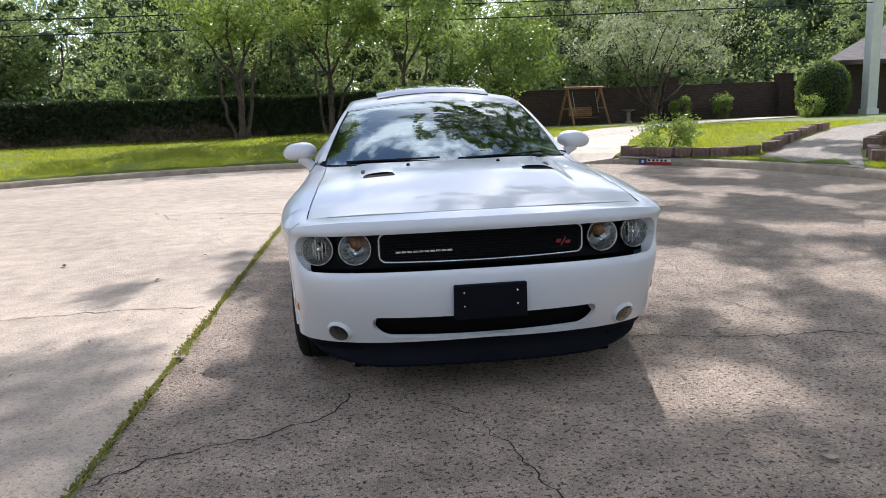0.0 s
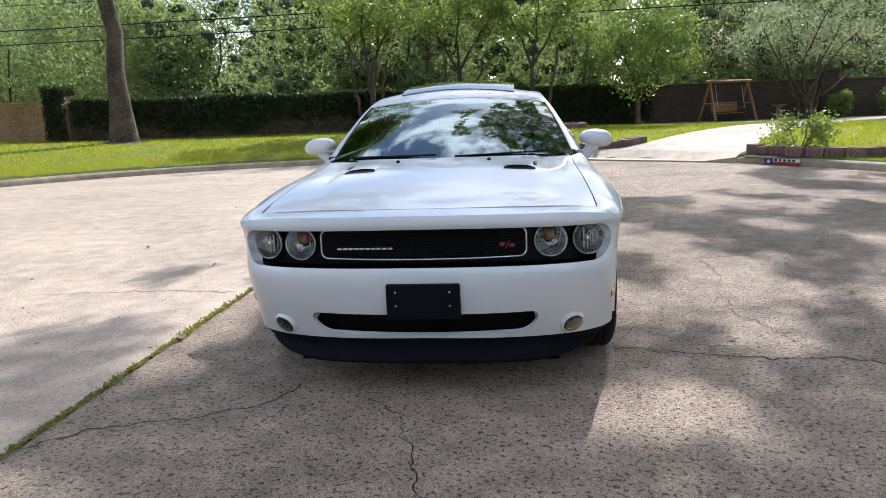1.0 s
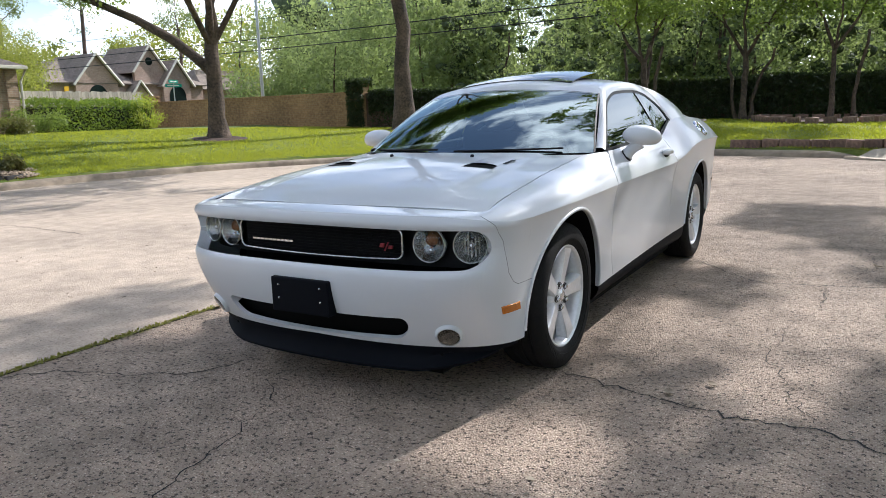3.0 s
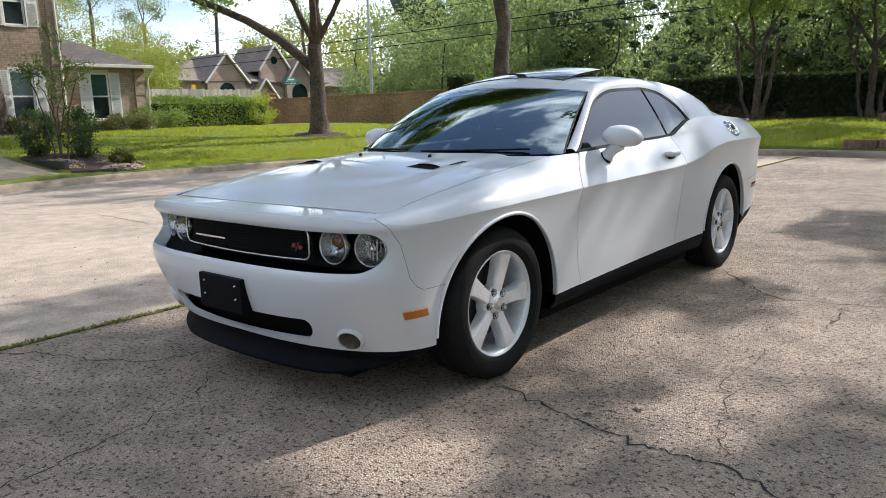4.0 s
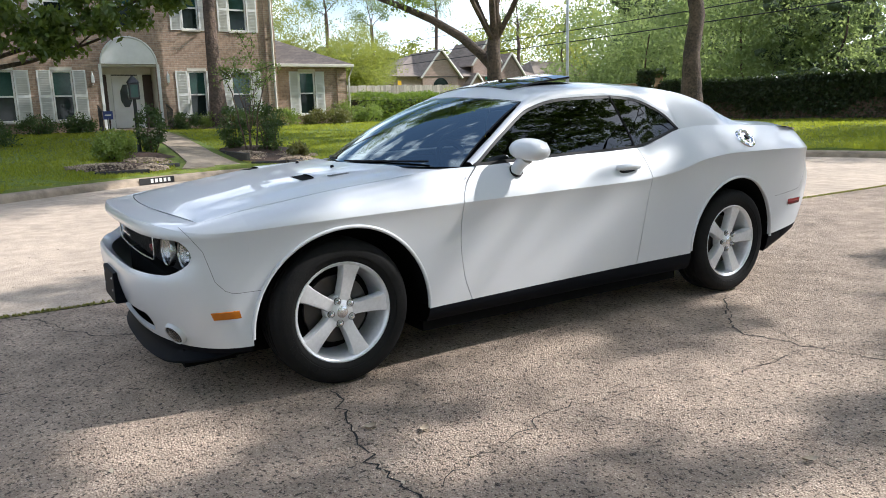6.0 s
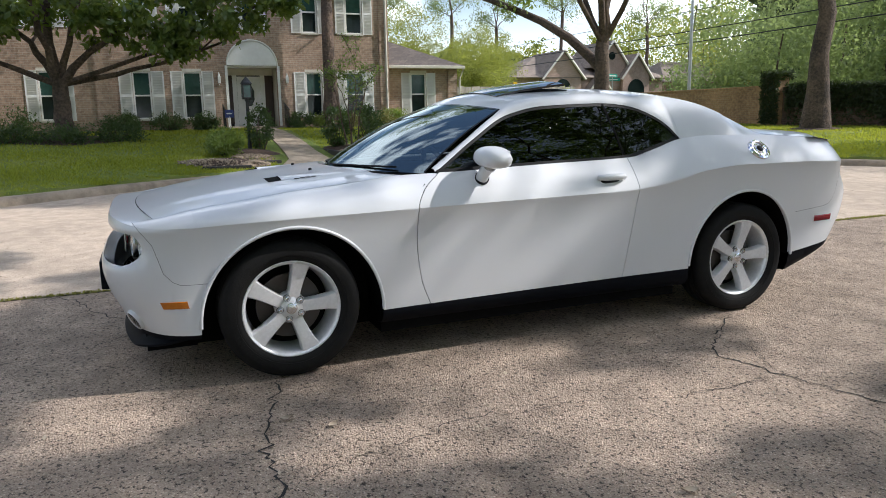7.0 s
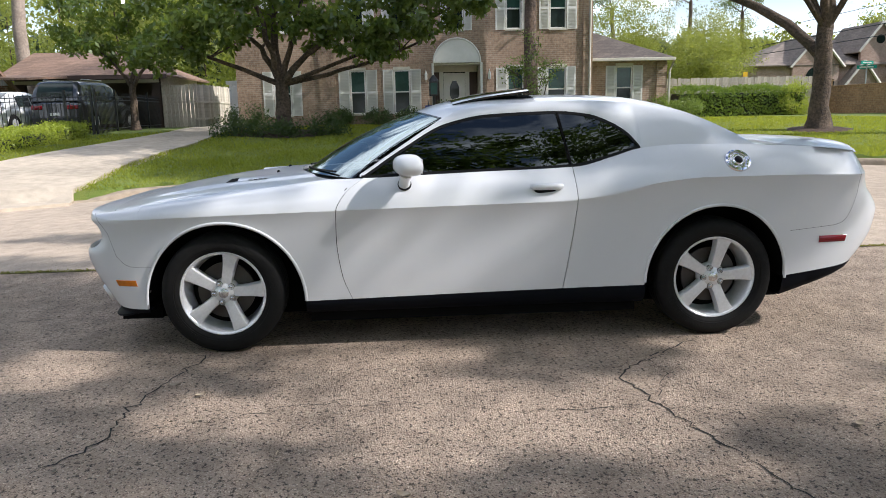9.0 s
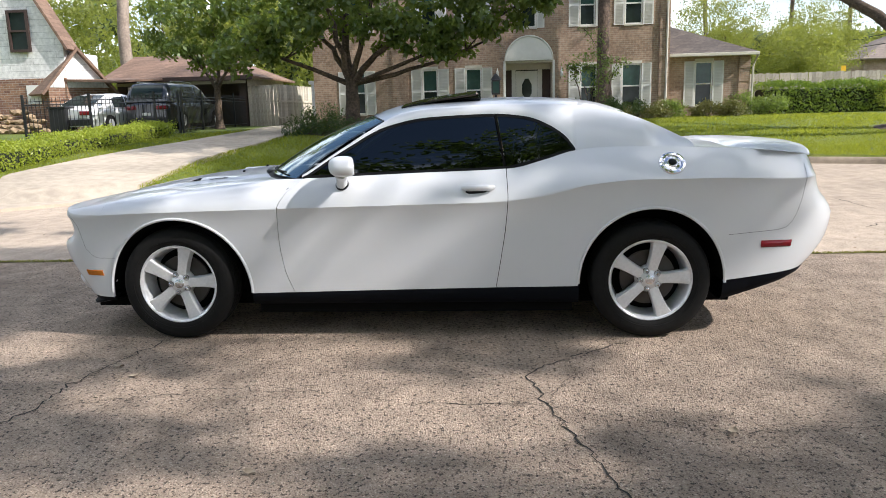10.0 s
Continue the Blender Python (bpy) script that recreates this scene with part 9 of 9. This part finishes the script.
        if tall:
            tube("roof_rail", [(s * half * 0.70, yb + 0.6, H + 0.0), (s * half * 0.70, yb + 0.7, H + 0.05), (s * half * 0.70, yf - 1.3, H + 0.05), (s * half * 0.70, yf - 1.2, H)], 0.018, M_STEEL, c, 5)
    box("rear_bumper", -half * 0.86, half * 0.86, -L / 2 - 0.05, -L / 2 + 0.10, 0.28, 0.50, M_BLACK, c, bevel=0.03)
    box("plate", -0.16, 0.16, -L / 2 - 0.012, -L / 2 + 0.03, 0.56, 0.66, M_WHITE, c, bevel=0.004)
    box("hatch_seam", -half * 0.72, half * 0.72, -L / 2 - 0.004, -L / 2 + 0.02, 0.525, 0.532, M_GAP, c)
    return c


far_car((-23.0, -10.5, gz(-23.0, -10.5)), 86, 4.6, 1.85, 1.74, M_SUV, "dark blue sport utility car parked before the garage", True)
far_car((-21.7, -12.6, gz(-21.7, -12.6)), 84, 4.4, 1.80, 1.42, M_WHITECAR, "white hatchback parked beside the larger car", False)

# ---- far brick house beyond the wall ----
fh = thing("house", (0, 0.2, -0.2), "rose brick house with steep gables beyond the garden wall", "house")
FXX = -50.0
wall_face("front_wall", (FXX, 28.0), (FXX, 43.0), 0.6, 4.6, [(4.0, 5.4, 1.5, 4.0), (10.9, 12.5, 0.8, 4.1)], M_BRICK_FAR, fh)
wall_face("side_wall", (FXX, 43.0), (FXX - 9, 43.0), 0.6, 4.6, [], M_BRICK_FAR, fh)
wall_face("side_wall", (FXX - 9, 28.0), (FXX, 28.0), 0.6, 4.6, [], M_BRICK_FAR, fh)
roof_faces("roof", [(FXX + 0.4, 27.6, 4.5), (FXX + 0.4, 43.4, 4.5), (FXX - 9.4, 43.4, 4.5), (FXX - 9.4, 27.6, 4.5), (FXX - 4.5, 32.5, 6.7), (FXX - 4.5, 39.5, 6.7)], [(0, 1, 5, 4), (1, 2, 5), (2, 3, 4, 5), (3, 0, 4)], M_ROOF_FAR, fh)


def gable(y0, y1, zb, zp, xf, round_window=False):
    m = (y0 + y1) / 2
    prism("gable", [(y0, zb - 2.2), (y1, zb - 2.2), (y1, zb), (m, zp), (y0, zb)], xf, xf - 0.3, M_BRICK_FAR, fh)
    roof_faces("gable_roof", [(xf + 0.25, y0 - 0.35, zb - 0.32), (xf + 0.25, m, zp + 0.12), (xf + 0.25, y1 + 0.35, zb - 0.32), (xf - 5, y0 - 0.35, zb - 0.32), (xf - 5, m, zp + 0.12), (xf - 5, y1 + 0.35, zb - 0.32)], [(0, 1, 4, 3), (1, 2, 5, 4)], M_ROOF_FAR, fh)
    for ya, yb_ in ((y0 - 0.3, m), (y1 + 0.3, m)):
        tube("verge_board", [(xf + 0.26, ya, zb - 0.30), (xf + 0.26, m, zp + 0.10)], 0.10, M_CREAM, fh, 4, smooth=False)
    if round_window:
        pts = [(m + 0.33 * math.cos(t), zb + (zp - zb) * 0.35 + 0.33 * math.sin(t)) for t in np.linspace(0, 2 * math.pi, 17)[:-1]]
        prism("round_window", pts, xf + 0.005, xf + 0.05, M_PANE, fh)


gable(30.6, 34.2, 4.6, 6.6, FXX + 0.35)
gable(36.0, 38.9, 5.7, 7.5, FXX + 0.10, True)
gable(38.3, 41.1, 4.6, 6.4, FXX + 0.6)
gable(34.6, 36.8, 3.2, 4.6, FXX + 0.9)
for yc, hw, z0, z1, xf in ((32.4, 0.75, 1.4, 3.6, FXX + 0.36), (39.7, 0.85, 0.8, 3.5, FXX + 0.61)):
    pts = [(yc + hw * math.cos(t), z1 + hw * math.sin(t)) for t in np.linspace(0, math.pi, 14)] + [(yc - hw, z0), (yc + hw, z0)]
    prism("arched_window", pts, xf, xf + 0.03, M_PANE, fh)
for yc in (31.2, 33.6):
    box("window", FXX + 0.36, FXX + 0.39, yc - 0.28, yc + 0.28, 1.6, 3.4, M_PANE, fh)
fh2 = thing("house", (0, 0, 0), "low rose brick house half hidden by trees", "house")
box("wall", -60, -53, 46, 58, 0.6, 4.2, M_BRICK_FAR, fh2)
roof_faces("roof", [(-52.5, 45.5, 4.1), (-52.5, 58.5, 4.1), (-60.5, 58.5, 4.1), (-60.5, 45.5, 4.1), (-56.5, 48, 6.2), (-56.5, 56, 6.2)], [(0, 1, 5, 4), (1, 2, 5), (2, 3, 4, 5), (3, 0, 4)], M_ROOF_FAR, fh2)

# ---- street furniture beyond the wall ----
pole = thing("street_light_pole", (-24.4, 24.2, 0.6), "tall slim galvanised street light pole", "pole")
tube("shaft", [(0, 0, 0), (0, 0, 4), (0, 0, 9)], [0.09, 0.075, 0.06], M_STEEL, pole, 10)
tube("arm", [(0, 0, 9), (-0.4, 0.3, 9.4), (-1.6, 1.2, 9.5)], 0.04, M_STEEL, pole, 8)
st = thing("street_sign", (-32.0, 25.1, 0.6), "green street name signs on a post", "street sign")
tube("post", [(0, 0, 0), (0, 0, 2.75)], 0.035, M_STEEL, st, 8)
for k, (z, a) in enumerate(((2.72, 20), (2.50, -25))):
    b = box("blade", -0.02, 0.02, -0.45, 0.45, z, z + 0.18, M_SIGN_GREEN, st, "green blade with white bars")
    bar = box("text_bar", 0.021, 0.026, -0.34, 0.30, z + 0.06, z + 0.12, M_WHITE, b)
    b.matrix_basis = pose(0, 0, 0, 0, 0, a)
yl = thing("warning_sign", (-32.0, 18.7, 0.6), "small yellow sign on a post", "sign")
tube("post", [(0, 0, 0), (0, 0, 2.2)], 0.03, M_STEEL, yl, 6)
box("panel", -0.02, 0.02, -0.11, 0.11, 2.2, 2.45, M_YELLOW, yl)
og = thing("warning_sign", (-28.0, 31.5, 0.6), "orange diamond road-work sign", "sign")
tube("post", [(0, 0, 0), (0, 0, 2.0)], 0.03, M_STEEL, og, 6)
prism("panel", [(0, 1.65), (0.38, 2.03), (0, 2.41), (-0.38, 2.03)], -0.015, 0.015, M_ORANGE, og)
for z0, z1, nm in ((4.95, 4.75, "upper"), (4.40, 4.20, "lower"), (5.9, 5.7, "top")):
    pts = [(x, 24.2 + 0.02 * abs(x), z0 - 0.35 * (1 - ((x + 22) / 42) ** 2) + 0.55) for x in np.linspace(-64, 20, 30)]
    cb = tube("overhead_cable", pts, 0.024 if nm != "top" else 0.013, M_WIRE, None, 5)
    tagged(cb, "black overhead cable strung behind the wall", "cable")

# ---- litter on the road ----
def fallen_leaves():
    rng = np.random.default_rng(5)
    n = 5200
    P = np.stack([rng.uniform(-5, 5.5, n), rng.uniform(-4.5, 9, n), np.full(n, 0.006)], -1)
    P = P[road_sdf(P[:, 0], P[:, 1]) < -0.1]
    V, F = leaf_arrays(P, 0.026 * rng.uniform(0.4, 1.35, len(P)), rng, 2.0, 0.0, 0.5)
    V[:, 2] = 0.004 + np.abs(V[:, 2] - 0.006) * 0.25
    quads_mesh("fallen_leaf_litter", V, F, M_LITTER, None, "dry leaf scraps scattered on the road", "stuff", "litter")


M_LITTER = material("dry_leaf", (0.16, 0.10, 0.055), 0.9, color2=(0.36, 0.30, 0.22), scale=3, amount=0.9, island=0.6)
fallen_leaves()


def dry_leaf(x, y, s, turn, seed):
    rnd = random.Random(seed)
    V, F = [], []
    for i in range(7):
        t = i / 6
        w = s * 0.3 * math.sin(math.pi * min(t * 0.95 + 0.03, 1))
        for k in (-1, 0, 1):
            V.append((k * w, s * (t - 0.5), 0.006 + 0.25 * s * (abs(k) * 0.5 + (t - 0.5) ** 2) + rnd.uniform(0, 0.004)))
    for i in range(6):
        for k in range(2):
            F.append((i * 3 + k, i * 3 + k + 1, i * 3 + k + 4, i * 3 + k + 3))
    ob = link_mesh("fallen_leaf", V, F, M_LITTER, None, smooth=True)
    ob.matrix_basis = pose(x, y, 0, 0, 0, turn)
    return tagged(ob, "curled dry leaf lying on the concrete", "leaf", "fallen leaves")


for k, (x, y, s, a) in enumerate(((1.56, 0.01, 0.06, 40), (1.41, -0.16, 0.06, 10), (1.1, -1.65, 0.07, 70), (-1.58, 0.05, 0.09, 20), (-0.25, -2.3, 0.07, 100), (2.6, 1.0, 0.06, 150), (2.9, 3.0, 0.05, 15), (2.2, 2.95, 0.06, 60), (-2.3, 2.2, 0.06, 0), (-3.4, 3.1, 0.08, 30), (3.4, 0.3, 0.05, 80), (2.3, 4.6, 0.06, 44))):
    dry_leaf(x, y, s, a, k)
